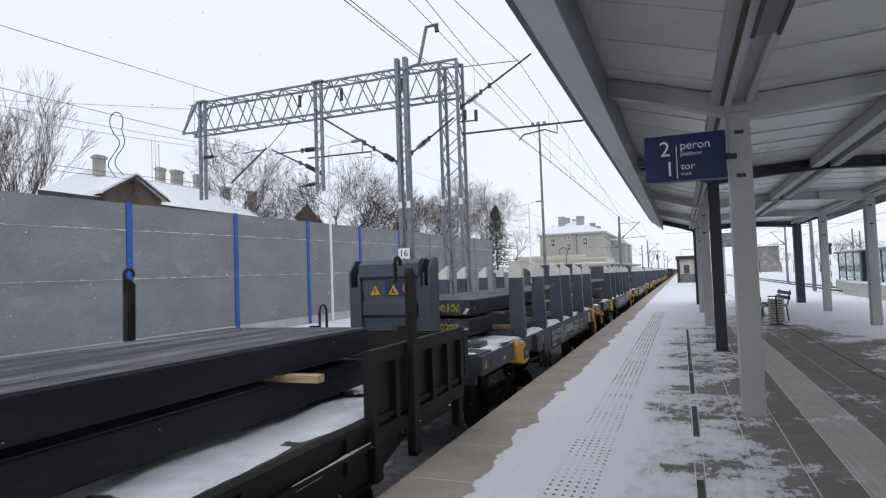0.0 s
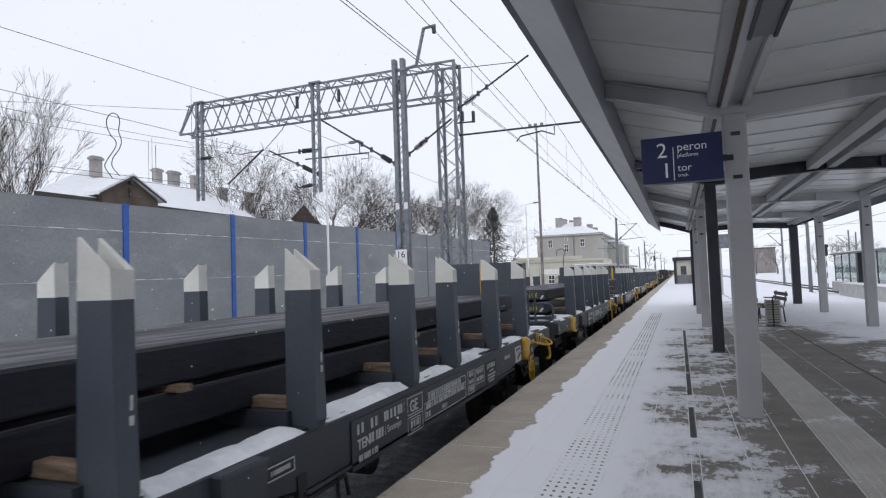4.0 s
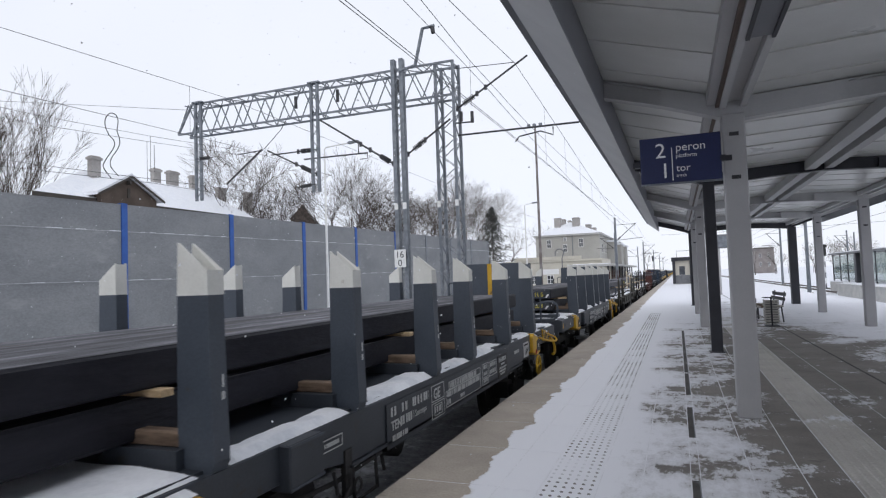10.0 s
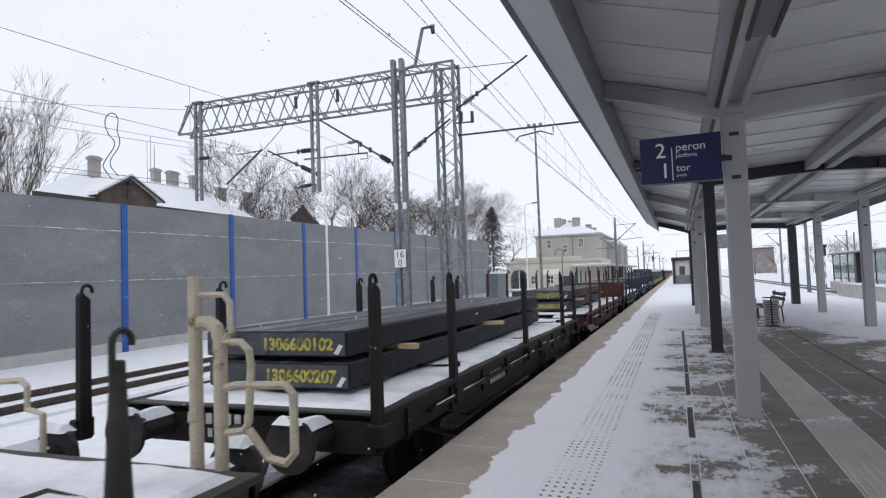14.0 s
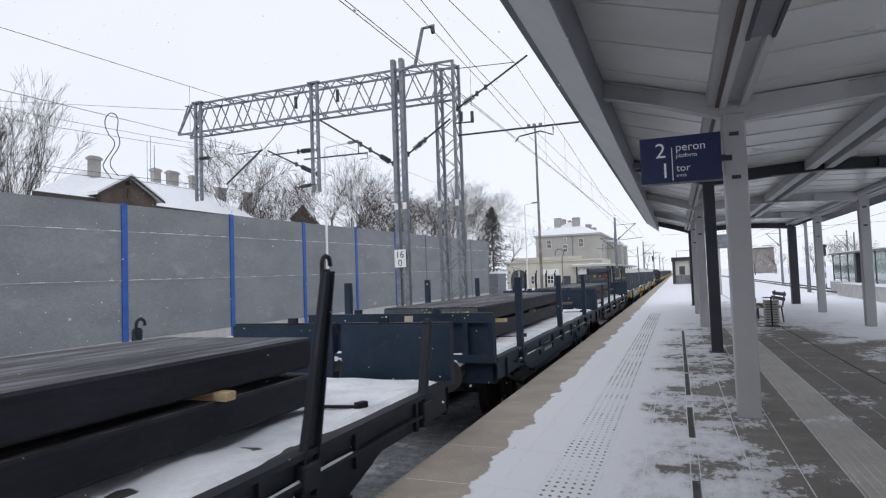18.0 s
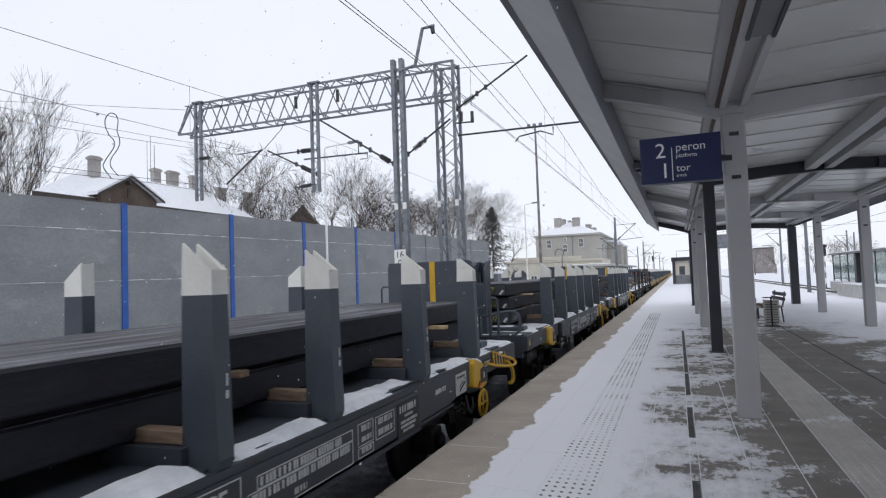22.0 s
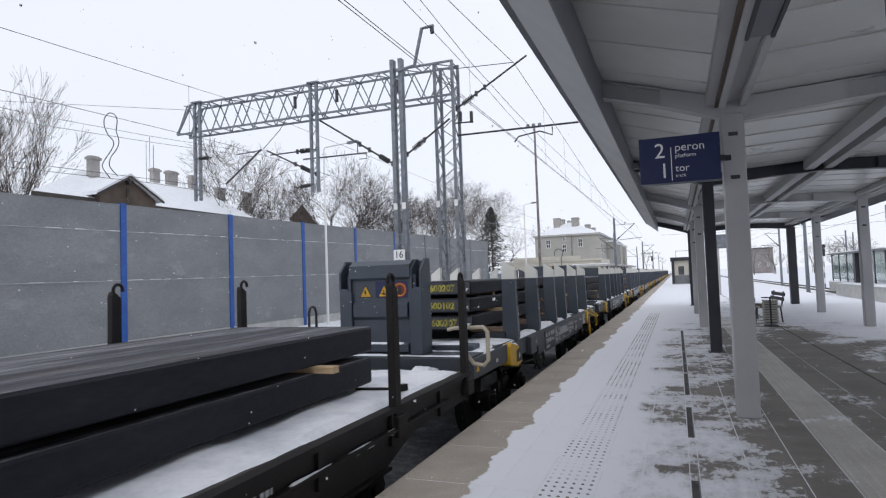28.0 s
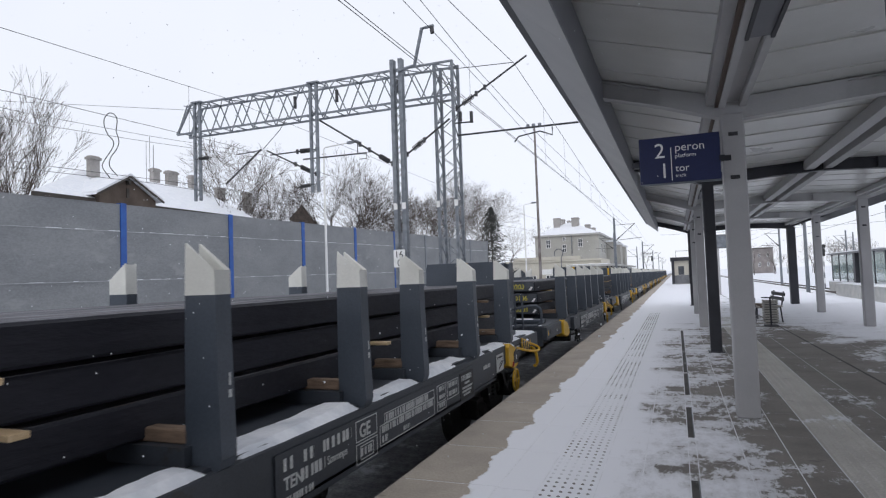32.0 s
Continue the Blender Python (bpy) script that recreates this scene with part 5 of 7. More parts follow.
def gone(t):
    """How far the train has come at t seconds."""
    return float(np.interp(t, CLOCK, RUN))


def wheel_geo(r=0.46):
    g = Geo()
    g.tube([(0, 0, 0), (0.03, 0, 0)], r + 0.028, 24)
    g.tube([(0.03, 0, 0), (0.135, 0, 0)], r, 24)
    return g


def hoop(pts, r=0.02, n=6):
    return Geo().tube(pts, r, n)


def arc(c, r, a0, a1, n, plane="xz"):
    out = []
    for i in range(n + 1):
        a = radians(a0 + (a1 - a0) * i / n)
        u, v = r * math.cos(a), r * math.sin(a)
        out.append((c[0] + u, c[1], c[2] + v) if plane == "xz" else (c[0], c[1] + u, c[2] + v))
    return out


def bogie(w, y, wheelbase=1.8):
    for dy in (-wheelbase / 2, wheelbase / 2):
        for s in (-1, 1):
            q = part("wheel", WHEEL, UNDER, w)
            q.matrix_basis = pose(s * 0.70, y + dy, 0.46, 0, 0, 0 if s > 0 else 180)
        part("axle", Geo().tube([(-0.72, y + dy, 0.46), (0.72, y + dy, 0.46)], 0.08, 10), UNDER, w)
        for s in (-1, 1):
            g = Geo().box(s * 1.0 - 0.12, s * 1.0 + 0.12, y + dy - 0.16, y + dy + 0.16, 0.34, 0.6)
            g.tube([(s * 1.0, y + dy, 0.46), (s * 1.19, y + dy, 0.46)], 0.10, 10)
            part("axle_box", g, UNDER, w, bevel=0.015)
    for s in (-1, 1):
        g = Geo().prism([(y - wheelbase / 2 - 0.35, 0.66), (y + wheelbase / 2 + 0.35, 0.66), (y + wheelbase / 2 + 0.3, 0.84), (y + 0.4, 0.84), (y + 0.3, 0.5), (y - 0.3, 0.5), (y - 0.4, 0.84), (y - wheelbase / 2 - 0.3, 0.84)], "x", s * 1.0 - 0.06, s * 1.0 + 0.06)
        part("bogie_frame", g, UNDER, w)
        for k in (-0.12, 0.12):
            coil = [(s * 1.02 + 0.062 * math.cos(1.2566 * i), y + k + 0.062 * math.sin(1.2566 * i), 0.52 + 0.011 * i) for i in range(26)]
            part("spring", Geo().tube(coil, 0.014, 5), UNDER, w)


def buffer_pair(w, y, way, length=0.38):
    for s in (-1, 1):
        b = part("buffer", Geo().tube([(s * 0.875, y, 1.04), (s * 0.875, y + way * length * 0.7, 1.04)], 0.115, 12).tube([(s * 0.875, y + way * length * 0.5, 1.04), (s * 0.875, y + way * (length - 0.03), 1.04)], 0.085, 12), UNDER, w, smooth=False)
        part("buffer_head", Geo().tube([(s * 0.875, y + way * (length - 0.04), 1.04), (s * 0.875, y + way * length, 1.04)], 0.225, 16), UNDER, b)
        part("snow_cap", snow_sheet(s * 0.875 - 0.1, s * 0.875 + 0.1, min(y, y + way * length * 0.7), max(y, y + way * length * 0.7), 1.14, 0.09, 0.05, seed=s + 3, ragged=0.03), SNOW_M, b)
        part("snow_cap", snow_sheet(s * 0.875 - 0.13, s * 0.875 + 0.13, min(y + way * length * 0.82, y + way * (length + 0.05)), max(y + way * length * 0.82, y + way * (length + 0.05)), 1.235, 0.07, 0.04, seed=s + 9, ragged=0.03, edge=0.03), SNOW_M, b)
    part("coupling", Geo().bar((0, y, 0.98), (0, y + way * 0.3, 0.95), 0.09, 0.16), UNDER, w)
    part("brake_hose", hoop([(0.35, y, 0.95), (0.36, y + way * 0.15, 0.7), (0.36, y + way * 0.3, 0.62), (0.36, y + way * 0.36, 0.75)], 0.028), BLACKM, w)


def plain_bars(w, x, rows, mat, name="stencil_mark"):
    """Unreadable stencilled lines on the side: one block of dashes for each row (y, z, length, height)."""
    rnd = random.Random(3)
    g = Geo()
    for y, z, ln, h in rows:
        p = y
        while p < y + ln:
            d = h * rnd.uniform(0.36, 0.52)
            g.box(x, x + 0.003, p, min(p + d, y + ln), z, z + h)
            p += d + h * rnd.choice((0.18, 0.18, 0.5))
    tagged(part(name, g, mat, w), kind="stuff")


def warning_signs(w, y):
    """Yellow triangles and a red ring on the bulkhead, facing the head of the train."""
    part("sign_plate", Geo().box(-0.085, 0.397, y - 0.004, y, 2.083, 2.31), NAVY, w)
    for k, cx in enumerate((-0.235, 0.05)):
        tri = [(cx - 0.098, 2.095), (cx + 0.098, 2.095), (cx, 2.268)]
        s = part("warning_sign", Geo().prism(tri, "y", y - 0.008, y - 0.004), BLACKM, w, "yellow and black warning triangle")
        part("sign_face", Geo().prism([(cx - 0.080, 2.106), (cx + 0.080, 2.106), (cx, 2.248)], "y", y - 0.011, y - 0.008), YELM, s)
        mark = [(cx - 0.014, 2.195), (cx + 0.012, 2.195), (cx + 0.002, 2.165), (cx + 0.02, 2.165), (cx - 0.012, 2.115), (cx - 0.004, 2.150), (cx - 0.022, 2.150)]
        if k:
            mark = [(cx - 0.045, 2.135), (cx + 0.045, 2.118), (cx + 0.045, 2.130), (cx + 0.01, 2.142), (cx - 0.005, 2.19), (cx - 0.02, 2.19), (cx - 0.012, 2.150), (cx - 0.045, 2.148)]
        part("sign_symbol", Geo().prism(mark, "y", y - 0.014, y - 0.011), BLACKM, s)
    s = part("prohibition_sign", Geo().tube([(0.285, y - 0.004, 2.19), (0.285, y - 0.008, 2.19)], 0.098, 28), REDM, w, "red-ringed prohibition sign on a dark plate")
    part("sign_ring", Geo().tube([(0.285, y - 0.008, 2.19), (0.285, y - 0.010, 2.19)], 0.086, 28), YELM, s)
    part("sign_face", Geo().tube([(0.285, y - 0.010, 2.19), (0.285, y - 0.012, 2.19)], 0.074, 28), REFL, s)
    part("sign_symbol", Geo().prism([(0.255, 2.14), (0.315, 2.14), (0.308, 2.215), (0.292, 2.245), (0.275, 2.245), (0.262, 2.215)], "y", y - 0.015, y - 0.012), BLACKM, s)


def channel(y, s, wd, levels):
    """A U-section member, open to the inside. levels: (outer x, depth, height at the outer face, height at the inner edge)."""
    g, t = Geo(), 0.022
    for xo, d, zo, zi in levels:
        for x, yy, z in ((xo, y, zo), (xo, y + wd, zo), (xo - d, y + wd, zi), (xo - d, y + wd - t, zi), (xo - t, y + wd - t, zo), (xo - t, y + t, zo), (xo - d, y + t, zi), (xo - d, y, zi)):
            g.v.append((s * x, yy, z))
    for k in range(len(levels) - 1):
        o = k * 8
        g.f.extend([(o + i, o + (i + 1) % 8, o + 8 + (i + 1) % 8, o + 8 + i) for i in range(8)])
    for o in (0, 8 * (len(levels) - 1)):
        g.f.extend([(o, o + 1, o + 4, o + 5), (o + 1, o + 2, o + 3, o + 4), (o + 5, o + 6, o + 7, o)])
    return g


def stanchion(w, y, s, far=False):
    """A channel-section stanchion; s=+1 stands on the platform side. Its flanges end in slanted white tips."""
    wd, y = 0.128, y + 0.025
    lower = channel(y, s, wd, ((1.26, 0.11, 1.272, 1.272), (1.34, 0.19, 1.278, 1.272), (1.385, 0.235, 1.305, 1.28), (1.405, 0.25, 1.36, 1.33), (1.405, 0.25, 1.42, 1.42), (1.385, 0.225, 2.0, 2.0), (1.38, 0.215, 2.275, 2.275)))
    p = part("stanchion", lower, WAGM, w)
    part("white_tip", channel(y - 0.002, s, wd + 0.004, ((1.382, 0.217, 2.275, 2.275), (1.38, 0.205, 2.415, 2.575))), TIPM, p, "white-painted slanted stanchion tip")
    if far and s < 0:
        return
    part("bearer_shoe", Geo().prism([(s * 0.62, 1.32), (s * 1.2, 1.32), (s * 1.2, 1.43), (s * 0.72, 1.43), (s * 0.62, 1.36)], "y", y - 0.06, y + 0.16), WAGD, p)
    part("bearer_timber", Geo().box(min(s * 0.60, s * 1.17), max(s * 0.60, s * 1.17), y + 0.0, y + 0.10, 1.432, 1.515), WOODM, p, "rusty-brown bearing timber", bevel=0.008)
    if far:
        return
    if s > 0:
        part("stencil_mark", Geo().box(1.394, 1.397, y + 0.085, y + 0.10, 1.76, 1.83).box(1.394, 1.397, y + 0.08, y + 0.105, 1.69, 1.735), MARK, p)
    else:
        # the opposite row is closed towards the load
        part("liner", Geo().box(-1.168, -1.160, y + 0.004, y + wd - 0.004, 1.42, 2.27), WAGM, p)
        part("tip_liner", Geo().box(-1.172, -1.166, y + 0.004, y + wd - 0.004, 2.276, 2.565), TIPM, p)


REFL = surf("dull_red_reflector", (0.16, 0.015, 0.012), (0.22, 0.02, 0.015), 5, 0.4, 0.0, moving=True)
REDM = surf("sign_red", (0.30, 0.018, 0.015), (0.40, 0.025, 0.02), 5, 0.5, 0.0, moving=True)
WHEEL = wheel_geo().mesh("wheel", UNDER)
POSTS = (1.82, 3.44, 5.12, 6.35, 8.08, 9.76)


def slab_wagon(far=False):
    w = base("slab_wagon", "blue-grey slab wagon with white-tipped stanchions and snow on its deck", "freight wagon", group="wagons of the freight train")
    # deck and underframe
    part("deck", Geo().box(-1.33, 1.33, -0.38, 11.70, 1.27, 1.32), WAGD, w)
    for s in (-1, 1):
        part("side_sill", Geo().prism([(-0.40, 1.05), (2.6, 1.05), (3.4, 0.93), (8.8, 0.93), (9.6, 1.05), (11.72, 1.05), (11.72, 1.30), (-0.40, 1.30)], "x", s * 1.34 - 0.045, s * 1.34 + 0.045), WAGD, w, bevel=0.006)
        part("sill_flange", Geo().box(min(s * 1.22, s * 1.40), max(s * 1.22, s * 1.40), 3.3, 8.9, 0.90, 0.925), WAGD, w)
        part("centre_sill", Geo().box(s * 0.25 - 0.04, s * 0.25 + 0.04, -0.3, 11.6, 0.75, 1.26), UNDER, w)
    for y in (-0.40, 11.66):
        part("headstock", Geo().box(-1.295, 1.295, y, y + 0.07, 0.93, 1.31), WAGD, w, bevel=0.008)
    part("side_board", Geo().box(1.388, 1.40, 3.95, 7.95, 0.86, 1.245), WAGD, w, "dark side board with pale stencilled lettering")
    plain_bars(w, 1.401, ((4.03, 1.125, 0.12, 0.08), (4.26, 1.125, 0.12, 0.08), (4.50, 1.125, 0.40, 0.08), (4.22, 1.01, 0.30, 0.08), (4.05, 0.91, 0.32, 0.05), (5.05, 0.94, 0.18, 0.06),
                          (5.50, 1.115, 0.95, 0.055), (5.42, 1.03, 1.15, 0.055), (5.42, 0.95, 0.10, 0.055), (5.85, 0.95, 0.14, 0.04), (6.76, 1.13, 0.16, 0.05), (6.76, 1.05, 0.16, 0.04), (6.76, 0.96, 0.16, 0.04), (7.05, 1.12, 0.26, 0.05), (7.05, 1.03, 0.26, 0.05),
                          (8.35, 1.12, 0.30, 0.05), (9.05, 1.12, 0.22, 0.05), (2.95, 1.14, 0.20, 0.03), (0.55, 1.13, 0.10, 0.05)), MARK)
    words("TEN", 0.115, MARK, w, pose(1.4015, 4.03, 1.005, 90, 0, 90), "stencil_mark", bold=0.002)
    words("Smmnps", 0.085, MARK, w, pose(1.4015, 4.55, 1.02, 90, 0, 90), "stencil_mark")
    g = Geo()
    for y0, y1, z0, z1 in ((4.97, 5.33, 1.06, 1.225), (4.97, 5.33, 0.885, 1.045), (5.04, 5.26, 0.91, 1.02), (5.38, 6.62, 0.925, 1.10), (5.47, 6.62, 1.10, 1.185), (6.70, 6.96, 1.02, 1.20), (6.70, 6.96, 0.93, 1.01), (7.0, 7.36, 1.0, 1.19), (2.9, 3.2, 1.11, 1.2)):
        for a in ((y0, y1, z0, z0 + 0.008), (y0, y1, z1 - 0.008, z1), (y0, y0 + 0.008, z0, z1), (y1 - 0.008, y1, z0, z1)):
            g.box(1.401, 1.404, *a)
    tagged(part("stencil_frame", g, MARK, w), kind="stuff")
    words("GE", 0.15, MARK, w, pose(1.4015, 5.03, 1.085, 90, 0, 90), "stencil_mark", bold=0.003)
    plate_ = part("owner_plate", Geo().box(1.401, 1.408, 7.42, 7.9, 0.90, 1.21), BLACKM, w, "black owner's plate with pale bars")
    plain_bars(plate_, 1.409, ((7.46, 1.12, 0.38, 0.06), (7.56, 1.07, 0.18, 0.025), (7.48, 1.02, 0.36, 0.025), (7.48, 0.98, 0.32, 0.025), (7.52, 0.94, 0.24, 0.025)), MARK)
    q = part("placard", Geo().box(1.388, 1.394, 9.0, 9.36, 0.98, 1.22), MARK, w, "small white placard with black bars")
    plain_bars(q, 1.395, ((9.04, 1.16, 0.26, 0.03),), BLACKM)
    part("placard_stripe", Geo().prism([(9.12, 1.01), (9.32, 1.09), (9.32, 1.12), (9.12, 1.04)], "x", 1.394, 1.397).prism([(9.12, 1.06), (9.32, 1.14), (9.32, 1.155), (9.12, 1.075)], "x", 1.394, 1.397), BLACKM, q)
    q = part("placard", Geo().box(1.388, 1.394, 10.06, 10.38, 1.13, 1.24), UNDER, w, "small dark placard with pale bars")
    plain_bars(q, 1.395, ((10.08, 1.19, 0.26, 0.03), (10.08, 1.15, 0.2, 0.025)), MARK)
    # lead-end bulkhead: recessed panels between bevelled rails, forked side pillars with slanted fins
    bk = part("bulkhead", Geo().box(-0.52, 0.52, -0.13, -0.09, 1.32, 2.40), WAGM, w, "stepped blue-grey end bulkhead")
    for s in (-1, 1):
        part("pillar", Geo().prism([(s * 0.435, 1.32), (s * 0.622, 1.32), (s * 0.622, 2.22), (s * 0.522, 2.22), (s * 0.435, 2.16)], "y", -0.19, 0.14), WAGM, bk, bevel=0.008)
        part("outer_fin", Geo().prism([(-0.19, 2.20), (0.14, 2.20), (0.14, 2.605), (-0.02, 2.605), (-0.19, 2.44)], "x", min(s * 0.594, s * 0.622), max(s * 0.594, s * 0.622)), WAGM, bk)
        part("inner_fin", Geo().prism([(-0.17, 2.16), (0.12, 2.16), (0.12, 2.60), (0.0, 2.60), (-0.17, 2.46)], "x", min(s * 0.452, s * 0.478), max(s * 0.452, s * 0.478)), WAGM, bk)
        part("back_web", Geo().box(min(s * 0.478, s * 0.594), max(s * 0.478, s * 0.594), 0.08, 0.12, 2.20, 2.58), WAGM, bk)
    part("top_rail", Geo().prism([(-0.19, 2.36), (-0.15, 2.33), (0.10, 2.33), (0.10, 2.595), (-0.05, 2.595), (-0.19, 2.53)], "x", -0.457, 0.457), WAGM, bk)
    part("mid_rail", Geo().prism([(-0.19, 1.83), (-0.12, 1.78), (-0.09, 1.78), (-0.09, 2.04), (-0.13, 2.04), (-0.19, 1.99)], "x", -0.41, 0.41), WAGM, bk)
    part("low_rail", Geo().prism([(-0.19, 1.36), (-0.12, 1.33), (-0.09, 1.33), (-0.09, 1.48), (-0.14, 1.48), (-0.19, 1.45)], "x", -0.41, 0.41), WAGM, bk)
    part("snow_ledge", snow_sheet(-0.40, 0.35, -0.18, -0.13, 1.478, 0.02, 0.03, seed=5, ragged=0.015), SNOW_M, bk)
    warning_signs(bk, -0.13)
    # slim inverted hoop on the lead platform
    part("grab_hoop", hoop([(-0.99, -0.40, 1.32), (-0.99, -0.40, 1.90), (-0.99, -0.37, 1.97), (-0.99, -0.31, 1.99), (-0.99, -0.25, 1.97), (-0.99, -0.22, 1.90), (-0.99, -0.22, 1.32)], 0.018, 6), BLACKM, w)
    # trailing end plate with its yellow stripe
    ep = part("end_plate", Geo().prism([(-0.73, 1.32), (0.73, 1.32), (0.73, 2.52), (0.705, 2.60), (-0.705, 2.60), (-0.73, 2.52)], "y", 11.68, 11.72), WAGM, w, "flat blue-grey end plate with a yellow stripe")
    part("yellow_stripe", Geo().box(0.02, 0.115, 11.674, 11.68, 1.34, 2.599), YELM, ep)
    for s in (-1, 1):
        part("stiffener", Geo().prism([(11.72, 1.32), (11.95, 1.32), (11.90, 2.44), (11.72, 2.585)], "x", min(s * 0.69, s * 0.73), max(s * 0.69, s * 0.73)), WAGM, ep)
        part("hand_rail", hoop([(s * 0.73, 11.74, 2.21), (s * 0.86, 11.75, 2.21), (s * 0.90, 11.76, 2.17), (s * 0.90, 11.76, 1.87), (s * 0.86, 11.75, 1.83), (s * 0.73, 11.74, 1.83)], 0.016), WAGM, ep)
        part("plate_bracket", Geo().box(min(s * 0.73, s * 0.80), max(s * 0.73, s * 0.80), 11.86, 11.96, 1.36, 1.72), WAGM, ep)
    # hand rails on the trailing platform
    for s in (-1, 1):
        part("hand_rail", hoop([(s * 0.50, 12.02, 1.64), (s * 0.75, 12.02, 1.67), (s * 0.92, 12.02, 1.70), (s * 1.20, 12.02, 1.755), (s * 1.32, 12.02, 1.755), (s * 1.40, 12.02, 1.70), (s * 1.42, 12.02, 1.60), (s * 1.40, 12.02, 1.44), (s * 1.32, 12.02, 1.38), (s * 1.0, 12.02, 1.37), (s * 0.62, 12.02, 1.33)], 0.024, 8), WAGM, w)
    # yellow corner guards and the striped step guard
    for s in (-1, 1):
        for y in (1.21, 9.50):
            tail = 0.70 if y < 5 else 0.56
            prof = [(y, 1.0), (y, 1.275), (y + 0.10, 1.32), (y + tail * 0.72, 1.235), (y + tail, 1.09), (y + tail, 0.96), (y + tail * 0.62, 0.92)]
            q = part("corner_guard", Geo().prism(prof, "x", s * 1.20, s * 1.44), YELM, w, "chipped yellow corner guard", bevel=0.012)
            if far:
                continue
            face = [(y + tail * 0.48, 1.0), (y + tail * 0.97, 0.99), (y + tail * 0.95, 1.10), (y + tail * 0.74, 1.20), (y + tail * 0.50, 1.17)]
            part("corner_plate", Geo().prism(face, "x", min(s * 1.436, s * 1.446), max(s * 1.436, s * 1.446)), BLACKM, q, "black plate on the guard's side")
            part("guard_mark", Geo().box(min(s * 1.446, s * 1.448), max(s * 1.446, s * 1.448), y + tail * 0.68, y + tail * 0.76, 1.05, 1.12), MARK, q)
            part("snow_cap", snow_sheet(min(s * 1.22, s * 1.43), max(s * 1.22, s * 1.43), y + 0.06, y + tail * 0.7, 1.27, 0.05, 0.05, seed=31, ragged=0.04), SNOW_M, q)
    part("signal_flag", Geo().prism([(9.64, 0.97), (9.74, 0.99), (9.70, 1.04)], "x", 1.445, 1.46), REDM, w, "small red marker")
    sg = part("step_guard", Geo().prism([(10.45, 1.315), (10.72, 1.27), (10.97, 1.19), (11.11, 1.02), (10.50, 1.10)], "x", 1.392, 1.41), YELM, w, "yellow and black striped guard plate")
    for i in range(4):
        a = 10.56 + i * 0.135
        top = 1.30 - max(0.0, (a - 10.5)) * 0.26
        part("black_stripe", Geo().prism([(a, 1.088 - i * 0.018), (a + 0.062, 1.083 - i * 0.018), (a + 0.01, top - 0.012), (a - 0.06, top)], "x", 1.411, 1.414), BLACKM, sg)
    part("snow_cap", snow_sheet(1.28, 1.415, 10.46, 10.95, 1.255, 0.06, 0.05, seed=12, ragged=0.05), SNOW_M, sg)
    part("guard_rail", hoop(flowing([(1.40, 10.12, 1.20), (1.47, 10.40, 1.13), (1.50, 10.70, 1.08), (1.52, 11.10, 1.04), (1.51, 11.26, 1.055), (1.46, 11.24, 1.11), (1.36, 10.95, 1.20)], 4), 0.019, 8), YELM, w, "bent yellow tubular rail")
    part("guard_foot", hoop(flowing([(1.42, 11.06, 1.10), (1.46, 11.14, 1.04), (1.47, 11.22, 0.92), (1.47, 11.24, 0.82), (1.46, 11.18, 0.775), (1.46, 11.08, 0.785)], 4), 0.026, 8), YELM, w, "hooked yellow foot")
    hw = part("hand_wheel", Geo().tube(arc((1.46, 9.78, 0.76), 0.16, 0, 360, 20, "yz"), 0.018, 6), YELM, w, "yellow brake hand wheel")
    part("wheel_spokes", Geo().bar((1.46, 9.62, 0.76), (1.46, 9.94, 0.76), 0.02).bar((1.46, 9.78, 0.60), (1.46, 9.78, 0.92), 0.02), YELM, hw)
    # small gear on the side and below
    for y in (3.1, 9.35):
        part("rope_hook", hoop([(1.38, y, 0.93), (1.41, y, 0.78), (1.41, y + 0.08, 0.70), (1.41, y + 0.18, 0.78), (1.41, y + 0.16, 0.88)], 0.014), UNDER, w)
    part("foot_step", hoop([(1.36, 3.4, 0.92), (1.38, 3.4, 0.62), (1.38, 3.78, 0.62), (1.36, 3.78, 0.92)], 0.016), UNDER, w)
    eb = part("equipment_box", Geo().box(1.30, 1.47, 2.45, 2.84, 1.0, 1.30), WAGD, w, "dark grey equipment box", bevel=0.012)
    for z in (1.01, 1.28):
        part("box_rim", Geo().box(1.47, 1.476, 2.45, 2.84, z, z + 0.018), WAGM, eb)
    part("hanger", Geo().box(1.36, 1.40, 3.24, 3.34, 0.70, 1.05), UNDER, w)
    part("air_pipe", hoop([(1.30, 2.5, 0.86), (1.34, 3.2, 0.83), (1.36, 3.9, 0.86), (1.36, 3.95, 0.70)], 0.018), UNDER, w)
    for y in (2.95, 3.42):
        part("chain_ring", Geo().tube(arc((1.40, y, 0.74), 0.055, 0, 360, 12, "yz"), 0.012, 5), UNDER, w)
    part("brake_rigging", Geo().box(-0.5, 0.5, 4.4, 6.8, 0.5, 0.72).tube([(-0.6, 5.2, 0.6), (0.9, 5.2, 0.6)], 0.17, 12), UNDER, w)
    if not far:
        for y in (2.1, 9.95):
            bogie(w, y)
    for a, b in ((0.22, 0.53), (10.64, 10.97)):
        part("bolster_beam", Geo().box(-1.18, 1.18, a, b, 1.32, 1.405), WAGM, w, "low raised beam across the deck", bevel=0.012)
        part("snow_cap", snow_sheet(0.15, 1.0, a, b, 1.406, 0.02, 0.06, seed=int(b * 9), hole=0.3, ragged=0.08), SNOW_M, w)
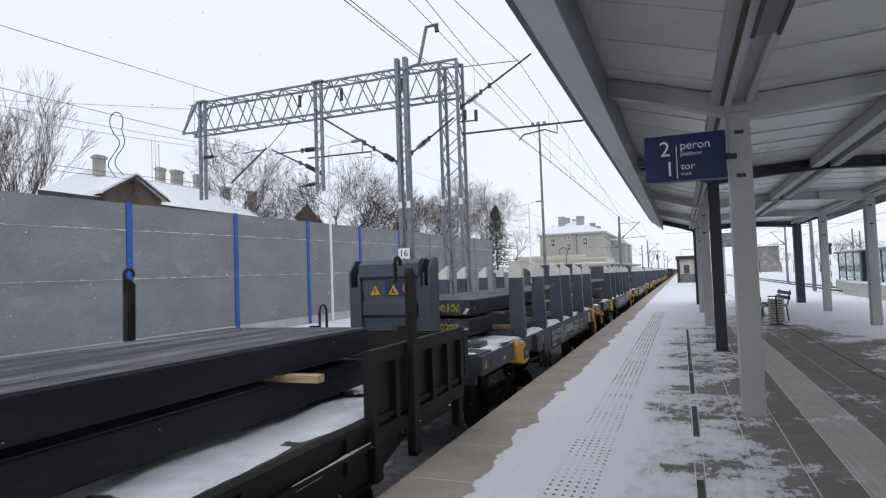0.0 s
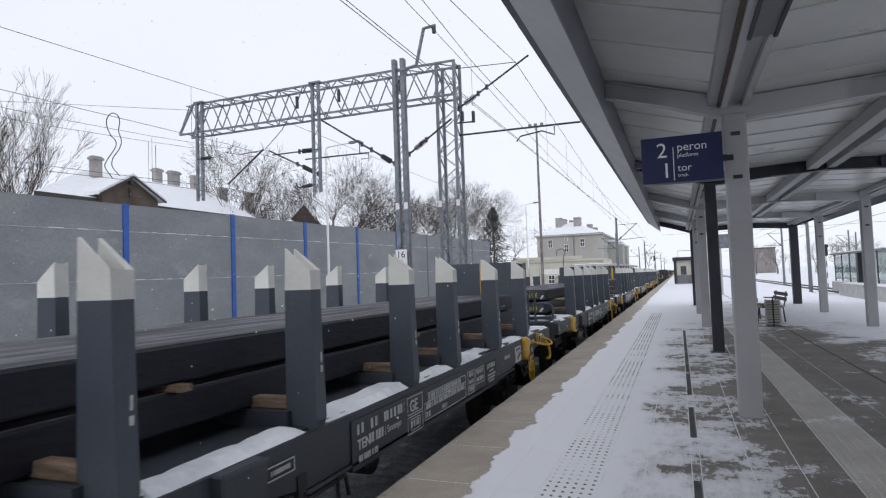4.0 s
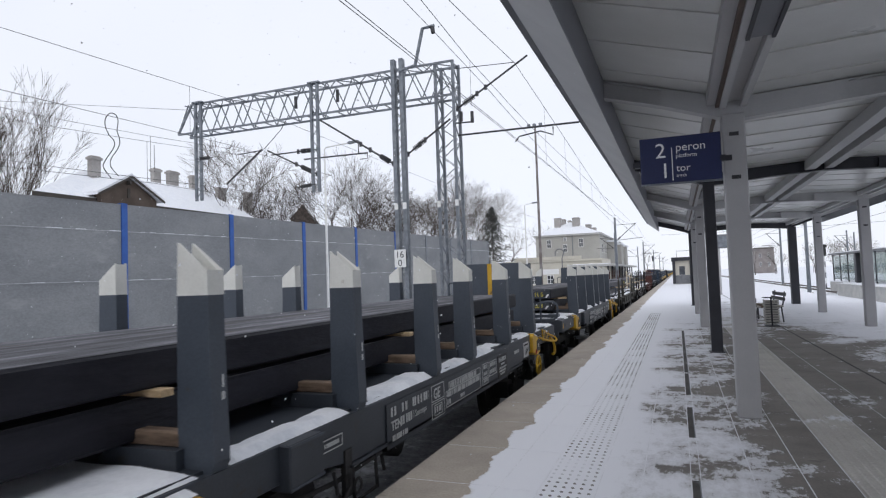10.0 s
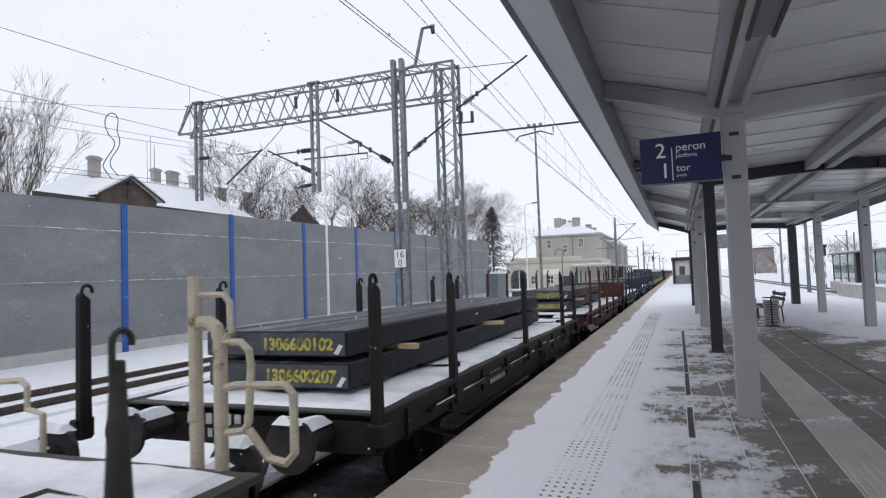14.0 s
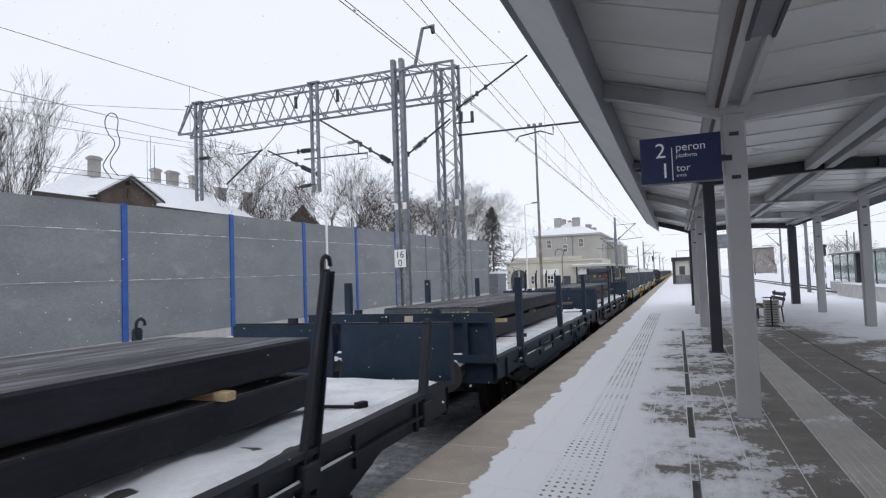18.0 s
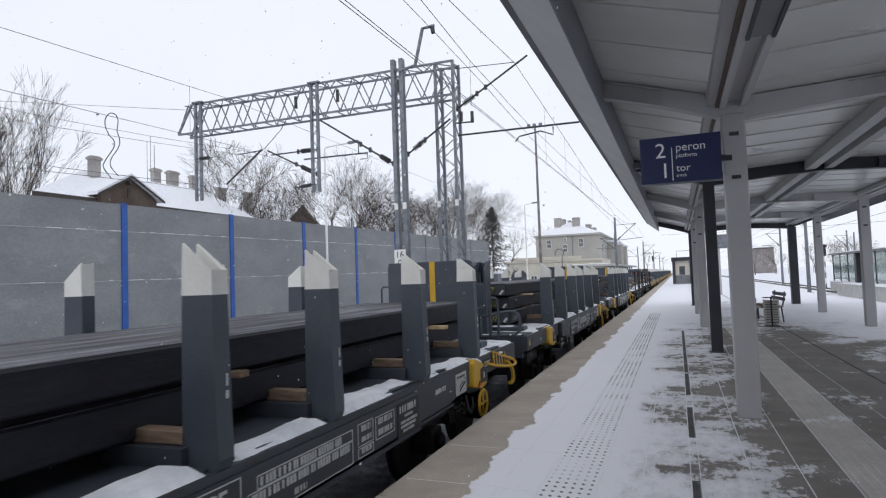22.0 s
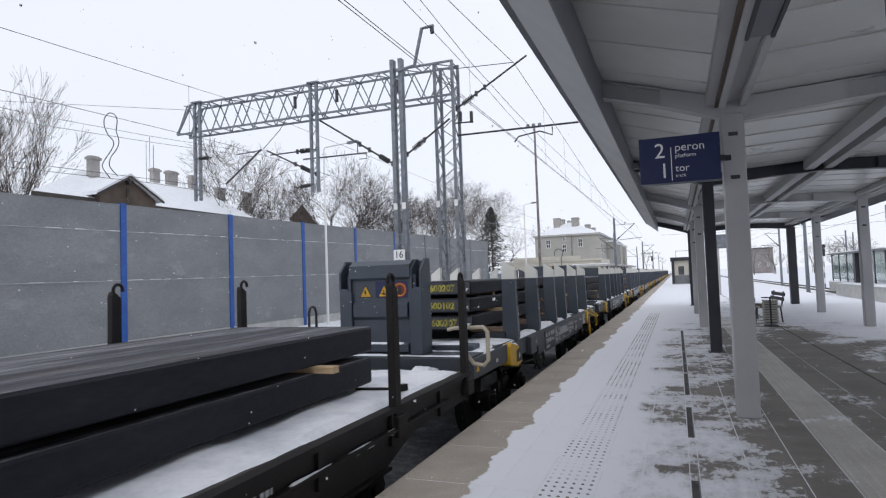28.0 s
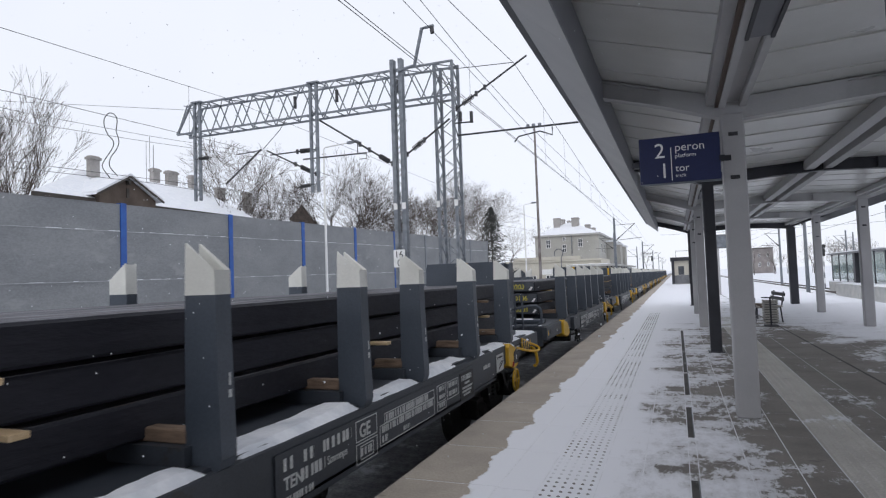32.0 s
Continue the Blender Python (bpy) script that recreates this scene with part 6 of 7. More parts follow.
    for y in (-0.24, 11.13):
        part("hazard_mark", Geo().prism([(y - 0.06, 1.13), (y + 0.06, 1.13), (y, 1.24)], "x", 1.386, 1.389), YELM, w, "yellow warning triangle on the sill")
    part("sill_hole", Geo().tube([(1.384, -0.02, 1.19), (1.389, -0.02, 1.19)], 0.05, 12), BLACKM, w)
    part("snow_patch", snow_sheet(-1.2, 1.3, -0.38, -0.20, 1.322, 0.03, 0.06, seed=23, hole=0.55, ragged=0.12), SNOW_M, w, "thin snow on the deck")
    for y in POSTS:
        for s in (-1, 1):
            stanchion(w, y, s, far)
    if far:
        return w
    buffer_pair(w, -0.40, -1, 0.455)
    buffer_pair(w, 11.73, 1, 0.455)
    # snow lying on the deck between the stanchions
    k = 0
    for a, b in zip((0.16, *[p + 0.20 for p in POSTS]), (*[p - 0.03 for p in POSTS], 11.67)):
        k += 1
        for s in (-1, 1):
            wide = a < 0.2 or b > 11.5
            lo, hi = (-0.05, 1.36) if a < 0.2 else (0.1, 1.365) if wide else ((1.00, 1.07, 1.11, 1.02, 1.12)[k % 5], 1.37)
            part("snow_patch", snow_sheet(min(s * lo, s * hi), max(s * lo, s * hi), a, b, 1.322, 0.045 if wide else 0.06, 0.06, seed=k * 2 + s, hole=(0.32 if a < 0.2 else 0.22) if wide else 0.22, ragged=0.16 if wide else 0.13, edge=0.09), SNOW_M, w, "thin snow on the deck")
    part("snow_patch", snow_sheet(-0.65, 0.65, 11.73, 11.76, 1.322, 0.03, 0.05, seed=41), SNOW_M, w, "thin snow on the deck")
    return w


# slab tops: frost streaks, plus the grazing sky sheen painted as lighter colour
TOPM = surf("frosted_sheen_scale", (0.026, 0.026, 0.032), (0.25, 0.25, 0.275), 1.5, 0.70, 0.6, moving=True, fine=9, stretch=(3.2, 0.30, 1), spread=(0.40, 0.74), rvar=0.2, grain=0.60, spot=((0.075, 0.062, 0.058), 1.7, 0.57), spec=0.22)
CUTM = surf("torch_cut_steel", (0.040, 0.046, 0.057), (0.082, 0.090, 0.106), 3, 0.6, 0.3, moving=True, fine=30, spot=((0.018, 0.018, 0.02), 4, 0.58))
DECKM = surf("weathered_deck", (0.045, 0.042, 0.040), (0.085, 0.08, 0.075), 2, 0.8, 0.3, moving=True)
OLIVE = surf("olive_grey_paint", (0.040, 0.039, 0.035), (0.068, 0.065, 0.058), 1.5, 0.7, 0.2, moving=True, spot=((0.10, 0.06, 0.035), 3.5, 0.62), spec=0.22)
BROWN = surf("dark_brown_paint", (0.011, 0.010, 0.010), (0.024, 0.020, 0.019), 1.8, 0.65, 0.2, moving=True, spot=((0.042, 0.026, 0.019), 3.5, 0.64), spec=0.22)
RUSTR = surf("red_oxide_paint", (0.052, 0.020, 0.017), (0.080, 0.030, 0.025), 1.5, 0.65, 0.2, moving=True, spot=((0.05, 0.025, 0.02), 4, 0.62), spec=0.22)
SLATE = surf("slate_paint", (0.016, 0.018, 0.024), (0.030, 0.034, 0.044), 1.6, 0.6, 0.15, moving=True, spot=((0.06, 0.035, 0.025), 4, 0.64), spec=0.22)
NAVYP = surf("faded_navy_paint", (0.014, 0.026, 0.046), (0.026, 0.042, 0.068), 1.4, 0.6, 0.15, moving=True, spot=((0.05, 0.04, 0.04), 3, 0.62), spec=0.22)
TAN = surf("cream_paint", (0.42, 0.37, 0.28), (0.55, 0.49, 0.38), 5, 0.6, 0.1, moving=True, spot=((0.20, 0.12, 0.06), 6, 0.6))


def stake(w, y, s, kind, mat):
    """A loading stake in its socket: 'cone' tapered with a hook, 'flat' plank-like and 'thin' slender with a hook, 'lean' tall channel with a hook, 'square' short post, 'stub' low bar."""
    x, foot, flanges = s * 1.42, y, []
    if kind == "cone":
        g = Geo().tube([(x - s * 0.02, y, 1.22), (x - s * 0.02, y, 2.0)], 0.070, 10, 0.034)
        g.tube([(x - s * 0.02, y, 1.2), (x - s * 0.02, y, 1.25)], 0.135, 10)
        top = 2.0
    elif kind == "flat":
        g = Geo().prism([(y - 0.065, 0.95), (y + 0.065, 0.95), (y + 0.055, 2.24), (y - 0.03, 2.31), (y - 0.055, 2.27)], "x", x - 0.035, x + 0.035)
        top = 2.24
    elif kind == "thin":
        g = Geo().prism([(y - 0.05, 0.80), (y + 0.05, 0.80), (y + 0.07, 2.36), (y + 0.0, 2.42), (y - 0.03, 2.38)], "x", x + 0.065 + s * 0.035 - 0.035, x + 0.065 + s * 0.035 + 0.035)
        top = 2.38
    elif kind == "lean":
        g = Geo()
        tilt = 0.36 if s > 0 else 0.02
        a, b = Vector((x - s * 0.0, y - 0.02, 0.9)), Vector((x - s * 0.02, y + tilt, 2.40))
        wide = 0.10 if s > 0 else 0.075
        g.prism([(a.y - wide, 0.9), (a.y + wide, 0.9), (b.y + 0.058, 2.36), (b.y + 0.03, 2.42), (b.y - 0.058, 2.42)], "x", x - 0.012, x + 0.012)
        flanges = [Geo().bar(a + Vector((s * 0.03, k * (wide - 0.008), 0)), b + Vector((s * 0.03, k * 0.05, 0)), 0.05, 0.016) for k in (-1, 1)]
        top = 2.38
        y = y + tilt
    elif kind == "short":
        tilt = 0.24 if s > 0 else 0.0
        g = Geo().bar((x, y - 0.02, 0.9), (x, y + tilt, 1.90), 0.085, 0.07)
        g.tube([(x - 0.03, y + tilt, 1.88), (x + 0.03, y + tilt, 1.88)], 0.05, 8)
        top = 1.88 if s < 0 else None
        y = y + tilt
    elif kind == "square":
        g = Geo().box(x - 0.05, x + 0.05, y - 0.06, y + 0.06, 1.0, 2.30)
        top = None
    else:
        g = Geo().box(x - 0.04, x + 0.04, y - 0.05, y + 0.05, 1.0, 1.62)
        top = None
    p = part("stake", g, mat, w, bevel=0.006)
    for g in flanges:
        part("stake_flange", g, mat, p)
    if top:
        c = (x - s * 0.02, y + 0.0, top)
        part("hook", hoop([(c[0], c[1] - 0.03, top - 0.1), (c[0], c[1] - 0.03, top + 0.07)] + arc((c[0], c[1] + 0.025, top + 0.08), 0.055, 180, -20, 8, "yz"), 0.017), mat, p)
    part("stake_socket", Geo().box(x - 0.07, x + s * 0.03 + 0.05, foot - 0.10, foot + 0.10, 0.96, 1.14), mat, p, bevel=0.01)


def flat_wagon(name_label, length, mat, stakes, kind, lead_flap=False, trail_flap=False, rails=False, snow_holes=0.35, bearers=False, stake_mat=None):
    w = base("flat_wagon", name_label, "freight wagon", group="wagons of the freight train")
    L, low = length, 0.86 if mat is OLIVE else 0.74
    part("deck", Geo().box(-1.40, 1.40, 0.0, L, 1.14, 1.21), DECKM, w, "dark weathered plank deck under snow")
    for s in (-1, 1):
        g = Geo().prism([(0.0, 0.90), (1.6, 0.90), (2.2, low), (L - 2.2, low), (L - 1.6, 0.90), (L, 0.90), (L, 1.19), (0.0, 1.19)], "x", s * 1.40 - 0.02, s * 1.40 + 0.02)
        part("side_sill", g, mat, w)
        part("sill_cap", Geo().box(min(s * 1.36, s * 1.46), max(s * 1.36, s * 1.46), 0.0, L, 1.17, 1.215), mat, w)
        part("sill_flange", Geo().box(min(s * 1.36, s * 1.47), max(s * 1.36, s * 1.47), 2.2, L - 2.2, low - 0.02, low + 0.005), mat, w)
        y = 0.5
        while y < L - 0.3:
            part("rib", Geo().box(min(s * 1.42, s * 1.455), max(s * 1.42, s * 1.455), y, y + 0.05, 0.90, 1.17), mat, w)
            y += 1.15
        part("truss_rod", Geo().bar((s * 1.2, 1.4, 0.75), (s * 1.2, 2.4, 0.45), 0.05).bar((s * 1.2, 2.4, 0.45), (s * 1.2, L - 2.4, 0.45), 0.05).bar((s * 1.2, L - 2.4, 0.45), (s * 1.2, L - 1.4, 0.75), 0.05), UNDER, w)
    if mat is not OLIVE:
        part("side_ledge", Geo().box(1.42, 1.485, 1.0, L - 0.8, 1.015, 1.04), mat, w)
        for y in (1.2, L * 0.38, L * 0.66):
            part("snow_ledge", snow_sheet(1.422, 1.483, y, y + L * 0.16, 1.041, 0.03, 0.03, seed=int(y * 11), hole=0.25, ragged=0.03, edge=0.02), SNOW_M, w)
    for y in (0.0, L - 0.08):
        part("headstock", Geo().box(-1.42, 1.42, y, y + 0.08, 0.86, 1.20), mat, w, bevel=0.008)
    part("centre_sill", Geo().box(-0.3, 0.3, 0.1, L - 0.1, 0.72, 1.13), UNDER, w)
    g = Geo()
    for k in range(7):
        if k != 3:
            g.box(-0.62 + k * 0.11, -0.55 + k * 0.11, -0.003, 0.0, 1.04, 1.14)
            g.box(-0.60 + k * 0.11, -0.55 + k * 0.11, -0.003, 0.0, 0.92, 1.0)
    tagged(part("stencil_mark", g, MARK, w), kind="stuff")
    for y in (1.9, L - 1.9):
        for s in (-1, 1):
            q = part("wheel", WHEEL, UNDER, w)
            q.matrix_basis = pose(s * 0.70, y, 0.46, 0, 0, 0 if s > 0 else 180)
            g = Geo().box(s * 1.05 - 0.1, s * 1.05 + 0.1, y - 0.18, y + 0.18, 0.32, 0.62)
            g.tube([(s * 1.0, y, 0.46), (s * 1.2, y, 0.46)], 0.11, 10)
            part("axle_box", g, UNDER, w, bevel=0.015)
            g = Geo()
            for i in range(6):
                d = 0.68 - 0.1 * i
                g.prism([(y - d, 0.66 + 0.02 * i), (y + d, 0.66 + 0.02 * i), (y + d, 0.675 + 0.02 * i), (y - d, 0.675 + 0.02 * i)], "x", s * 1.05 - 0.05, s * 1.05 + 0.05)
            part("leaf_spring", g, UNDER, w)
            part("horn_guide", Geo().prism([(y - 0.5, 0.9), (y - 0.22, 0.3), (y - 0.16, 0.3), (y - 0.2, 0.9)], "x", s * 1.05 - 0.02, s * 1.05 + 0.02).prism([(y + 0.5, 0.9), (y + 0.22, 0.3), (y + 0.16, 0.3), (y + 0.2, 0.9)], "x", s * 1.05 - 0.02, s * 1.05 + 0.02), UNDER, w)
        part("axle", Geo().tube([(-0.72, y, 0.46), (0.72, y, 0.46)], 0.08, 10), UNDER, w)
    hw = part("hand_wheel", Geo().tube(arc((1.5, L * 0.58, 0.80), 0.2, 0, 360, 20, "yz"), 0.016, 6), mat, w)
    part("wheel_spokes", Geo().bar((1.5, L * 0.58 - 0.2, 0.8), (1.5, L * 0.58 + 0.2, 0.8), 0.02).bar((1.5, L * 0.58, 0.6), (1.5, L * 0.58, 1.0), 0.02), mat, hw)
    # the two rows of stakes stand staggered
    other = (0.90, 2.69, 4.52, 6.52, 8.48, 10.33) if kind == "lean" and lead_flap else [y if kind == "cone" else y - 0.42 for y in stakes]
    for s, row in ((1, stakes), (-1, other)):
        for i, y in enumerate(row):
            low = kind == "lean" and lead_flap and i in (0, len(row) - 1)
            stake(w, y, s, "short" if low else kind, stake_mat or mat)
    for on, y, way in ((lead_flap, 0.0, -1), (trail_flap, L, 1)):
        if not on:
            continue
        a, b = (y - 0.06, y - 0.02) if way < 0 else (y + 0.02, y + 0.06)
        zt = 1.70 if mat is BROWN else 1.84
        leaves = ((-1.45, -0.02), (0.10, 1.45)) if mat is SLATE and way > 0 and L < 11.9 else ((-1.45, 1.45),)
        g = Geo()
        for x0, x1 in leaves:
            g.box(x0, x1, a, b, 1.16, zt - 0.02)
        fl = part("end_flap", g, NAVYP if mat is SLATE and way > 0 else mat, w, "upright steel end flap")
        o0, o1 = (a - 0.09, a) if way < 0 else (b, b + 0.09)
        for x0, x1, z0, z1 in [(x0, x1, z0, z1) for x0, x1 in leaves for z0, z1 in ((zt - 0.14, zt), (1.16, 1.27))]:
            part("flap_rail", Geo().box(x0, x1, o0, o1, z0, z1), mat, fl)
        for x in (-1.41, -1.05, -0.30, 0.30, 1.05, 1.41):
            part("flap_rib", Geo().box(x - 0.035, x + 0.035, o0, o1, 1.27, zt - 0.14), mat, fl)
        for x in (-0.62, 0.62):
            part("flap_hinge", Geo().prism([(o0 - 0.02, 1.0), (o1, 1.0), (o1, zt + 0.06), (o0 + 0.02, zt + 0.06)], "x", x - 0.05, x + 0.05), mat, fl)
        if way < 0:
            for x0, x1 in ((-1.0, -0.68), (-0.56, -0.32), (-0.26, 0.26), (0.34, 0.56), (0.70, 1.0)):
                part("snow_ledge", snow_sheet(x0, x1, o0 + 0.005, o1 - 0.005, 1.272, 0.035, 0.03, seed=int(x0 * 40) + 90, ragged=0.03, edge=0.02), SNOW_M, fl)
            part("label_square", Geo().box(0.15, 0.28, o0 - 0.004, o0, 1.71, 1.81), TAN, fl, "cream square label")
            part("reflector", Geo().box(0.66, 0.74, o0 - 0.006, o0 + 0.02, 1.44, 1.53), REFL, fl, "small red reflector")
            for k in (-1, 1):
                part("flap_brace", Geo().bar((k * 0.62, o0 - 0.02, 1.30), (k * 0.42, o0 - 0.02, 1.72), 0.05, 0.03), mat, fl)
                part("flap_foot", Geo().box(k * 0.62 - 0.11, k * 0.62 + 0.11, o0 - 0.10, o1, 1.15, 1.22), mat, fl)
    if rails:
        # brakeman's rails at the trailing end and grab loops at the lead end
        e = L + 0.02
        if rails == "tall":
            part("grab_post", Geo().tube([(0.965, e, 0.95), (0.965, e, 2.39)], 0.043, 10), TAN, w, "cream-painted tubular post")
            part("grab_post", Geo().tube([(1.0, e, 2.10), (1.08, e, 2.10), (1.13, e, 2.07), (1.155, e, 1.99), (1.155, e, 0.95)], 0.043, 10), TAN, w, "bent cream-painted tubular post")
            part("grab_rail", hoop([(1.0, e, 2.27), (1.19, e, 2.27), (1.235, e, 2.22), (1.245, e, 2.04), (1.17, e, 1.98)], 0.022), TAN, w)
            part("grab_rail", hoop([(1.18, e, 1.98), (1.31, e, 1.98), (1.37, e, 1.93), (1.385, e, 1.85), (1.36, e, 1.50), (1.32, e, 1.45), (1.19, e, 1.43)], 0.024), TAN, w)
        part("grab_rail", hoop([(1.18, e, 1.70), (1.26, e, 1.72), (1.63, e, 1.73), (1.68, e, 1.68), (1.68, e, 1.34), (1.62, e, 1.28), (1.50, e, 1.30), (1.36, e, 1.46)], 0.026), TAN, w)
        part("grab_rail", hoop([(-1.40, e, 0.9), (-1.40, e, 1.60), (-1.36, e, 1.65), (-0.62, e, 1.70), (-0.56, e, 1.66), (-0.56, e, 1.5), (-0.40, e, 1.47), (-0.4, e, 1.15)], 0.024), TAN, w)
        part("grab_rail", hoop([(-0.9, 0.0, 1.2), (-0.9, 0.0, 1.75), (-0.8, 0.0, 1.85), (-0.65, 0.0, 1.75), (-0.65, 0.0, 1.2)], 0.022), mat, w)
        part("grab_rail", hoop([(-0.6, -0.02, 1.5), (0.1, -0.02, 1.52), (0.3, -0.02, 1.45), (0.3, -0.02, 1.22)], 0.022), mat, w)
    if bearers:
        y = 0.45
        while y < L - 0.3:
            for s in (-1, 1):
                part("bearer_block", Geo().prism([(s * 0.75, 1.21), (s * 1.25, 1.21), (s * 1.18, 1.30), (s * 0.75, 1.33)], "y", y, y + 0.22), BROWN, w, "dark bearing block capped with snow", bevel=0.006)
                part("snow_cap", snow_sheet(min(s * 0.78, s * 1.2), max(s * 0.78, s * 1.2), y, y + 0.22, 1.315, 0.035, 0.05, seed=int(y * 10), ragged=0.03), SNOW_M, w)
            y += 1.18
    else:
        for y, z in ((L * 0.22, 1.26), (L * 0.86, 1.25)):
            part("loose_iron", Geo().bar((0.75, y, z), (1.25, y + 0.1, z), 0.05, 0.02).bar((1.22, y, z + 0.02), (1.25, y + 0.1, z + 0.02), 0.06, 0.06), BROWN, w)
    buffer_pair(w, 0.0, -1, 0.5)
    buffer_pair(w, L, 1, 0.5)
    if mat is not OLIVE:
        plain_bars(w, 1.421, ((L * 0.30, 1.0, 0.5, 0.06), (L * 0.30, 0.91, 0.8, 0.06), (L * 0.62, 1.0, 0.3, 0.08)), MARK)
    rnd = int(L * 100) % 97
    part("snow_sheet", snow_sheet(-1.38, 1.38, 0.08, L - 0.06, 1.212, 0.06, 0.10, seed=rnd, hole=snow_holes, ragged=0.07, edge=0.05), SNOW_M, w, "wind-blown snow on the deck")
    return w


def slab(length, width=1.68, thick=0.24, number="1306600102"):
    """A steel slab, its end painted with a row of yellow figures and a paper tag."""
    g = Geo().box(-width / 2, width / 2, 0, length, 0, thick)
    s = part("steel_slab", g, SLABM, bevel=0.018)
    tagged(s, "dark grey steel slab with yellow painted figures on its end", "steel slab", group="steel slabs on the wagons")
    part("top_face", Geo().box(-width / 2 + 0.017, width / 2 - 0.017, 0.017, length - 0.017, thick - 0.001, thick + 0.003), TOPM, s, "frost-dusted scaly top face with sky sheen in its colour")
    for y in (-0.003, length - 0.001):
        part("cut_end", Geo().box(-width / 2 + 0.017, width / 2 - 0.017, y, y + 0.004, 0.017, thick - 0.017), CUTM, s, "paler torch-cut end face")
    words(number, thick * 0.66, YPAINT, s, pose(-0.13, -0.004, thick * 0.27, 90, 0, 0), "painted_number", 0.001, 0.006)
    part("paper_tag", Geo().prism([(0.70, thick * 0.14), (0.745, thick * 0.10), (0.805, thick * 0.44), (0.76, thick * 0.50)], "y", -0.008, -0.003), WHITEP, s)
    return s


YPAINT = surf("yellow_marking", (0.16, 0.14, 0.03), (0.55, 0.48, 0.09), 14, 0.7, 0.0, moving=True, spread=(0.38, 0.56))


SLABS, TIMBERS = {}, {}


def put(thing, u, x, z):
    TRAIN.append((thing, u, x, z))
    return thing


def load(u0, u1, layers, z, pitch, thick, rnd, sticks=0.28):
    """Slabs stacked on timbers; each slab lies a little askew of the one below."""
    for k in range(layers):
        ln = round((u1 - u0) * 4) / 4
        key = (ln, thick, k % 2)
        if key in SLABS:
            s = copy_thing(SLABS[key], Matrix())
        else:
            s = SLABS[key] = slab(ln, 1.68, thick, ("1306600203", "1306600106")[k % 2] if int(ln * 4) % 2 else ("1306600207", "1306600102")[k % 2])
        zz = z + k * pitch
        du = rnd.uniform(-0.10, 0.10)
        dx = rnd.uniform(-0.03, 0.03)
        put(s, u0 + du, dx, zz)
        gap = pitch - thick
        if k and gap > 0.02:
            for f in (0.13, 0.5, 0.87):
                far = rnd.uniform(0.02, sticks)
                mat_key = rnd.choice(("pine", "pine", "old"))
                key = (round(far, 1), mat_key, round(gap, 3))
                if key in TIMBERS:
                    b = copy_thing(TIMBERS[key], Matrix())
                else:
                    b = part("dunnage_timber", Geo().box(-0.80, 0.84 + round(far, 1), -0.05, 0.05, 0.0, gap), PINE if mat_key == "pine" else WOODM, bevel=0.004)
                    tagged(b, "squared pine packing timber between steel slabs" if mat_key == "pine" else "brown weathered packing timber between steel slabs", "timber", group="timber packing in the loads")
                    TIMBERS[key] = b
                put(b, u0 + ln * f + rnd.uniform(-0.25, 0.25), dx, zz - gap)


rnd = random.Random(11)
proto, distant = slab_wagon(), slab_wagon(True)
HOOP = hoop([(0.92, 12.0, 1.33), (0.92, 12.0, 1.90)] + arc((0.99, 12.0, 1.91), 0.07, 180, 0, 8, "xz") + [(1.06, 12.0, 1.33)], 0.02, 8).mesh("grab_hoop", WAGM)
HEADS = [7.83 + 13.04 * k for k in range(8)] + [187.82, 200.81, 213.83, 250.45] + [263.55 + 13.0 * k + (0.08 if k else 0.0) for k in range(14)]
ENDS = {0: (0.8, 11.1), 1: (0.6, 11.0), 3: (0.9, 10.6), 4: (1.1, 10.15), 6: (0.9, 10.7), 7: (1.15, 10.9), 11: (1.3, 10.35), 8: (0.7, 11.2), 9: (0.55, 11.1), 10: (0.8, 10.4), 13: (1.3, 11.2)}
for i, u in enumerate(HEADS):
    wagon = proto if i == 0 else distant if i == 14 else copy_thing(proto if i < 14 else distant, Matrix())
    put(wagon, u, 0, 0)
    a, b = ENDS.get(i, (0.9 + 0.2 * (i % 3), 11.1))
    if i < 9:
        load(u + a, u + b, 2, 1.443, 0.285, 0.24, rnd)
    elif i == 11:
        load(u + a, u + b, 3, 1.52, 0.27, 0.215, rnd)
    elif i == 10:
        # two long slabs under a shorter one that lies set back at both ends
        load(u + 1.0, u + 10.0, 2, 1.443, 0.258, 0.225, rnd)
        load(u + 2.45, u + 8.95, 1, 1.443 + 2 * 0.258, 0.258, 0.225, rnd)
        for f in (2.75, 5.4, 8.4):
            put(copy_thing(next(iter(TIMBERS.values())), Matrix()), u + f, 0.0, 1.443 + 0.258 + 0.225)
    else:
        load(u + a, u + b, 3, 1.443, 0.258, 0.225, rnd)

# wagons whose trailing platform has an upright grab hoop
for wagon in [q for q, u, x, z in TRAIN if u in HEADS[:14] and q.name.startswith("slab_wagon")]:
    part("grab_hoop", HOOP, WAGM, wagon)

CHALK = surf("chalk", (0.10, 0.105, 0.11), (0.34, 0.35, 0.36), 14, 0.9, 0.0, moving=True)
chalk = [q for q, u, x, z in TRAIN if q.name.startswith("steel_slab") and abs(u - 201.4) < 0.4 and z < 1.5][0]
words("1320", 0.20, CHALK, chalk, pose(0.842, 0.16, 0.03, 90, -4, 90), "chalk_number", 0.001)

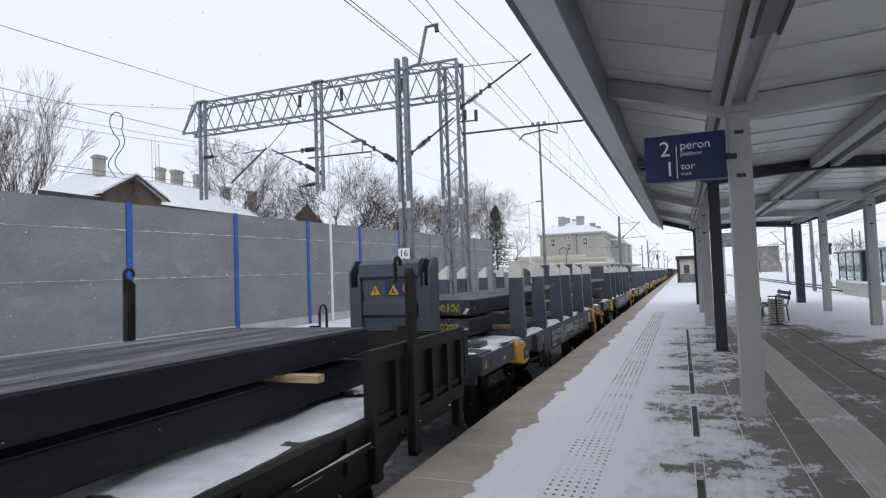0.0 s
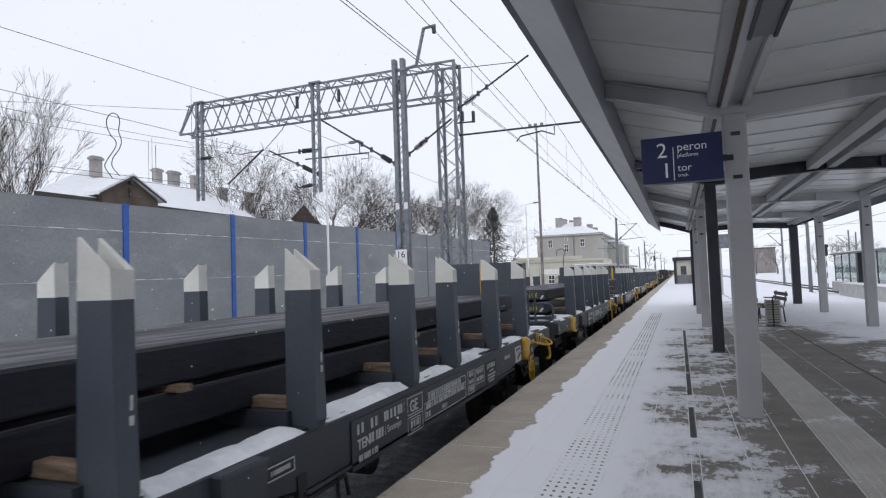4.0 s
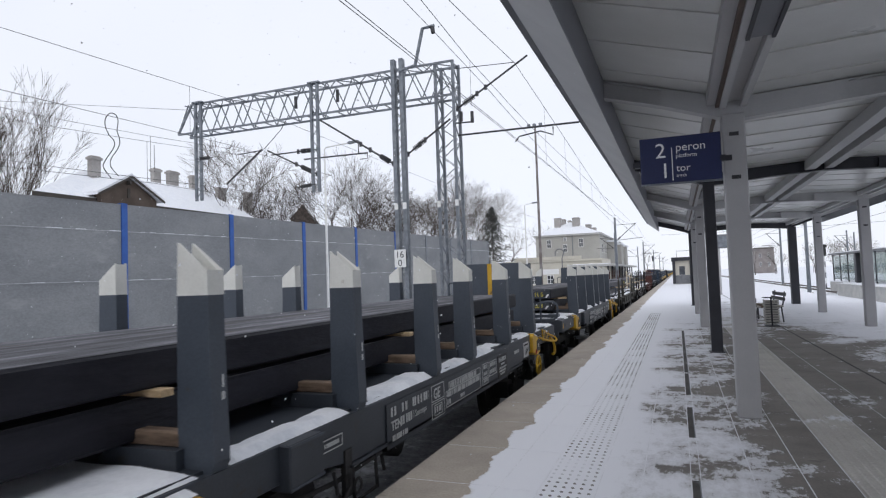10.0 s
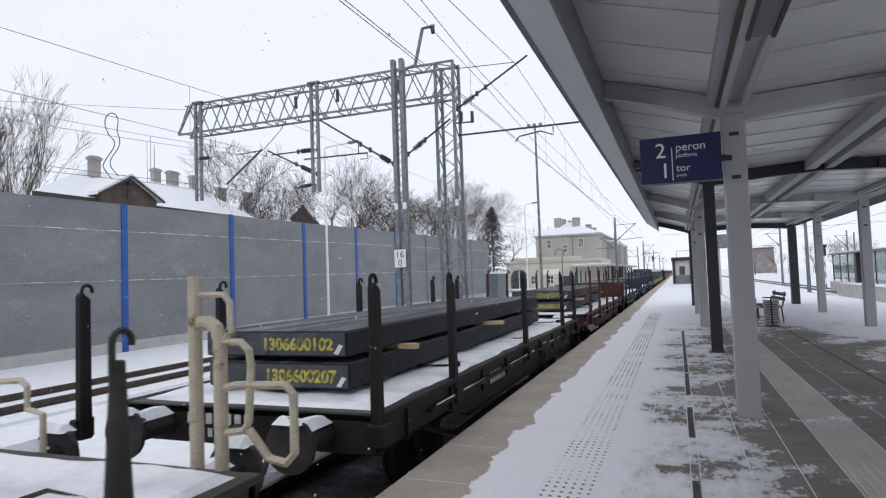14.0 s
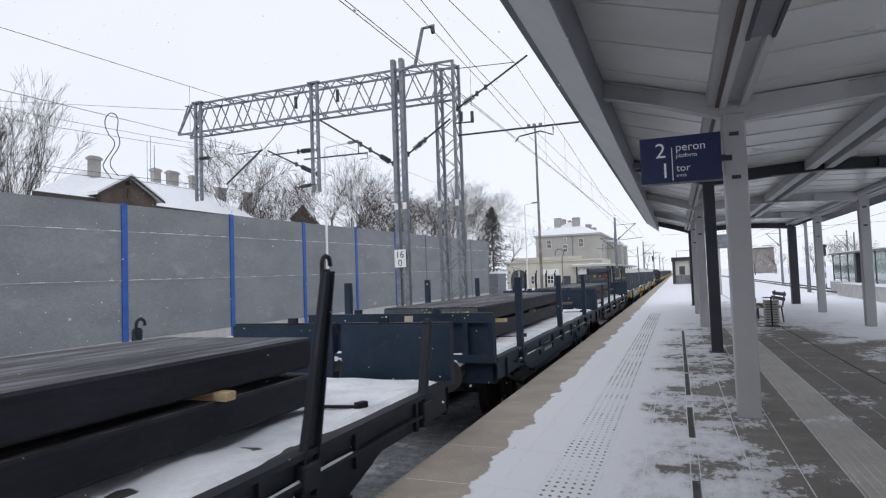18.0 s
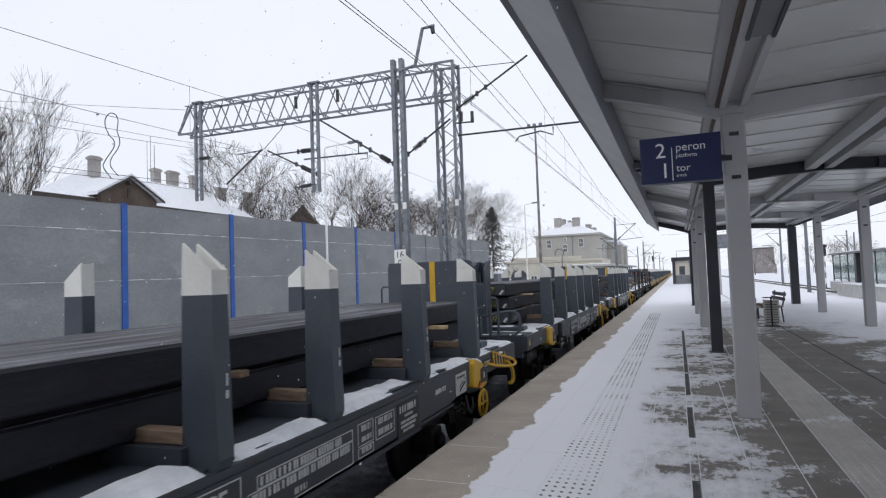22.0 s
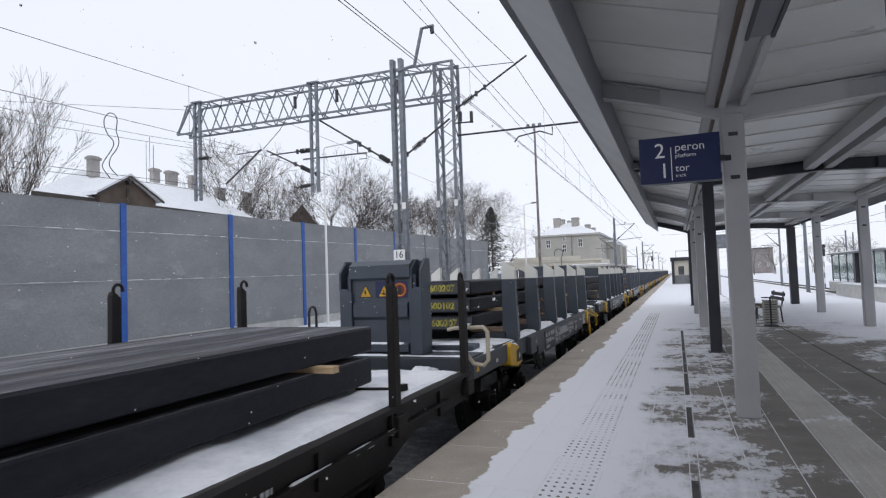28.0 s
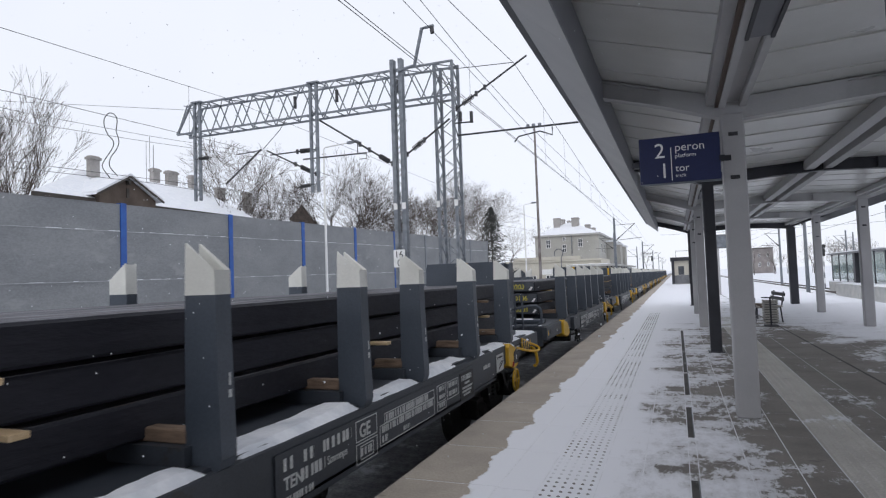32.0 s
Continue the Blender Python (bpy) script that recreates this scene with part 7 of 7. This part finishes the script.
FLATS = (
    (-4.6, 11.2, "dark brown flat wagon with ribbed end flap and snowy deck", BROWN, (0.6, 2.6, 4.8, 9.6), "thin", False, True, False, -3.9, 5.3, None),
    (112.2, 10.9, "olive-grey flat wagon with conical hooked stakes and cream rails", OLIVE, (0.45, 2.35, 8.2, 9.97), "cone", False, False, "tall", 113.15, 121.9, None),
    (124.7, 10.7, "dark brown flat wagon with flat hooked stakes and snowy deck", BROWN, (-0.03, 1.82, 5.3, 8.75, 10.4), "flat", False, False, False, 125.3, 133.7, None),
    (137.1, 10.93, "red-oxide flat wagon with tall hooked stakes and raised end flap", RUSTR, (0.7, 2.9, 5.1, 7.4, 9.6), "lean", False, True, False, 137.8, 145.8, None),
    (149.55, 11.8, "slate-grey flat wagon with ribbed end flap and leaning hooked stakes", SLATE, (1.48, 3.49, 5.53, 9.05, 11.05), "lean", True, True, False, 151.1, 159.6, None),
    (163.2, 10.9, "faded navy flat wagon with ribbed end flap and square stakes", NAVYP, (1.45, 4.97, 8.6), "square", True, True, False, 164.4, 171.9, None),
    (174.49, 12.06, "dark slate flat wagon with leaning hooked stakes", SLATE, (1.45, 3.39, 5.45, 8.92, 11.03), "lean", True, True, False, 176.1, 184.9, None),
    (227.0, 10.7, "dark brown flat wagon with hooked stakes and deep snow", BROWN, (1.3, 4.3, 5.8, 8.6, 10.2), "flat", False, False, False, 227.2, 236.2, None),
    (239.0, 10.7, "dark brown flat wagon with hooked stakes beside snowy slabs", BROWN, (1.6, 5.2, 8.70, 10.60), "flat", False, False, "low", 239.7, 248.4, None),
)
for u, ln, lab, mat, stakes, kind, lf, tf, rails, s0, s1, sm in FLATS:
    put(flat_wagon(lab, ln, mat, stakes, kind, lf, tf, rails, 0.08 if mat is OLIVE else 0.24, mat is OLIVE, sm), u, 0, 0)
    load(s0, s1, 2, 1.29, 0.31, 0.25, rnd, 0.45)

# the first flat wagon carries a ribbed side flap near its trailing end
first = [q for q, u, x, z in TRAIN if q.name.startswith("flat_wagon") and u == -4.6][0]
sf = part("side_flap", Geo().box(1.40, 1.43, 8.92, 11.03, 1.02, 1.75), BROWN, first, "upright ribbed steel side flap")
for a, b, c, d in [(8.92, 11.03, 1.64, 1.76), (8.92, 11.03, 1.02, 1.14)] + [(8.92 + k * 0.41, 9.0 + k * 0.41, 1.14, 1.64) for k in range(6)]:
    part("flap_rib", Geo().box(1.43, 1.49, a, b, c, d), BROWN, sf)
for y in (8.98, 9.75, 10.9):
    part("flap_hinge", Geo().box(1.41, 1.50, y - 0.06, y + 0.06, 0.72, 1.02), BROWN, sf, bevel=0.01)

for thing, u, x, z in TRAIN:
    thing.matrix_basis = pose(TRACK + x, u, RAIL + z)


# ------------------------------------------------------------------ falling snow
def falling_snow():
    """Loose flakes in the open air beside the platform, sinking together."""
    rn, g = random.Random(77), Geo()
    for i in range(11000):
        x, y, z = rn.uniform(-9.0, -1.0), rn.uniform(1.4, 10.0), rn.uniform(-0.6, 46.0)
        r = rn.uniform(0.003, 0.0065)
        q = Vector((rn.uniform(-1, 1), rn.uniform(-1, 1), rn.uniform(-1, 1))).normalized() * r
        w = q.orthogonal().normalized() * r
        u = q.cross(w).normalized() * r
        p = Vector((x, y, z))
        g.add([tuple(p + q), tuple(p - q * 0.7), tuple(p + w), tuple(p - w), tuple(p + u), tuple(p - u * 0.6)],
              [(0, 2, 4), (0, 4, 3), (0, 3, 5), (0, 5, 2), (1, 4, 2), (1, 3, 4), (1, 5, 3), (1, 2, 5)])
    return tagged(part("falling_snow", g, SNOW), "sparse white snowflakes drifting down in still air", "snow", kind="stuff")


FLURRY = falling_snow()


# ------------------------------------------------------------------ what moves
def motions():
    times = [2.0 * k for k in range(17)]
    for thing, u, x, z in TRAIN:
        walk(thing, [(t, pose(TRACK + x, u - gone(t), RAIL + z)) for t in times])
    walk(FLURRY, [(t, pose(0.03 * t, -0.02 * t, -1.18 * t)) for t in (0.0, 8.0, 16.0, 24.0, 32.0)])


motions()
